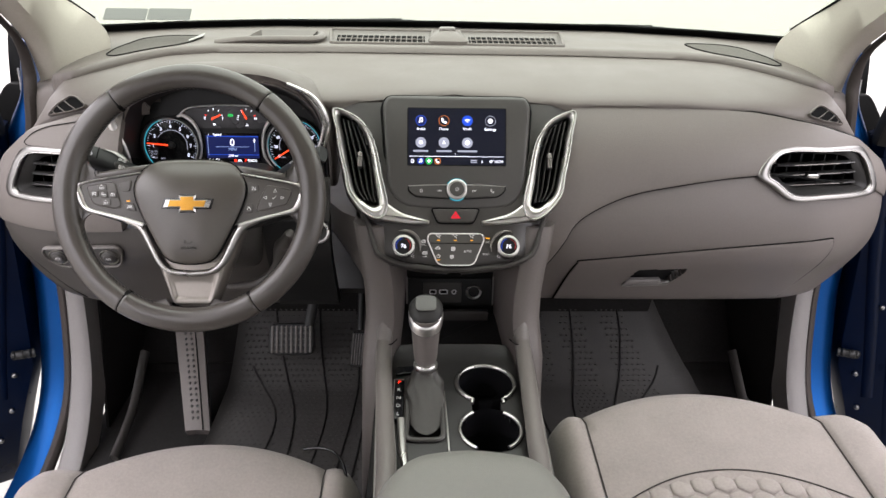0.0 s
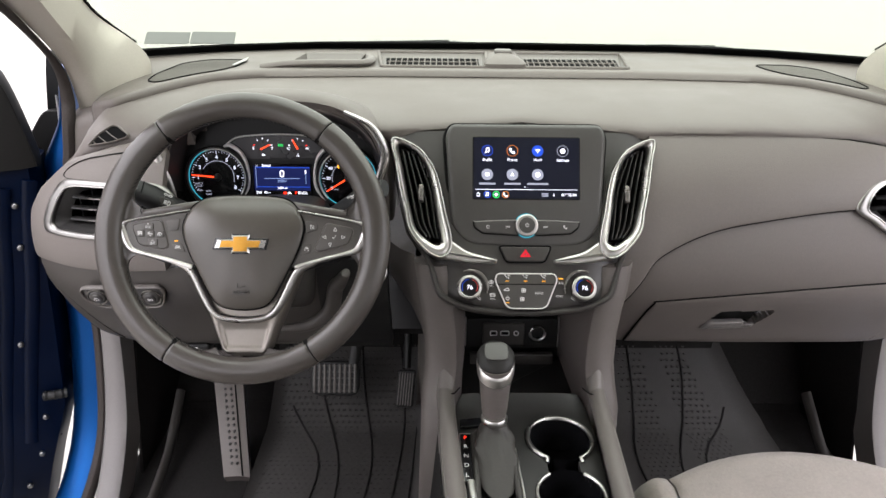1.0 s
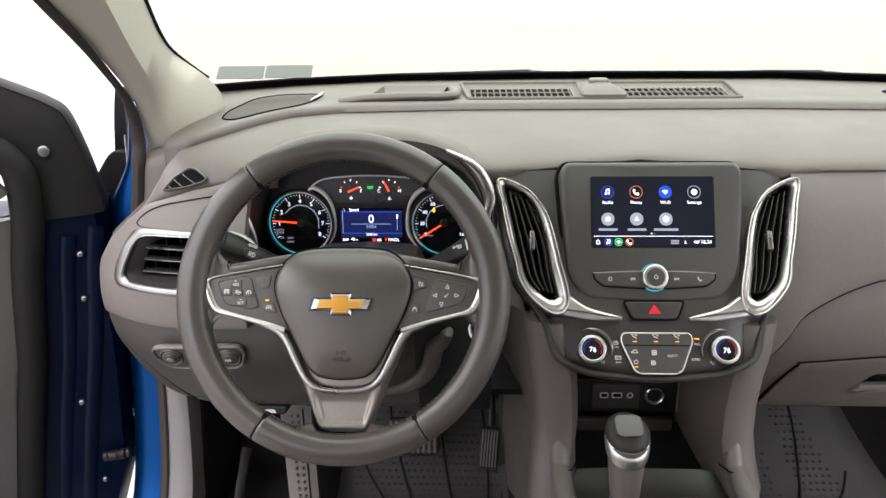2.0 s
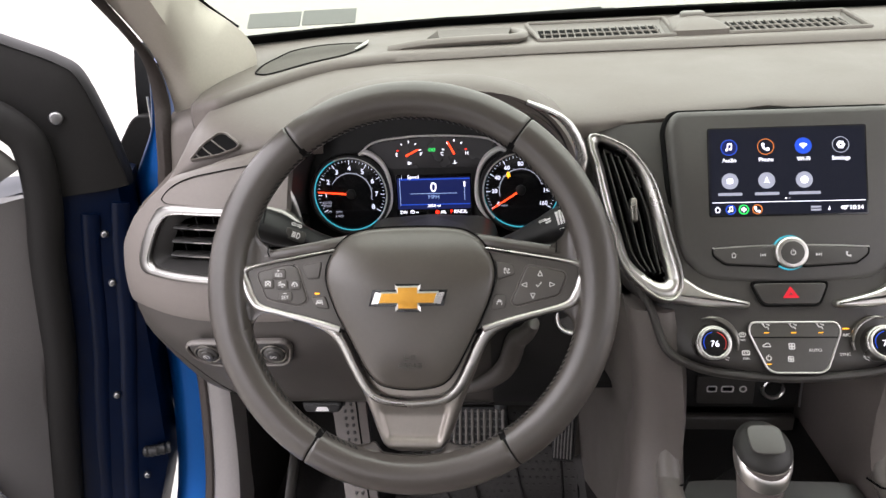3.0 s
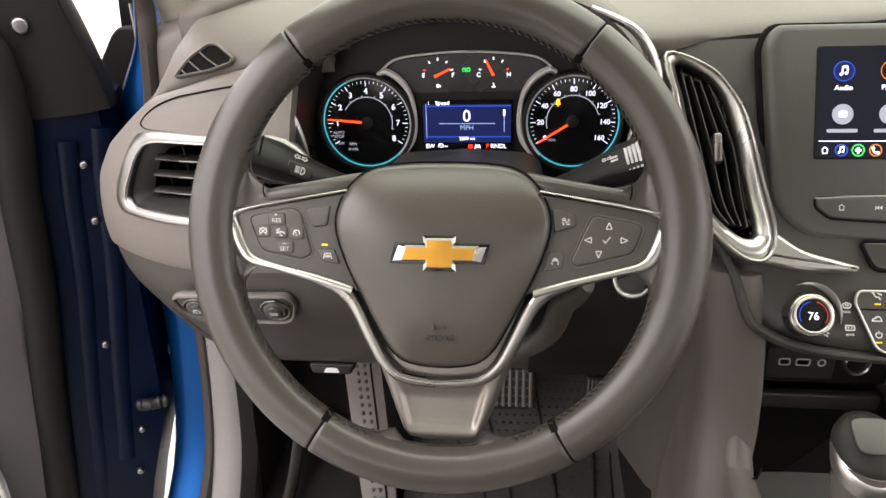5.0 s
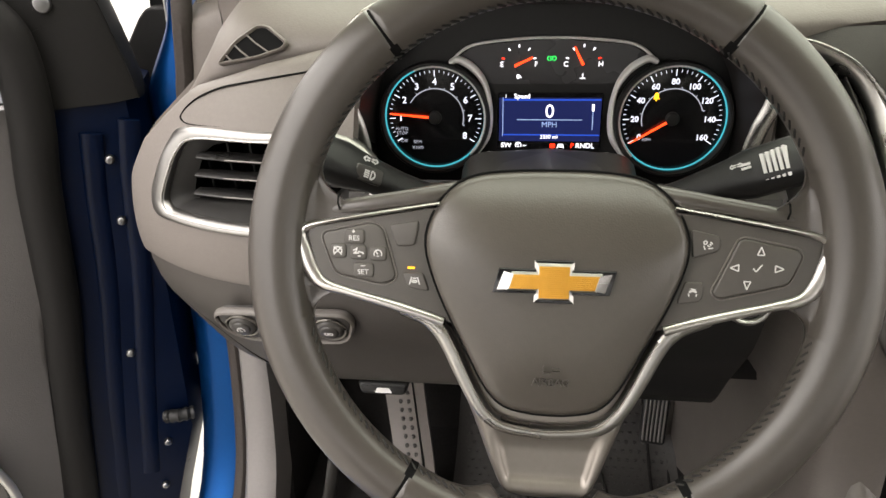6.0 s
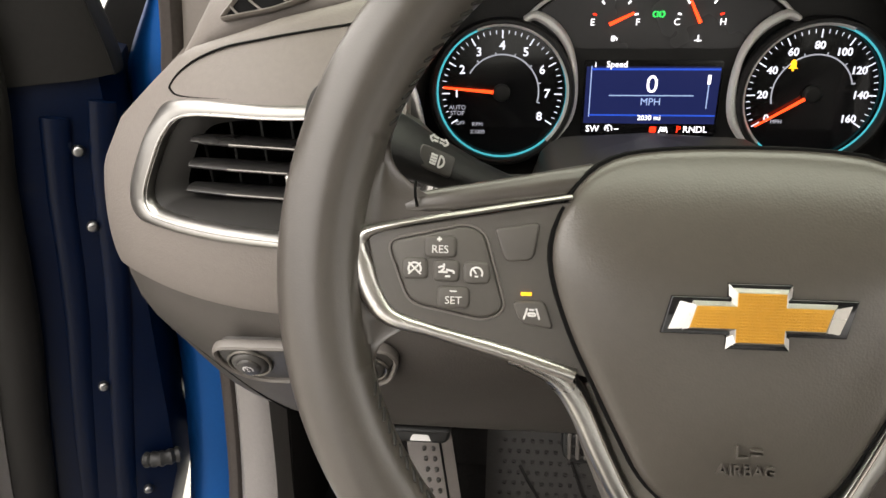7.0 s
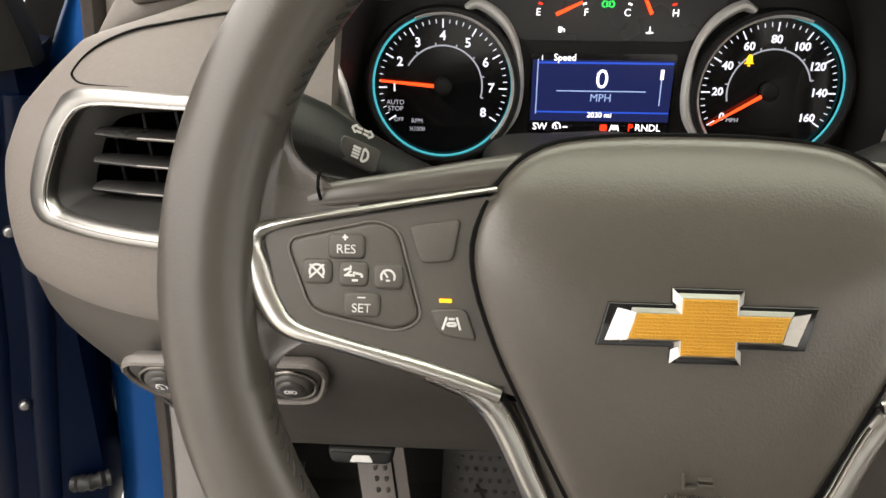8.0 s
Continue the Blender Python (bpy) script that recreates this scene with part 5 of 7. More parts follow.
for y, hw, z0 in ((1.03, .035, 1.035), (1.08, .06, 1.045), (1.14, .075, 1.047), (1.20, .08, 1.04)):
    rings.append([(-0.371 + x, y, z0 + z) for x, z in ((-hw, -.03), (-hw * .9, -.004), (-hw * .5, .006), (0, .009), (hw * .5, .006), (hw * .9, -.004), (hw, -.03))])
rings_mesh(own, rings)
part("upper_shroud", own, PANEL, col, world=True, angle=60)
flank = curve([(-.258, 1.066, .978), (-.268, 1.076, .958), (-.277, 1.085, .944), (-.286, 1.098, .905), (-.304, 1.105, .880), (-.333, 1.108, .864), (-.375, 1.108, .860)], 5)
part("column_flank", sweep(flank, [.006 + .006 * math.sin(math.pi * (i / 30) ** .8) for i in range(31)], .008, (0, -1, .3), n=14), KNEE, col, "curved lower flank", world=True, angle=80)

for s, p0, p1, lab in ((-1, (-0.459, 1.115, 1.040), (-0.562, 1.066, 1.109), "black turn signal stalk with white signs"), (1, (-0.301, 1.115, 1.038), (-0.199, 1.066, 1.106), "black wiper stalk with white signs")):
    st = thing("stalk", p0, lab, "stalk", "column stalks")
    a, b = np.array(p0), np.array(p1)
    q = [tuple(a + (b - a) * t) for t in (0, .25, .5, .62, .9, 1.0)]
    part("arm", sweep(q, [.010, .011, .0145, .0175, .0172, .013], [.007, .0075, .0100, .012, .0115, .008], (0, -.55, .83), n=14, power=.75), BLACK, st, world=True, angle=60)
    ax = (b - a) / np.linalg.norm(b - a)
    nrm = np.array((0, -.8, .6))
    nrm = nrm - ax * float(nrm @ ax)
    nrm /= np.linalg.norm(nrm)
    vv = np.cross(nrm, ax if s > 0 else -ax)
    uu = ax if s > 0 else -ax
    c = a + (b - a) * .70 + nrm * .0128
    M = Matrix(((uu[0], vv[0], nrm[0], c[0]), (uu[1], vv[1], nrm[1], c[1]), (uu[2], vv[2], nrm[2], c[2]), (0, 0, 0, 1)))
    def onto(bm):
        bm.transform(M)
        return bm
    if s < 0:
        part("collar_gap", onto(sweep([(-.008, -.016, -.006), (-.008, 0, 0), (-.008, .016, -.006)], .0008, .001, (0, 0, 1), n=6)), GAP, st, world=True)
        part("button", onto(prism(rect(.028, -.002, .022, .012, .003), -.004, -.0002, .001)), PANEL, st, "small headlamp button", world=True)
        part("sign", onto(glyph("lamp", .028, -.002, .005, .0004)), WHITE_INK, st, world=True)
        part("sign", onto(glyph("turn", .026, .0085, .0048, -.0002)), WHITE_INK, st, world=True)
        part("sign", onto(glyph("lights", -.02, .002, .005, .0006)), WHITE_INK, st, world=True)
    else:
        for k in range(5):
            part("rib", onto(prism(rounded([(.002 + .0035 * k, -.009 - .0003 * k), (.0042 + .0035 * k, -.009 - .0003 * k), (.0042 + .0035 * k, .009 + .0003 * k), (.002 + .0035 * k, .009 + .0003 * k)], .0008), -.004, .0008)), WHITE_INK, st, "white grip rib", world=True)
        for k, (x, y) in enumerate(((-.014, .006), (-.008, .004), (-.014, -.006))):
            part("sign", onto(glyph(("turn", "bars", "screen")[k], x, y, .0036, .0)), WHITE_INK, st, world=True)

# ---- steering wheel ----
WHEEL = plane_frame((-0.372, 0.977, 1.068), 0.412, 0.911)
wheel = thing("steering_wheel", WHEEL, "black leather steering wheel with three spokes and gold badge", "steering wheel")


RIM_R, RIM_W, RIM_U = .1675, -.0078, -.0013


def web(a):
    """How far the leather reaches inwards from the grip, to carry the switch panel's tip."""
    a = a % 360
    if 240 < a < 300:
        return .012 * float(np.interp(abs(a - 270), (0, 10, 12, 13.5, 16, 19, 23), (.1, .1, .5, .8, .42, .12, 0)))
    a = 180 - a if a <= 90 else a - 180 if a < 270 else 540 - a
    a = a if a > 90 else a + 180
    k = float(np.mean(np.interp(np.linspace(a - 1.4, a + 1.4, 9), (155, 158, 160.5, 162.5, 164, 165.3, 168, 186, 188, 189.5, 191.5, 194, 197), (0, .01, .07, .18, .40, .68, 1, 1, .66, .30, .10, .02, 0))))
    return .040 * k


def rim_piece(a0, a1, gap=0.14):
    n = max(8, int(abs(a1 - a0) / (1.0 if a1 - a0 < 80 else .3)))
    rings = []
    for i in range(n + 1):
        f = 0 if i == 0 else 1 if i == n else .004 + .992 * (i - 1) / (n - 2)
        a = a0 + gap + (a1 - a0 - 2 * gap) * f
        grip = max(math.exp(-((a % 360 - 180) / 32) ** 2), math.exp(-(((a + 180) % 360 - 180) / 32) ** 2))
        end = 1.0 if 0 < i < n else .93
        w, h, reach = (.0176 + .0010 * grip) * end, (.0152 + .0006 * grip) * end, web(a)
        wi = w - .0016 * end
        c, sn = math.cos(radians(a)), math.sin(radians(a))
        sec = [(w * math.cos(radians(g)), h * math.sin(radians(g))) for g in np.linspace(-90, 90, 19)]
        inward = [wi * .985 * math.sin(radians(9 * k)) for k in range(1, 11)] + [wi * .985 + (wi * .015 + reach) * math.sin(radians(90 * k / 8)) for k in range(1, 8)]
        for x in inward:
            e = h * math.sqrt(max(0, 1 - (x / wi) ** 2)) if x < wi else 0.0
            shelf = -.0032 + .0040 * min(1, reach / .034) - .004 * max(0, (x - wi) / .04) if reach > .001 else 0.0
            lip = math.sqrt(max(0, 1 - (x / (wi + reach)) ** 8))
            sec.append((-x, (math.log(math.exp(e * 320) + math.exp(shelf * 320)) / 320 - math.log(2) / 320 * (1 - min(1, e / .009))) * lip if reach > .001 else e))
        for k in range(1, 7):
            g = radians(90 - 90 * k / 7)
            sec.append((-(wi + reach) * math.sin(g), -h * math.cos(g)))
        rings.append([(RIM_U + (RIM_R + x) * c, (RIM_R + x) * sn, RIM_W + z) for x, z in sec])
    own = bmesh.new()
    rings_mesh(own, rings)
    return own


A_T, A_B = 52.8, 58.0
for nm, a0, a1, lab in (("rim_top", A_T, 180 - A_T, "smooth leather upper rim"), ("rim_grip", 180 - A_T, 180 + A_B, "perforated leather side grip"), ("rim_bottom", 180 + A_B, 360 - A_B, "smooth leather lower rim"), ("rim_grip", 360 - A_B, 360 + A_T, "perforated leather side grip")):
    part(nm, rim_piece(a0, a1), LEATHER, wheel, lab, angle=60)
for a in (A_T, 180 - A_T, 180 + A_B, 360 - A_B):
    part("rim_seam", sweep([(RIM_U + RIM_R * math.cos(radians(a + d)), RIM_R * math.sin(radians(a + d)), RIM_W) for d in (-1, 0, 1)], .0168, .0146, (0, 0, 1), n=24), GAP, wheel, "dark joint in the leather")
# baseball stitching along the inner edge
st = bmesh.new()
for k in range(170):
    a = 360 * k / 170
    if 250 < a < 290 or 156 < a < 196 or a > 344 or a < 24:
        continue
    r, R = .0166, RIM_R
    t0, t1 = radians(a), radians(a + 1.7)
    def at(t, g):
        return (RIM_U + (R - r * math.cos(radians(g))) * math.cos(t), (R - r * math.cos(radians(g))) * math.sin(t), RIM_W + .0157 * math.sin(radians(g)))
    sweep([at(t0, 6), at((t0 + t1) / 2, 13), at(t1, 20)], [.0005, .0008, .0005], .0008, (0, 0, 1), n=6, bm=st)
tagged(part("stitching", st, THREAD, wheel, "black baseball stitching"), kind="stuff")

# airbag cover
HUB = [(0, .0555), (.030, .0545), (.050, .0505), (.0635, .0395), (.0715, .022), (.0715, .005), (.064, -.018), (.0545, -.0385), (.045, -.058), (.036, -.0745), (.026, -.084), (.012, -.0875)]
HUB = [(x * 1.035, y) for x, y in HUB]
HUB = HUB + [(0, -.0882)] + [(-x, y) for x, y in HUB[:0:-1]]


def crown(y):
    """How far the cover rolls back towards its upper edge."""
    return .015 * max(0, (y - .006) / .050) ** 1.8


own = dome(curve(HUB, 3, True), -.034, .0085, .0095, 16, power=2.6, edge=.75)
for v in own.verts:
    if v.co.z > -.03:
        v.co.z -= crown(v.co.y)
hub = part("airbag_cover", own, AIRBAG, wheel, "grained vinyl airbag cover", angle=80)


part("hub_gap", sweep([(*p, .0055 - crown(p[1])) for p in curve(HUB, 3, True)], .0012, .004, (0, 0, 1), closed=True, n=6), GAP, hub)


def hub_z(x, y):
    r = math.hypot(x / .070, (y + .012) / .072)
    return .0085 + .0095 * (1 - min(1, r) ** 2.6) ** .75


part("embossed_word", lettering("AIRBAG", .0062, 0, -.066, hub_z(0, -.066) + .0017, deep=.0010), AIRBAG, hub, "embossed word")
own = bmesh.new()
for x, y, w, h in ((-.0042, -.0580, .0007, .0050), (-.0022, -.0602, .0042, .0007), (.0030, -.0572, .0045, .0007), (.0030, -.0590, .0045, .0007)):
    prism(rect(x, y, w, h), hub_z(0, -.058) + .0006, hub_z(0, -.058) + .0026, 0, own)
part("embossed_sign", own, AIRBAG, hub)


ARM, TIP = 0.0041, 0.0091
GOLD_OUT = [(-.0250, -ARM), (-.0085, -ARM), (-.0085, -TIP), (.0085, -TIP), (.0085, -ARM), (.0225, -ARM), (.0250, ARM), (.0085, ARM), (.0085, TIP), (-.0085, TIP), (-.0085, ARM), (-.0225, ARM)]
BASE_OUT = [(-.0345, -.0070), (-.0112, -.0070), (-.0112, -.0122), (.0112, -.0122), (.0112, -.0070), (.0310, -.0070), (.0345, .0070), (.0112, .0070), (.0112, .0122), (-.0112, .0122), (-.0112, .0070), (-.0310, .0070)]
Z0, BY = hub_z(0, -.006), -.0065
bd = part("badge", prism([(x, y + BY) for x, y in BASE_OUT], Z0 - .006, Z0 + .0012, .0006), GLOSS, hub, "glossy black badge base", angle=25)
own = bmesh.new()
rings_mesh(own, [[(x, y + BY, Z0 + .0010) for x, y in shrink(GOLD_OUT, -.0016)], [(x, y + BY, Z0 + .0032) for x, y in shrink(GOLD_OUT, -.0003)], [(x, y + BY, Z0 + .0034) for x, y in shrink(GOLD_OUT, .0002)]])
part("badge_rim", own, CHROME, bd, "thin polished rim", angle=25)
part("badge_fill", prism([(x, y + BY) for x, y in GOLD_OUT], Z0, Z0 + .0037, .0003), GOLD, bd, "finely ribbed gold badge face", angle=25)
rib = bmesh.new()
for k in range(16):
    y = -.0084 + .00112 * k
    h = .0085 if abs(y) > ARM - .0003 else .0232
    box((0, BY + y, Z0 + .0037), (2 * h - .0008, .00045, .0004), .0001, rib)
part("badge_ribs", rib, GOLD, bd)
for s in (-1, 1):
    tip = [(s * x, s * y + BY) for x, y in ((-.0320, -.0052), (-.0253, -.0044), (-.0228, .0044), (-.0282, .0054))]
    own = bmesh.new()
    c = np.mean(np.array(tip), axis=0)
    rings_mesh(own, [[(x, y, Z0) for x, y in tip], [(tip[0][0], tip[0][1], Z0 + .0014), (tip[1][0], tip[1][1], Z0 + .0036), (tip[2][0], tip[2][1], Z0 + .0036), (tip[3][0], tip[3][1], Z0 + .0014)]])
    part("badge_tip", own, VENT_CHROME, bd, "polished slanted badge tip", angle=20)
    for q in (-1, 1):
        own = bmesh.new()
        x0, y0, x1, y1 = s * .0085, q * .0092, s * .0112, q * .0121
        rings_mesh(own, [[(x0, y0 + BY, Z0 + .0034), (x0 - s * .0004, y0 - q * .0034 + BY, Z0 + .0034), (x1 - s * .0002, y1 - q * .0044 + BY, Z0 + .0012), (x1, y1 + BY, Z0 + .0012)], [(x0, y0 + BY, Z0), (x0 - s * .0004, y0 - q * .0034 + BY, Z0), (x1 - s * .0002, y1 - q * .0044 + BY, Z0), (x1, y1 + BY, Z0)]])
        part("badge_facet", own, CHROME, bd, angle=20)

for s in (-1, 1):
    mir = (lambda b: b) if s < 0 else mirror_x
    plate = rounded([(-.060, .035), (-.1485, .0198), (-.1405, -.0125), (-.056, -.037), (-.050, 0)], [.004, .006, .008, .004, .01])
    sp = part("spoke_panel", mir(prism(plate, -.012, .0045, .001)), SPOKE, wheel, "charcoal switch panel", angle=60)
    rimline = curve([(-.0672, .0356), (-.100, .0300), (-.140, .0225), (-.1515, .0165), (-.1500, .005), (-.1455, -.006), (-.138, -.0145), (-.120, -.0195), (-.090, -.0275), (-.0640, -.0355)], 5)
    wd = [np.interp(i / len(rimline), (0, .2, .34, .45, .6, .75, 1), (.0010, .0014, .0040, .0052, .0044, .0028, .0036)) for i in range(len(rimline))]
    part("spoke_trim", mir(sweep([(*p, .0035) for p in rimline], wd, .0036, (0, 0, 1), n=12)), CHROME, sp, "satin chrome trim following the spoke")
    vee = curve([(-.0900, -.0300), (-.0745, -.0345), (-.0665, -.0400), (-.0600, -.0500), (-.0510, -.0690), (-.0400, -.0885), (-.0260, -.0985), (0, -.1015)], 5)
    part("vee_trim", mir(sweep([(*p, .0015) for p in vee], [np.interp(i / len(vee), (0, .2, .4, 1), (.002, .0055, .0056, .0040)) for i in range(len(vee))], .0045, (0, 0, 1), n=12)), VENT_CHROME, sp, "satin trim along the airbag cover")
    part("vee_line", mir(sweep([(x * .955, y * .985 + .0005, .0048) for x, y in vee[12:]], .0008, .0014, (0, 0, 1), n=8)), SATIN, sp, "fine bright line", angle=60)
    bar = [(-.146, .0285, -.010), (-.132, .0305, -.006), (-.112, .0335, -.004), (-.090, .0368, -.004), (-.0745, .0392, -.0045), (-.058, .0418, -.010)]
    part("upper_spoke", mir(sweep(curve(bar, 4), [.0046 + .0005 * i / 4 for i in range(21)], .0075, (0, 0, 1), n=14)), LEATHER, wheel, "leather-wrapped spoke arm", angle=60)
    part("root_seam", mir(sweep([(-.1308, .0405, -.0125), (-.1304, .0385, -.0075), (-.1300, .0345, -.0052), (-.1296, .0305, -.0075)], .0006, .0008, (0, 0, 1), n=6)), GAP, wheel)
    part("spoke_back", mir(prism(rounded([(-.150, .024), (-.06, .038), (-.04, -.05), (-.10, -.032), (-.146, -.018)], .012), -.030, -.012, .006)), BLACK, wheel, angle=60)
own = bmesh.new()
rows = []
ramp = lambda a, lo, hi: (lambda k: k * k * (3 - 2 * k))(min(1, max(0, (a - lo) / (hi - lo))))
for v in np.linspace(-.040, -.1475, 56):
    hw = float(np.interp(-v, (.036, .05, .075, .10, .128, .139, .144, .1475), (.0700, .0660, .0565, .0460, .0355, .0310, .0265, .017)))
    row = []
    for u in np.linspace(-1, 1, 45):
        a = abs(u)
        dip = (1 - ramp(a, .66, .78)) * ramp(-v, .098, .116) * (1 - ramp(-v, .1330, .1385))
        row.append((hw * u, v, -.0025 - .013 * max(0, (a - .84) / .16) ** 2 - .0042 * dip - .006 * ramp(-v, .1425, .1475)))
    rows.append(row)
part("lower_spoke", sheet(rows, (0, 0, -.016)), SATIN, wheel, "satin metal lower spoke with a shallow recess", angle=70)

# wheel switches
PADL = rounded([(-.139, .0165), (-.108, .0235), (-.101, .0205), (-.0925, -.0095), (-.100, -.0135), (-.130, -.0075)], .005)
lp = part("switch_pad", prism(PADL, .003, .0062, .0014), SPOKE, wheel, "cruise control switch pad")
part("pad_edge", sweep([(*p, .0046) for p in shrink(PADL, -.0008)], .0006, .0009, (0, 0, 1), closed=True, n=6), TRIM_GREY, lp)
for x, y, w in ((-.118, .0150, .013), (-.128, .0062, .0105), (-.1155, .0055, .0105), (-.1035, .0050, .0105), (-.1125, -.0050, .013)):
    k = part("key", prism(rect(x, y, w, .0088, .0024), .005, .0074, .0012), SPOKE, lp)
part("legend", lettering("RES", .0044, -.118, .0140, .0075), WHITE_INK, lp)
part("legend", glyph("plus", -.1183, .0181, .0014, .0075), WHITE_INK, lp)
part("legend", lettering("SET", .0044, -.1125, -.0062, .0075), WHITE_INK, lp)
part("legend", prism(rect(-.1125, -.0024, .0028, .0005), .0072, .0076), WHITE_INK, lp)
part("legend", glyph("gauge_off", -.128, .0062, .0031, .0076), WHITE_INK, lp)
part("legend", glyph("crash", -.1155, .0055, .0034, .0076), WHITE_INK, lp)
part("legend", glyph("gauge", -.1035, .0050, .0029, .0076), WHITE_INK, lp)
part("key", prism(rounded([(-.097, .0225), (-.079, .0255), (-.0815, .0105), (-.0925, .0095)], .0025), .003, .0058, .001), SPOKE, wheel, "blank switch")
lk = part("key", prism(rounded([(-.0895, -.0060), (-.0765, -.0055), (-.0725, -.0170), (-.0855, -.0150)], .0025), .003, .0058, .001), SPOKE, wheel, "lane keeping switch")
part("legend", glyph("lane", -.0815, -.0105, .0034, .0061), WHITE_INK, lk)
part("indicator", prism(rect(-.0838, -.0030, .0042, .0012), .004, .0054), G_AMBER, lk, "yellow indicator")
PADR = rounded([(.103, .0200), (.134, .0140), (.1365, .0100), (.130, -.0060), (.093, -.0155), (.089, -.0120)], .004)
rp = part("switch_pad", prism(PADR, .003, .0062, .0014), SPOKE, wheel, "menu switch pad with arrows")
part("pad_edge", sweep([(*p, .0046) for p in shrink(PADR, -.0008)], .0006, .0009, (0, 0, 1), closed=True, n=6), TRIM_GREY, rp)
for kind, x, y in (("up", .114, .0125), ("left", .1005, .0030), ("check", .1125, .0030), ("right", .124, .0030), ("down", .1075, -.0065)):
    part("legend", glyph(kind, x, y, .0032, .0066), WHITE_INK, rp)
for kind, pts, x, y in (("voice", [(.076, .024), (.0915, .0205), (.0925, .0125), (.0775, .0075)], .0855, .0150), ("phone_off", [(.074, -.0060), (.0845, -.0060), (.0835, -.0170), (.070, -.0195)], .0785, -.0120)):
    k = part("key", prism(rounded(pts, .0025), .003, .0058, .001), SPOKE, wheel)
    part("legend", glyph(kind, x, y, .0032, .0061), WHITE_INK, k)

# the boss and spokes sit a little deeper than the rim
DEEP = Matrix.Translation((0, .04, -.010)) @ Matrix.Diagonal((1.012, 1.012, 1, 1)) @ Matrix.Translation((0, -.04, 0))
for ob in wheel.children_recursive:
    if ob.name.startswith(("rim_", "stitching")):
        ob.data.transform(Matrix.Translation((0, .0015, 0)) @ Matrix.Rotation(-.0219, 4, "X"))
    elif not ob.name.startswith("root_"):
        ob.data.transform(DEEP)

# ---- small controls on the dashboard ----
def front_frame(x, z, off):
    y = front_y(x, z)
    d = (front_y(x, z + .01) - front_y(x, z - .01)) / .02
    return plane_frame((x, y - off, z), d, 1.0)


lamp_sw = thing("lamp_switch_panel", front_frame(-0.597, 0.921, 0.0), "oval switch panel with two round knobs", "switch panel")
oval = rounded([(-.062, .014), (.055, .018), (.060, .008), (.052, -.021), (-.040, -.022), (-.058, -.008)], .014, 6)
part("plate", prism(oval, -.006, .004, .002), PANEL, lamp_sw, angle=60)
part("plate_edge", sweep([(*p, .002) for p in shrink(oval, -.002)], .0022, .0042, (0, 0, 1), closed=True, n=8), TRIM_GREY, lamp_sw, "raised rim of the switch panel")
for x, kind in ((-.040, "gauge"), (.040, "lights")):
    kn = part("knob", prism(disc(x, -.001, .0125, 28), .003, .008, .003), BEZEL, lamp_sw)
    part("knob_ring", sweep([(*p, .005) for p in disc(x, -.001, .0145, 28)], .0013, .0014, (0, 0, 1), closed=True, n=8), DARKSILVER, kn)
    part("knob_cap", prism(disc(x, -.001, .0085, 24), .007, .010, .002), PANEL, kn)
    part("legend", glyph(kind, x, -.001, .0042, .0103), WHITE_INK, kn)
part("legend", glyph("lamp", -.008, .006, .0032, .0044), WHITE_INK, lamp_sw)
start = thing("start_button", Matrix.Translation((-0.216, 1.096, 0.966)) @ pose(0, 0, 0, 65, 0, -12), "round start button in a chrome ring", "button")
part("ring", sweep([(*p, .004) for p in disc(0, 0, .0155, 32)], .0026, .0035, (0, 0, 1), closed=True), CHROME, start, "chrome ring")
part("cap", prism(disc(0, 0, .0140, 32), -.01, .004, .002), PANEL, start)
rel = thing("bonnet_release", (-0.535, 1.185, 0.783), "black bonnet release lever with a white sign", "lever")
part("lever", prism(rounded([(-.024, -.008), (.024, -.008), (.028, .007), (-.028, .007)], .006), -.02, .008, .004, None, Matrix.Translation((-0.535, 1.178, 0.783)) @ pose(0, 0, 0, 75, 0, 0)), BLACK, rel, world=True)
part("sign", prism(rounded([(-.009, -.003), (.010, -.003), (.007, .003), (-.006, .003)], .0015), 0, .0006, 0, None, Matrix.Translation((-0.535, 1.17, 0.783)) @ pose(0, 0, 0, 75, 0, 0)), WHITE_INK, rel, "white car sign", world=True)

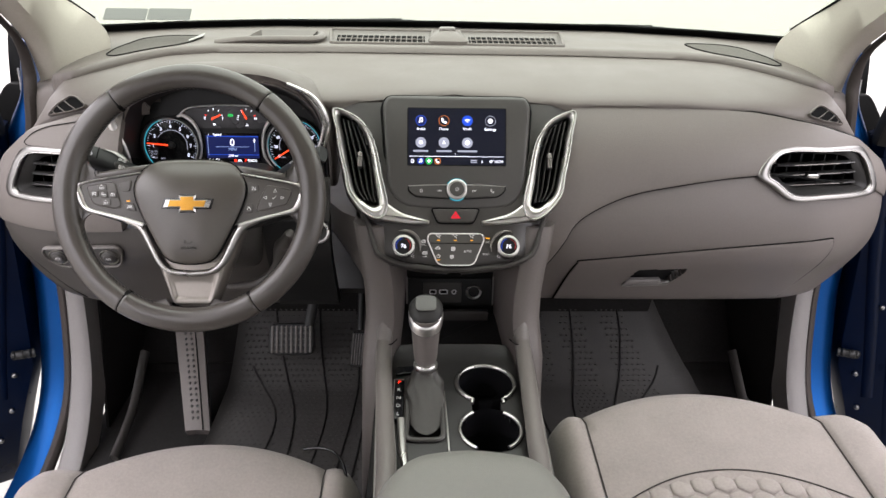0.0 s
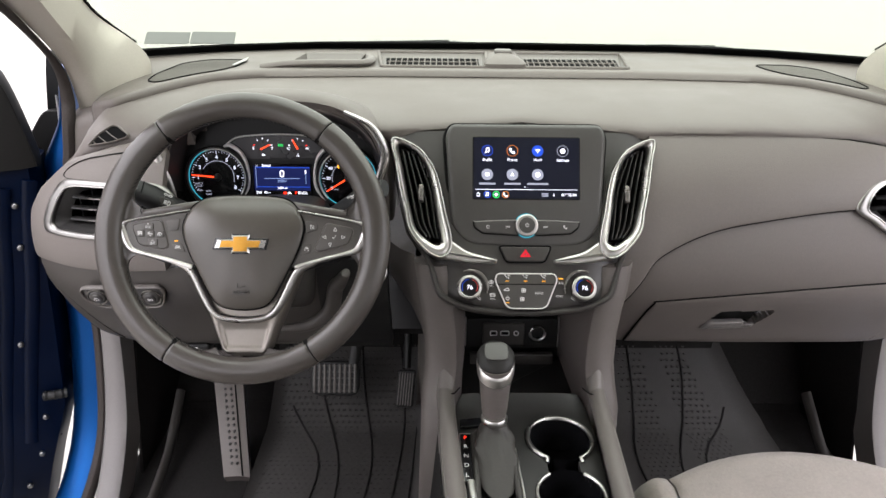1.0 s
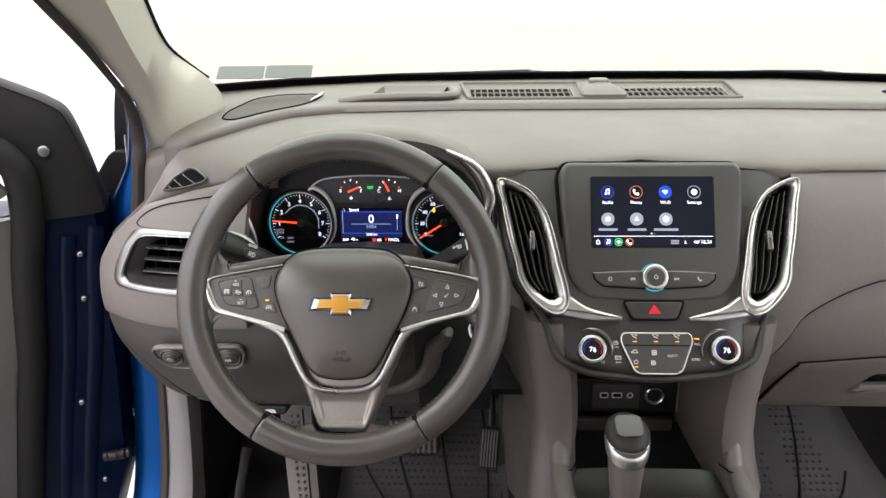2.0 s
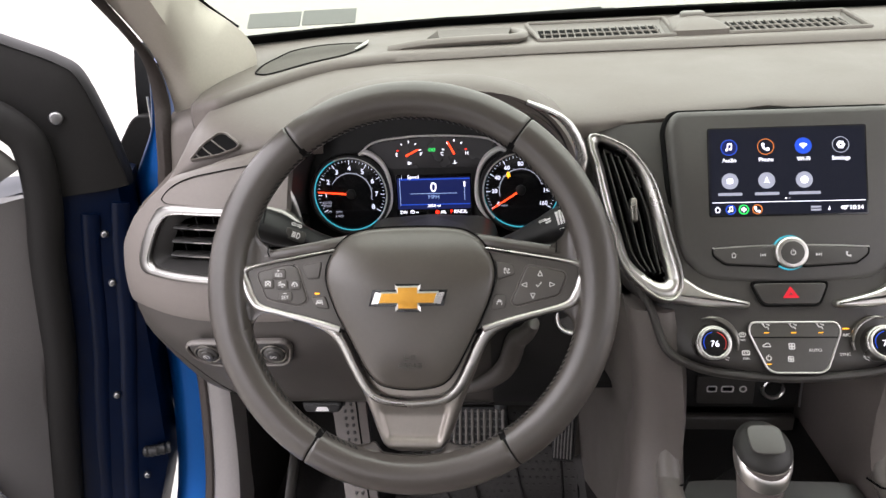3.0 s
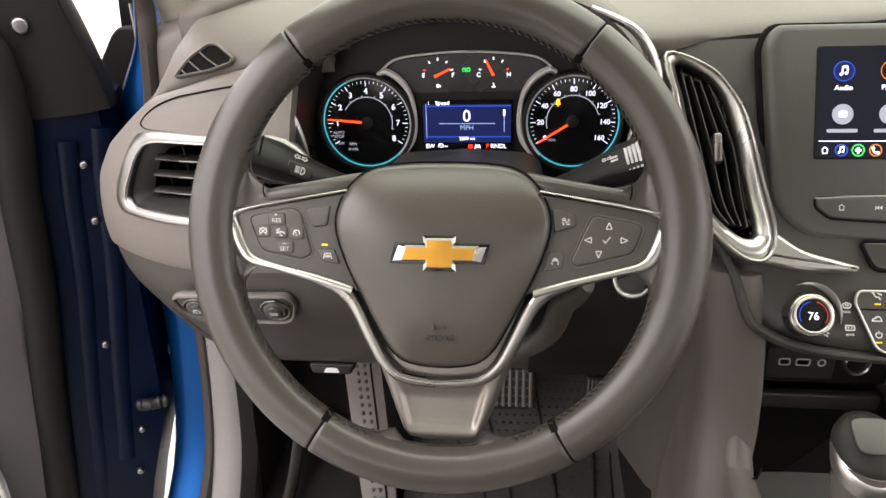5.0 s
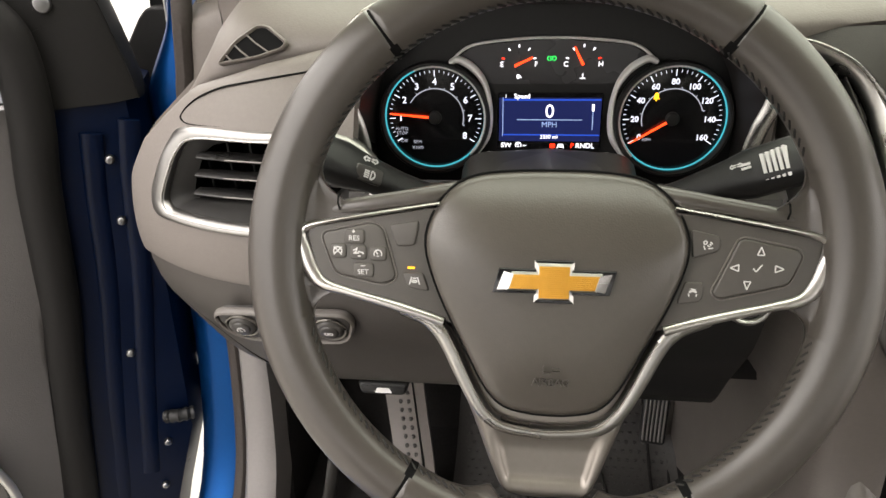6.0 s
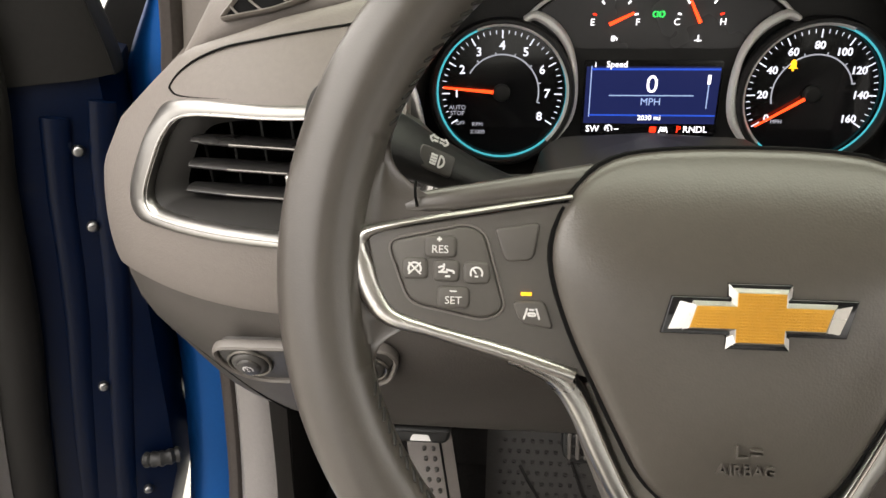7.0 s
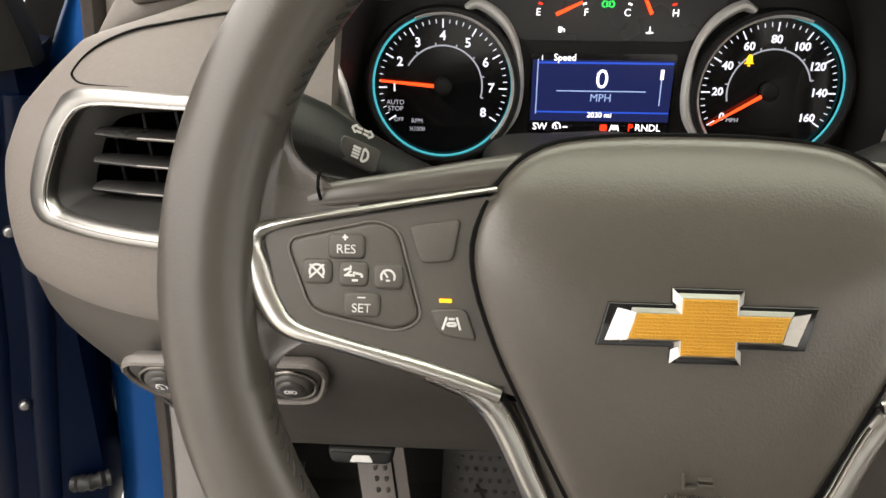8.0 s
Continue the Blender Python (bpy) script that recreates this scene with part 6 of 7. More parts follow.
# ---- centre console ----
con = thing("centre_console", (0, 0.9, 0.44), "grey plastic centre console with chrome-ringed cup holders", "console")
for s in (-1, 1):
    # legs that carry the stack: sections from top to bottom
    secs, sides = [], []
    for z, xin, yf, xo, yo in ((0.985, .112, 1.072, .205, 1.16), (0.95, .106, 1.058, .205, 1.16), (0.91, .100, 1.056, .19, 1.17), (0.87, .096, 1.052, .17, 1.18), (0.83, .095, 1.045, .15, 1.19), (0.80, .098, 1.035, .138, 1.19), (0.77, .10, 1.01, .132, 1.2), (0.60, .105, 1.0, .135, 1.3), (0.44, .11, 1.0, .14, 1.4)):
        secs.append([(s * x, y, z) for x, y in ((xin - .018, 1.22), (xin - .012, yf + .05), (xin + .002, yf + .004), (xin + .012, yf), (xin + .040, yf + .008), (xin + .049, yf + .022), (xin + .047, yf + .06), (xin + .03, 1.22))])
        sides.append([(s * x, y, z) for x, y in ((xin + .040, yf + .034), ((xin + .04) * .4 + xo * .6, yf * .4 + yo * .6 + .012), (xo + .02, yo + .05), (xo + .03, 1.42), (xin + .02, 1.42))])
    own = bmesh.new()
    rings_mesh(own, secs)
    part("leg", own, DASH_LOW, con, "grey flared leg below the stack", world=True, angle=50)
    own = bmesh.new()
    rings_mesh(own, sides)
    part("leg_side", own, LEG_SIDE, con, "dark brown side of the console leg", world=True, angle=50)
    rail = curve([(s * .114, 1.075, .865), (s * .1135, 1.056, .825), (s * .112, 1.038, .802), (s * .113, 1.02, .795), (s * .110, .95, .792), (s * .104, .85, .792), (s * .098, .76, .796), (s * .094, .60, .80)], 5)
    part("side_rail", sweep(rail, [.013 * min(1, .25 + i / 10) for i in range(len(rail))], [.012 * min(1, .3 + i / 10) for i in range(len(rail))], (0, 0, 1)), TRIM_GREY, con, world=True, angle=60)
    rows = [[(s * (x + .013), y, z) for y, x in ((1.04, .112), (.95, .110), (.85, .104), (.60, .094))] for z in (.795, .7, .44)]
    part("side_wall", sheet(rows, (-s * .01, 0, 0)), TRIM_GREY, con, world=True)
    part("leg_joint", sweep([(s * .092, 1.035, .803), (s * .100, 1.021, .803), (s * .112, 1.016, .803), (s * .118, 1.018, .803)], .001, .0012, n=6), GAP, con, world=True)
# top plate with the openings
CUP1, CUP2 = (.046, .952), (.044, .845)
SLOT = rect(-.048, .895, .046, .135, .01)


def top_hole_at(x, y):
    return math.hypot(x - CUP1[0], y - CUP1[1]) < .0455 or math.hypot(x - CUP2[0], y - CUP2[1]) < .0440 or (abs(x - .043) < .022 and .84 < y < .96) or inside(x, y, SLOT)


rows = []
for y in np.linspace(.62, 1.045, 130):
    h = float(np.interp(y, (.6, .85, .95, 1.0, 1.03, 1.045), (.088, .095, .100, .100, .097, .088)))
    rows.append([(x, y, .775 - .006 * (abs(x) / .1) ** 6 + (.012 * max(0, (y - 1.0) / .045) ** 2)) for x in np.linspace(-h, h, 91)])


def console_hole(i, j):
    c = np.mean([rows[i][j], rows[i][j + 1], rows[i + 1][j], rows[i + 1][j + 1]], axis=0)
    return top_hole_at(c[0], c[1])


part("top_plate", sheet(rows, (0, 0, -.012), console_hole), CONSOLE_TOP, con, "charcoal satin top plate", world=True, angle=60)
# cup holders
ringp = [(CUP1[0] + .0445 * math.cos(radians(a)), CUP1[1] + .0445 * math.sin(radians(a)) * 1.02, .777) for a in np.linspace(-60, 240, 50)]
ringp = [(CUP1[0] + .024, .905, .775)] + ringp + [(CUP1[0] - .024, .905, .775)]
part("cup_ring", sweep(ringp, .0032, .003, (0, 0, 1)), VENT_CHROME, con, "polished chrome cup ring", world=True)
for a in (np.linspace(58, -60, 24), np.linspace(122, 240, 24)):
    q = [(CUP2[0] + .043 * math.cos(radians(t)), CUP2[1] + .043 * math.sin(radians(t)), .777) for t in a]
    part("cup_ring", sweep(q, .0028, .0026, (0, 0, 1)), VENT_CHROME, con, "polished chrome cup ring", world=True)
for c in (CUP1, CUP2):
    own = bmesh.new()
    rings_mesh(own, [[(*p, z) for p in disc(c[0], c[1], r, 36)] for r, z in ((.0445, .777), (.0425, .76), (.039, .70))], False, True)
    part("cup_well", own, GLOSS, con, "dark cup holder well", world=True, angle=60)
part("cup_floor", prism(rect(.044, .90, .045, .12), .70, .704), BLACK, con, world=True)
# storage tray in front of the shifter, port panel, cubby
part("cubby_floor", box((0, 1.11, .757), (.19, .15, .012), .003), BLACK, con, world=True)
part("cubby_back", prism(rect(0, .80, .21, .16), 0, .02, 0, None, Matrix(((1, 0, 0, 0), (0, 0, -1, 1.215), (0, 1, 0, 0), (0, 0, 0, 1)))), BLACK, con, world=True)
part("cubby_roof", sheet([[(x, y, z) for x in (-.1, 0, .1)] for y, z in ((1.05, .93), (1.12, .90), (1.20, .862))], (0, 0, .008)), BLACK, con, world=True)
PORT = plane_frame((0, 1.178, .812), .12, 1.0)
port = thing("port_panel", PORT, "black panel with charging ports and a round power socket", "port panel")
part("plate", prism(rect(0, 0, .152, .052, .004), -.006, 0, .001), BLACK, port)
part("port_plate", prism(rect(-.014, .0, .070, .038, .003), -.001, .004, .001), PANEL, port)
for x, w in ((-.031, .011), (-.012, .014)):
    part("usb_port", prism(rect(x, .002, w - .004, .0045, .001), .003, .0046), GAP, port)
    part("port_frame", sweep([(*p, .0045) for p in rect(x, .002, w, .0075, .002)], .0009, .0008, (0, 0, 1), closed=True, n=6), WHITE_INK, port, "white port outline")
part("aux_port", sweep([(*p, .0045) for p in disc(.007, .002, .0038, 16)], .001, .0008, (0, 0, 1), closed=True, n=6), WHITE_INK, port)
sock = part("power_socket", sweep([(*p, .003) for p in disc(.043, .002, .0125, 28)], .0022, .004, (0, 0, 1), closed=True, n=8), CHROME, port, "chrome-ringed power socket")
part("socket_cap", prism(disc(.043, .002, .0115, 28), -.004, .003, .001), BLACK, sock)
for s in (-1, 1):
    part("edge_strip", sweep([(s * .078, -.024, .002), (s * .078, .03, .002)], .0014, .0014, (0, 0, 1), n=6), SILVER, port, "thin bright edge strip")
part("tray_lip", box((0, 1.165, .772), (.14, .012, .02), .003), PANEL, con, world=True)

# ---- gear shifter ----
sh = thing("gear_shifter", (-0.047, .92, .775), "grey leather gear knob with chrome band and gaiter", "gear shifter")
own = bmesh.new()
rings = []
for t, rx, ry in ((0, .0160, .0160), (.12, .0178, .0178), (.45, .0205, .021), (.72, .0235, .025), (.83, .0248, .0268)):
    rings.append([(-0.0465 + x, .960 + .016 * t + y, .810 + .092 * t) for x, y in [(rx * math.cos(g), ry * math.sin(g)) for g in np.linspace(0, 2 * math.pi, 28, endpoint=False)]])
rings_mesh(own, rings)
part("grip", own, DASH_LOW, sh, "grey leather grip", world=True, angle=60)
own = bmesh.new()
rings = []
for t, k in ((.70, .97), (.80, 1.02), (.88, 1.02), (.93, .93)):
    rings.append([(-0.0465 + .0257 * k * math.cos(g), .960 + .016 * t + .0278 * k * math.sin(g) , .810 + .092 * t + (.003 if math.sin(g) > 0 else .012 if t > .85 else .009) * math.sin(g) + (.006 * max(0, math.sin(g)) if t < .75 else 0)) for g in np.linspace(0, 2 * math.pi, 28, endpoint=False)])
rings_mesh(own, rings)
part("chrome_band", own, CHROME, sh, "slanted chrome band", world=True, angle=60)
own = dome(disc(0, 0, 1.0, 28), -.3, 0.0, .42, 6)
own.transform(Matrix.Translation((-0.0465, .9745, .8965)) @ pose(0, 0, 0, 20, 0, 0) @ Matrix.Diagonal((.0258, .0282, .026, 1)))
cap = part("knob_top", own, FUNNEL, sh, "smooth dark knob top", world=True, angle=70)
own = prism(rect(0, 0, .032, .030, .009), 0, .0014, .0012)
own.transform(Matrix.Translation((-0.0465, .9725, .9065)) @ pose(0, 0, 0, 21, 0, 0))
part("shift_sign", own, BEZEL, cap, world=True)
own = bmesh.new()
rings_mesh(own, [[(-0.0465 + r * math.cos(g), .9565 + r * math.sin(g), z) for g in np.linspace(0, 2 * math.pi, 24, endpoint=False)] for r, z in ((.0175, .803), (.0185, .806), (.0185, .810), (.0165, .813))])
part("neck_ring", own, CHROME, sh, "thin chrome neck ring", world=True)
own = bmesh.new()
rings = []
random.seed(4)
for i in range(15):
    t = i / 14
    ring = []
    for k in range(32):
        g = 2 * math.pi * k / 32
        fold = .0022 * math.sin(5 * g + 6 * t) * math.sin(math.pi * t) + .0018 * math.sin(9 * g - 11 * t) * math.sin(math.pi * t)
        rx = .014 + .013 * math.sin(math.pi * min(1, t * .75)) + (.004 if t > .8 else 0) + fold
        ry = .014 + .045 * t ** 1.5 + fold
        ring.append((-0.0465 + rx * math.cos(g), .955 - .058 * t ** 1.4 + ry * math.sin(g), .806 - .032 * t ** .8))
    rings.append(ring)
rings_mesh(own, rings)
part("gaiter", own, GAITER, sh, "creased leather gaiter", world=True, angle=70)
part("slot_frame", sweep([(*p, .777) for p in rect(-.048, .895, .052, .142, .012)], .004, .003, (0, 0, 1), closed=True), PANEL, con, world=True)
part("slot_floor", prism(rect(-.048, .895, .06, .15), .74, .765), BLACK, con, world=True)
part("bright_strip", sweep([(-.0825, .868, .778), (-.078, .80, .779), (-.074, .77, .779)], .0055, .0025, (0, 0, 1)), CHROME, con, "bright strip beside the gaiter", world=True)
part("bright_strip", sweep([(-.0185, .93, .777), (-.0165, .86, .778), (-.016, .80, .778)], .0015, .002, (0, 0, 1), n=6), CHROME, con, world=True)
own = prism(rect(-.0865, .912, .0145, .093, .003), .773, .7795, .001)
gs = part("gear_scale", own, GLOSS, con, "black gear position strip", world=True)
part("scale_edge", sweep([(-.094, .868, .7795), (-.094, .958, .7795), (-.079, .958, .7795)], .0008, .0008, n=6), SILVER, gs, world=True)
for k, ch in enumerate("PRNDL"):
    part("letter", lettering(ch, .0095, -.0865, .950 - .0185 * k, .7798), G_RED if ch == "P" else WHITE_INK, gs, world=True)
own = rounded([(-.016, -.009), (.016, -.009), (.018, .009), (-.014, .009)], .003)
part("console_key", prism(own, 0, .004, .0015, None, Matrix.Translation((-.078, .985, .775)) @ pose(0, 0, 0, 0, 0, 8)), GLOSS, con, "small glossy key", world=True)

# armrest
own = rounded([(-.108, .35), (.112, .35), (.112, .66), (.085, .705), (.0, .722), (-.075, .708), (-.104, .66)], [.01, .01, .06, .05, .05, .05, .06], 6)
arm = thing("armrest", (0, .5, .80), "padded grey vinyl armrest lid on the console", "armrest")
part("pad", dome(own, .80, .845, .03, 8, power=5, edge=.5), ARMREST, arm, world=True, angle=80)
part("bin", prism(shrink(own, .008), .50, .80), TRIM_GREY, arm, world=True)


# ---- seats ----
def seat(name, cx, yc, z1, label):
    """A seat cushion whose crown lies at yc, z1."""
    th = thing(name, (cx, yc - .3, .46), label, "seat", "front seats")
    HALF = .176

    def shape(x, t):
        """Upper surface: x across, t metres behind the front edge."""
        y = yc + .075 - t - 1.55 * x * x
        roll = .17 * max(0, 1 - t / .095) ** 2.4
        z = z1 - roll - .10 * max(0, t - .09) - .25 * x * x
        return (cx + x, y, z)
    ts = [0, .006, .015, .028, .045, .065, .09, .12, .16, .20, .26, .34, .42, .5]
    rows = [[shape(x, t) for x in np.linspace(-HALF, HALF, 23)] for t in ts]
    part("cushion", sheet(rows, (0, -.02, -.12)), FABRIC, th, "warm grey woven centre panel", world=True, angle=80)
    for s in (-1, 1):
        wide = .105 if s * cx > 0 else .062
        rows = []
        for t in ts:
            row = []
            for k in range(15):
                u = k / 14
                x = HALF + .002 + wide * math.sin(u * math.pi / 2)
                p = shape(s * HALF, t)
                bol = .010 * math.sin(math.pi * min(1, u * 1.5)) - .13 * (1 - math.cos(u * math.pi / 2)) ** (1.3 if wide < .1 else 1.8)
                row.append((cx + s * x, p[1] - .012 * u - .02 * u * u, p[2] + bol))
            rows.append(row)
        part("bolster", sheet(rows, (0, -.01, -.13)), FABRIC, th, "rounded side bolster", world=True, angle=80)
        seamp = [tuple(np.array(shape(s * (HALF + .001), t)) + np.array((0, -.001, .001))) for t in ts]
        part("seam", sweep(seamp, .0009, .0014, n=6), FABRIC_DARK, th, world=True)
        piping = [tuple(np.array(shape(s * HALF, t)) + np.array((s * (wide - .003), -.026, -.075))) for t in ts]
        part("piping", sweep(piping, .0016, .0016, n=6), FABRIC_LIGHT, th, "pale piping on the seat side", world=True)
        rows = [[tuple(np.array(shape(s * HALF, t)) + np.array((s * (wide - .0035), -.026, -.075 - d))) for t in ts] for d in (0, .08, .16)]
        part("side_panel", sheet(rows, (-s * .01, 0, 0)), FABRIC_DARK, th, "dark seat side panel", world=True)
    # quilted insert, arched at its front
    front = lambda x: .228 + .55 * x * x
    for r in range(9):
        for c in range(12):
            x = -.165 + .030 * c + (.015 if r % 2 else 0)
            t = front(0) + .022 + .026 * r
            if abs(x) > .158 or t < front(x) + .012:
                continue
            own = dome(disc(0, 0, .0168, 6, 30, 390), -.004, 0, .0024, 3)
            p = shape(x, t)
            own.transform(Matrix.Translation((p[0], p[1], p[2] + .0005)))
            part("quilt_patch", own, FABRIC_LIGHT, th, world=True, angle=80)
    line = [tuple(np.array(shape(x, front(x))) + np.array((0, 0, .001))) for x in np.linspace(-.17, .17, 25)]
    part("insert_seam", sweep(line, .0009, .0012, n=6), FABRIC_DARK, th, world=True)
    part("base", box((cx, yc - .28, .53), (.40, .48, .10), .03), FABRIC_DARK, th, world=True)
    part("rail", box((cx - .18, yc - .25, .468), (.04, .5, .05), .005), BLACK, th, world=True)
    part("rail", box((cx + .18, yc - .25, .468), (.04, .5, .05), .005), BLACK, th, world=True)
    return th


FABRIC_LIGHT = material("pale_quilted_fabric", (0.27, 0.242, 0.222), 0.9, grain=0.8, grain_size=1500, vary=0.12, spec=0.1)
seat("passenger_seat", 0.367, 0.946, 0.762, "warm grey cloth passenger seat with quilted insert")
ds = seat("driver_seat", -0.372, 0.916, 0.692, "warm grey cloth driver seat cushion")
part("side_cover", sweep(curve([(-.228, .893, .700), (-.205, .890, .705), (-.182, .882, .704), (-.166, .868, .686), (-.158, .83, .645), (-.156, .75, .60)], 5), .0022, .0022, (0, 0, 1)), GLOSS, ds, "glossy black side cover edge", world=True)

# ---- pedals ----
br = thing("brake_pedal", (-0.338, 1.39, .578), "wide black ribbed rubber brake pedal", "pedal", "pedals")
BP = Matrix.Translation((-0.338, 1.385, .577)) @ pose(0, 0, 0, 62, 0, 0)
part("pad", prism(rect(0, 0, .102, .072, .02), -.012, 0, .004, None, BP), BLACK, br, world=True)
for k in range(9):
    part("rib", prism(rect(-.042 + .0105 * k, 0, .0052, .060, .002), -.002, .004, .0015, None, BP), TRIM_GREY, br, world=True)
for k in range(5):
    part("rib", prism(rect(0, -.026 + .013 * k, .092, .003), -.002, .002, 0, None, BP), RUBBER, br, world=True)
part("arm", sweep([(-0.30, 1.40, .60), (-0.285, 1.45, .68), (-0.28, 1.47, .80)], .006, .012, (1, 0, 0)), BLACK, br, world=True)
ac = thing("accelerator_pedal", (-0.192, 1.41, .54), "narrow black accelerator pedal with bright ribs", "pedal", "pedals")
AP = Matrix.Translation((-0.192, 1.40, .540)) @ pose(0, 0, 0, 62, 0, -4)
part("pad", prism(rounded([(-.019, -.04), (.017, -.04), (.022, .04), (-.016, .04)], .006), -.01, 0, .003, None, AP), BLACK, ac, world=True)
for k in range(6):
    part("rib", prism(rect(-.0135 + .0056 * k, 0, .0026, .070, .001), -.001, .003, .001, None, AP @ pose(0, 0, 0, 0, 0, -3)), SILL, ac, world=True)
part("arm", sweep([(-0.188, 1.42, .58), (-0.185, 1.47, .68), (-0.185, 1.49, .80)], .008, .008), BLACK, ac, world=True)
dp = thing("footrest", (-0.565, 1.30, .45), "dark moulded footrest with studded grip", "footrest")
def rest(u, t):
    return (-0.538 + .051 * u - (.054 - .009 * u) * t, 1.222 + .167 * t, .458 + .124 * t + .003 * math.sin(math.pi * u))


rows = [[rest(u, t) for u in np.linspace(0, 1, 8)] for t in np.linspace(0, 1.25, 10)]
part("plate", sheet(rows, (0, .01, -.02)), DASH_LOW, dp, world=True, angle=60)
part("groove", sweep([tuple(np.array(rest(.72, t)) + np.array((0, 0, .001))) for t in np.linspace(0, 1.2, 8)], .0014, .0014, n=6), GAP, dp, world=True)
for r in range(18):
    for c in range(2):
        x, y, z = rest(.36 + .2 * c, .12 + .06 * r)
        part("stud", prism(disc(x, y, .0028, 8), z - .004, z + .0025, .001), RUBBER, dp, world=True)

# ---- floor mats ----
def mat_z(y):
    return .4415 + (0 if y < 1.36 else .6 * (y - 1.36) ** 1.35 * 1.9)


def mat(cx, w0, w1, label, s):
    th = thing("floor_mat", (cx, 1.2, .44), label, "floor mat", "floor mats")
    ys = np.linspace(.72, 1.60, 34)
    rows = []
    for y in ys:
        l, r = w0(y), w1(y)
        rows.append([(l + (r - l) * u, y, mat_z(y) + .012 + (.012 if u in (0, 1) else 0)) for u in np.linspace(0, 1, 22)])
    part("sheet", sheet(rows, (0, 0, -.010)), RUBBER, th, world=True, angle=60)
    for pts in ([(.22, 1.0), (.13, 1.28), (.12, 1.45), (.18, 1.58)], [(.40, 1.0), (.30, 1.26), (.40, 1.47), (.44, 1.58)], [(.52, 1.0), (.50, 1.26), (.72, 1.50), (.74, 1.58)], [(.10, 1.05), (.06, 1.2), (.03, 1.40)], [(.72, 1.0), (.62, 1.26), (.86, 1.42)]):
        q = []
        for u, y in curve(pts, 6):
            l, r = w0(y), w1(y)
            u = u if s > 0 else 1 - u
            q.append((l + (r - l) * u, y, mat_z(y) + .0125))
        part("ridge", sweep(q, .0022, .003, n=6), CARPET, th, world=True)
    dots = bmesh.new()
    for y in np.arange(.95, 1.55, .0125):
        l, r = w0(y), w1(y)
        for k in range(int((r - l) / .0125)):
            u = (k + .5) / int((r - l) / .0125)
            if (.33 < u < .5 or .6 < u < .78 or (1.38 < y and .1 < u < .25)) if s > 0 else True:
                x = l + (r - l) * u + (.006 if int(y * 80) % 2 else 0)
                prism(disc(x, y, .0032, 5), mat_z(y) + .008, mat_z(y) + .0134, 0, dots)
    ob = part("studs", dots, RUBBER, th, "fine raised studs", world=True)
    tagged(ob, kind="stuff")


mat(-.33, lambda y: -.485, lambda y: -.155, "black ridged rubber driver floor mat", -1)
mat(.38, lambda y: .158, lambda y: .585 - .35 * max(0, y - 1.38), "black ridged rubber passenger floor mat", 1)
# tunnel sides
for s in (-1, 1):
    rows = [[(s * (.13 + .02 * k), y, z) for y in np.linspace(.6, 1.64, 10)] for k, z in ((-.4, .765), (.1, .65), (.6, .55), (1.4, .44))]
    solo("tunnel_side_driver" if s < 0 else "tunnel_side_passenger", sheet([r if i else r for i, r in enumerate(rows)], (-s * .006, 0, 0)), CARPET, "black carpeted tunnel side", "wall", "structure")


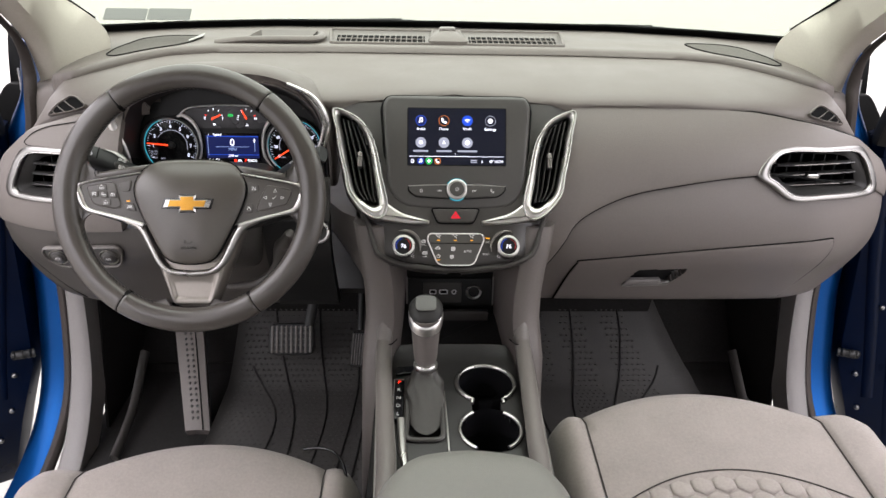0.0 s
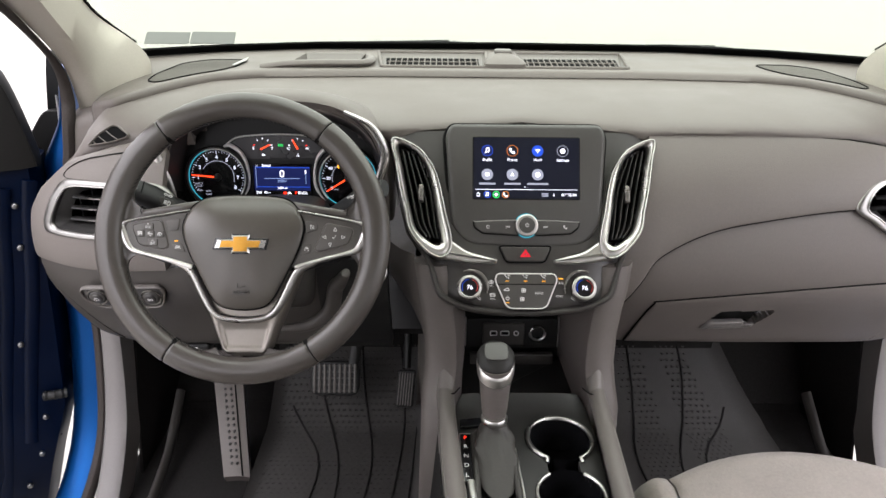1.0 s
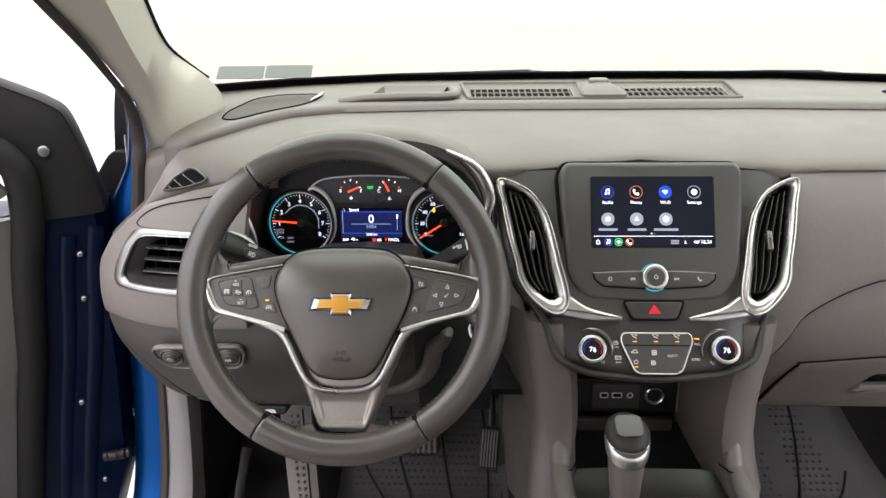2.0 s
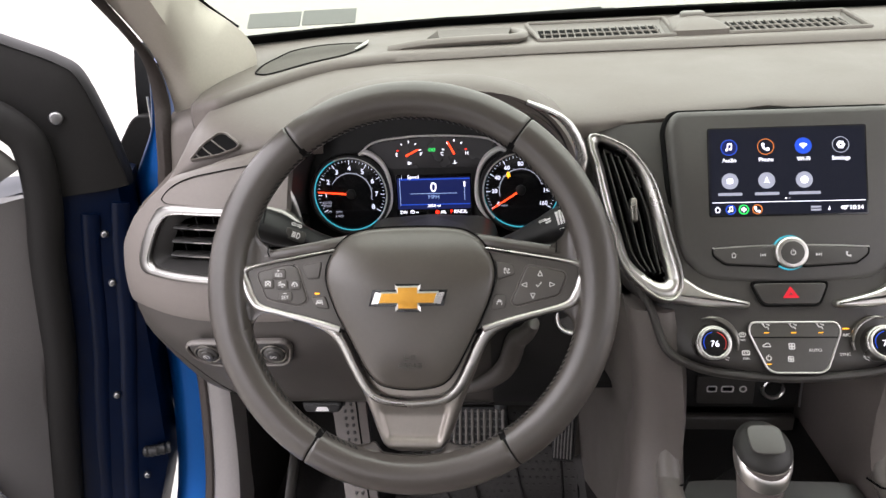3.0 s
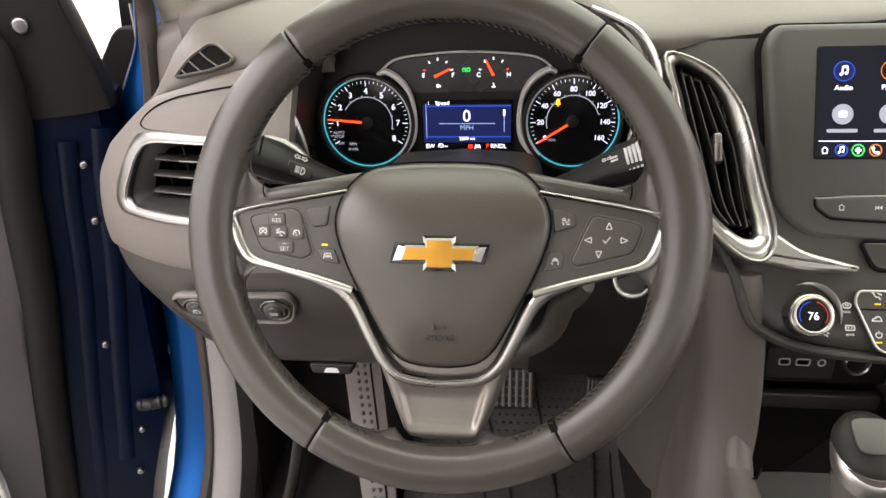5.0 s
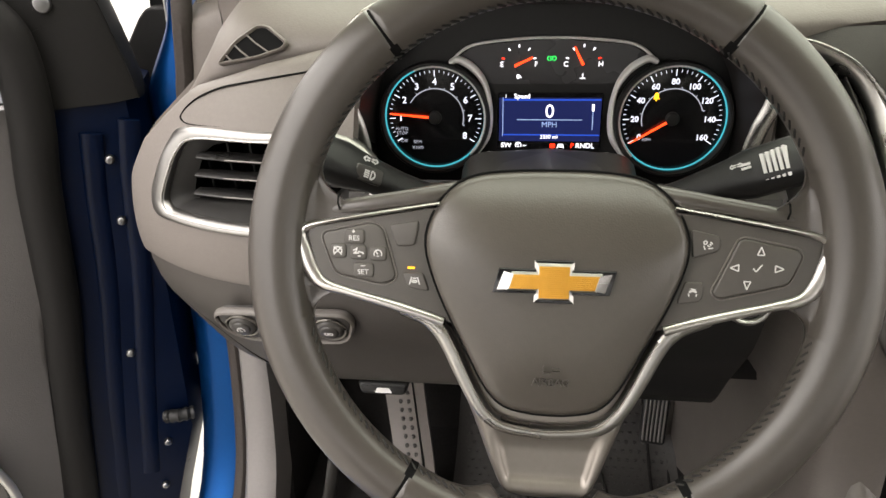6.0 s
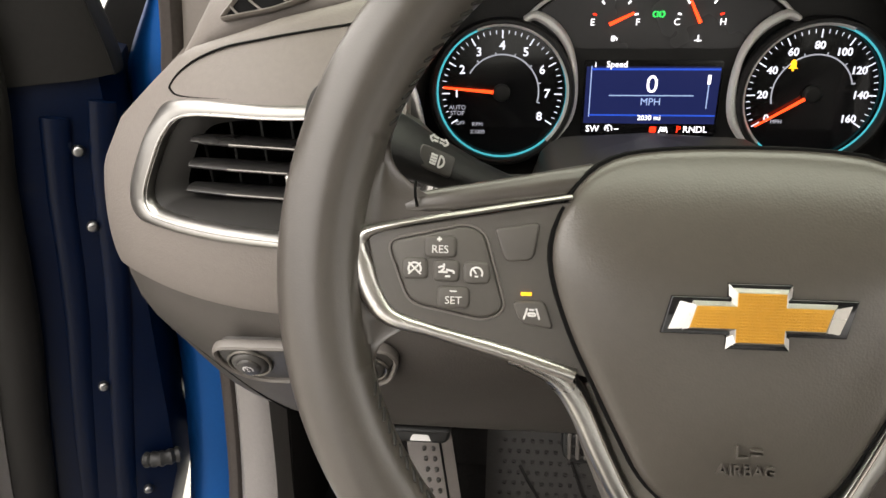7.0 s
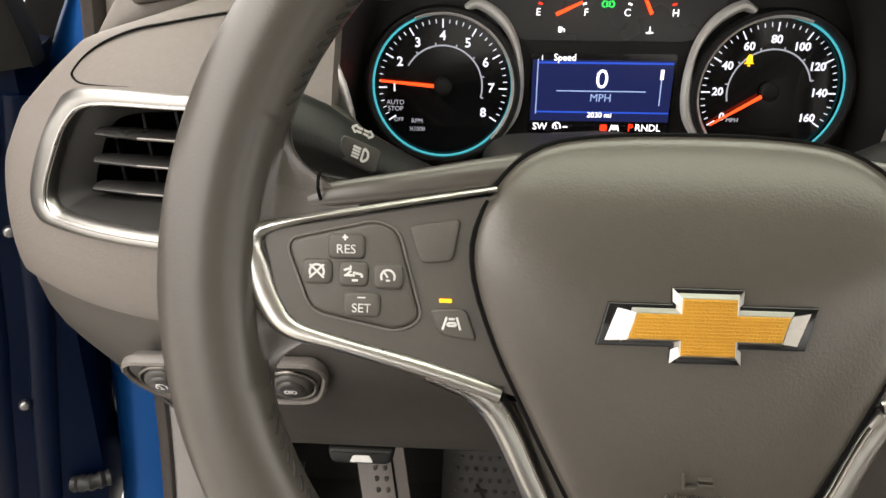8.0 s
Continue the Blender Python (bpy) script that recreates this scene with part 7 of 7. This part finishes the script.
# ---- doors ----
def door(name, s, label):
    """An open front door: s is -1 for the driver's side. u runs along the door from the hinge, w towards its inner side."""
    ang = radians(66)
    o = np.array((s * 0.915, 1.40, 0.0))
    a = np.array((s * math.sin(ang), -math.cos(ang), 0))
    n = np.array((-s * math.cos(ang), -math.sin(ang), 0))
    th = thing(name, tuple(o + np.array((0, 0, .30))), label, "car door", "front doors")
    P = lambda u, w, z: tuple(o + a * u + n * w + np.array((0, 0, z)))
    facing = lambda u, w, z: Matrix(((a[0], 0, n[0], P(u, w, z)[0]), (a[1], 0, n[1], P(u, w, z)[1]), (0, 1, 0, z), (0, 0, 0, 1)))
    secs = []
    for z, u0, w0, thk in ((.275, .075, .03, .09), (.32, .055, .01, .105), (.44, .018, .0, .11), (.57, -.028, .0, .11), (.80, -.048, .0, .11), (.98, -.058, .0, .11), (1.06, -.062, .01, .10)):
        secs.append([P(u, w, z) for u, w in ((u0 + .01, w0), (u0 - .004, w0 + .02), (u0, thk - .025), (u0 + .018, thk), (.17, thk + .008), (1.05, thk + .008), (1.05, w0), (.3, w0 - .02))])
    own = bmesh.new()
    rings_mesh(own, secs)
    part("shell", own, PAINT_SHADED, th, "blue door shell with shade put into its paint", world=True, angle=50)
    # slanted weather seal and everything that follows its line
    SEAL_LINE = curve([(.215, .29), (.175, .42), (.142, .58), (.115, .71), (.089, .827), (.066, .968), (.049, 1.047), (.043, 1.115), (.053, 1.15), (.10, 1.19), (.25, 1.28), (.5, 1.41), (.8, 1.5)], 5)
    U = lambda z: float(np.interp(z, [q[1] for q in SEAL_LINE], [q[0] for q in SEAL_LINE]))
    part("seal_band", sweep([P(u, .122, z) for u, z in SEAL_LINE], .023, .020, tuple(n), n=12), SEAL, th, "wide black door seal", world=True, angle=60)
    for k, (d, z0, z1) in enumerate(((-.055, .36, 1.02), (-.095, .50, 1.03))):
        part("pressed_rib", sweep([P(U(z) + d, .112, z) for z in np.linspace(z0, z1, 10)], .012, .0035, tuple(n)), PAINT_SHADED, th, world=True)
    rows = []
    for z in np.linspace(.32, 1.06, 20):
        t = (z - .32) / .74
        rows.append([P(U(z) + .018 + .85 * q, .118 + .040 * math.sin(math.pi * min(1, q * 7) / 2) + .018 * math.sin(math.pi * t) + .02 * math.exp(-((t - .62) / .05) ** 2) * min(1, q * 4), z) for q in np.linspace(0, 1, 24) ** 1.6])
    tp = part("trim_panel", sheet(rows, tuple(-n * .03)), DOORTRIM, th, "grey moulded inner trim panel", world=True, angle=60)
    sp = curve([P(.250, .180, .36), P(.228, .182, .45), P(.205, .184, .55), P(.205, .184, .62), P(.235, .186, .68), P(.33, .19, .715), P(.6, .19, .72)], 6)
    part("speaker_surround", sweep(sp, .006, .005, tuple(n)), SILVER, tp, "bright curved edge of the speaker grille", world=True)
    rows = [[P(max(.213, .25 - .4 * (z - .36)) + .5 * q, .178, z) for q in np.linspace(0, 1, 6)] for z in np.linspace(.36, .70, 7)]
    part("speaker_grille", sheet(rows, tuple(-n * .004)), PANEL, tp, "dark speaker grille", world=True)
    # window frame
    EDGE = curve([(-.058, 1.05), (-.056, 1.075), (-.045, 1.145), (-.030, 1.205), (-.010, 1.226), (.025, 1.246), (.12, 1.295), (.3, 1.385), (.55, 1.47), (.85, 1.54)], 5)
    inner = [(U(z) if z < 1.15 else u + .085, z - (.0 if z < 1.12 else min(.085, (z - 1.12) * .9))) for u, z in EDGE]
    rows = [[P(u, w, z) for u, z in EDGE] for w in (.05, .10)] + [[P(u * (1 - q) + v * q, .11, z * (1 - q) + zz * q) for (u, z), (v, zz) in zip(EDGE, inner)] for q in (.25, .6, 1.0)]
    wf = part("window_frame", sheet(rows, tuple(-n * .012)), SEAL, th, "black door window frame", world=True, angle=60)
    part("outer_edge", sweep([P(u, .075, z) for u, z in EDGE], .006, .028, tuple(n), n=8), SEAL, wf, "black rubber lip", world=True)
    part("frame_lining", sweep([P(u + .05, .13, z - .05) for u, z in SEAL_LINE[38:]], .04, .02, tuple(n), n=10), PANEL, wf, world=True, angle=60)
    part("sail_bolt", prism(disc(0, 0, .009, 20), 0, .006, .003, None, facing(.006, .112, 1.158)), STEEL, wf, "round steel bolt cap", world=True)
    for u, z in ((-.012, .988), (-.004, .911), (.027, .553), (.05, .47), (.035, .72), (.085, .40)):
        part("bolt", prism(disc(0, 0, .0055, 10), 0, .007, .003, None, facing(u, .112, z)), STEEL, th, world=True)
    for z in (.60, .90):
        part("hinge", sweep([P(-.01, .06, z), P(-.05, .05, z), P(-.09, .02, z)], .012, .025, (0, 0, 1), n=10), PAINT_SHADED, th, "door hinge in the shaded blue", world=True)
    part("cable_boot", sweep(curve([P(.02, .114, .60), P(.0, .122, .603), P(-.02, .118, .60)], 5), [.008 + .002 * (i % 2) for i in range(11)], [.008 + .002 * (i % 2) for i in range(11)], (0, 0, 1), n=12), BLACK, th, "ribbed black cable boot", world=True)
    return th


door("driver_door", -1, "open blue driver door with grey trim and black seal")
door("passenger_door", 1, "open blue passenger door with grey trim and black seal")

# black end cap of the wing beside each pillar; silver line paints the edge's reflection
for s in (-1, 1):
    cap = thing("wing_cap", (s * .85, 1.45, 1.0), "black plastic cap at the wing's rear corner", "trim piece", "wing caps")
    own = bmesh.new()
    rings = []
    for z, x, w, d in ((1.03, .885, .030, .05), (1.07, .868, .030, .05), (1.105, .848, .018, .045), (1.108, .836, .012, .04), (1.17, .826, .012, .035), (1.20, .822, .009, .03), (1.23, .818, .004, .02)):
        rings.append([(s * (x - w), 1.44, z), (s * (x + w * .6), 1.435, z), (s * (x + w), 1.45, z), (s * (x + w), 1.45 + d, z), (s * (x - w), 1.45 + d, z)])
    rings_mesh(own, rings)
    part("cap", own, BLACK, cap, world=True, angle=40)
    part("edge_glint", sweep(curve([(s * .80, 1.40, 1.16), (s * .806, 1.40, 1.10), (s * .822, 1.40, 1.04), (s * .845, 1.40, .98)], 5), .0016, .0016), SILVER, cap, "thin silver line drawn for the edge's reflection", world=True)

# carpet edge strips in the footwells
for s in (-1, 1):
    st = solo("carpet_edge", sweep(curve([(s * .664, 1.385, .545), (s * .663, 1.35, .522), (s * .66, 1.27, .475), (s * .655, 1.15, .452)], 5), .011, .006, (-s, -.6, .5)), PANEL, "dark edge strip of the footwell carpet", "trim strip", group="carpet edges")

# inspection stickers at the foot of the glass
for k in range(2):
    c = np.array((-.627 + .084 * k, 1.50, 1.247 + .001 * k))
    d = thing("sticker", tuple(c), "grey paper sticker on the windscreen", "sticker", "stickers")
    M = Matrix(((1, 0, 0, c[0]), (0, .80, -.6, c[1]), (0, .6, .80, c[2]), (0, 0, 0, 1)))
    part("paper", prism(rect(0, 0, .081, .030, .002), -.0005, .0005, 0, None, M), STICKER, d, world=True)
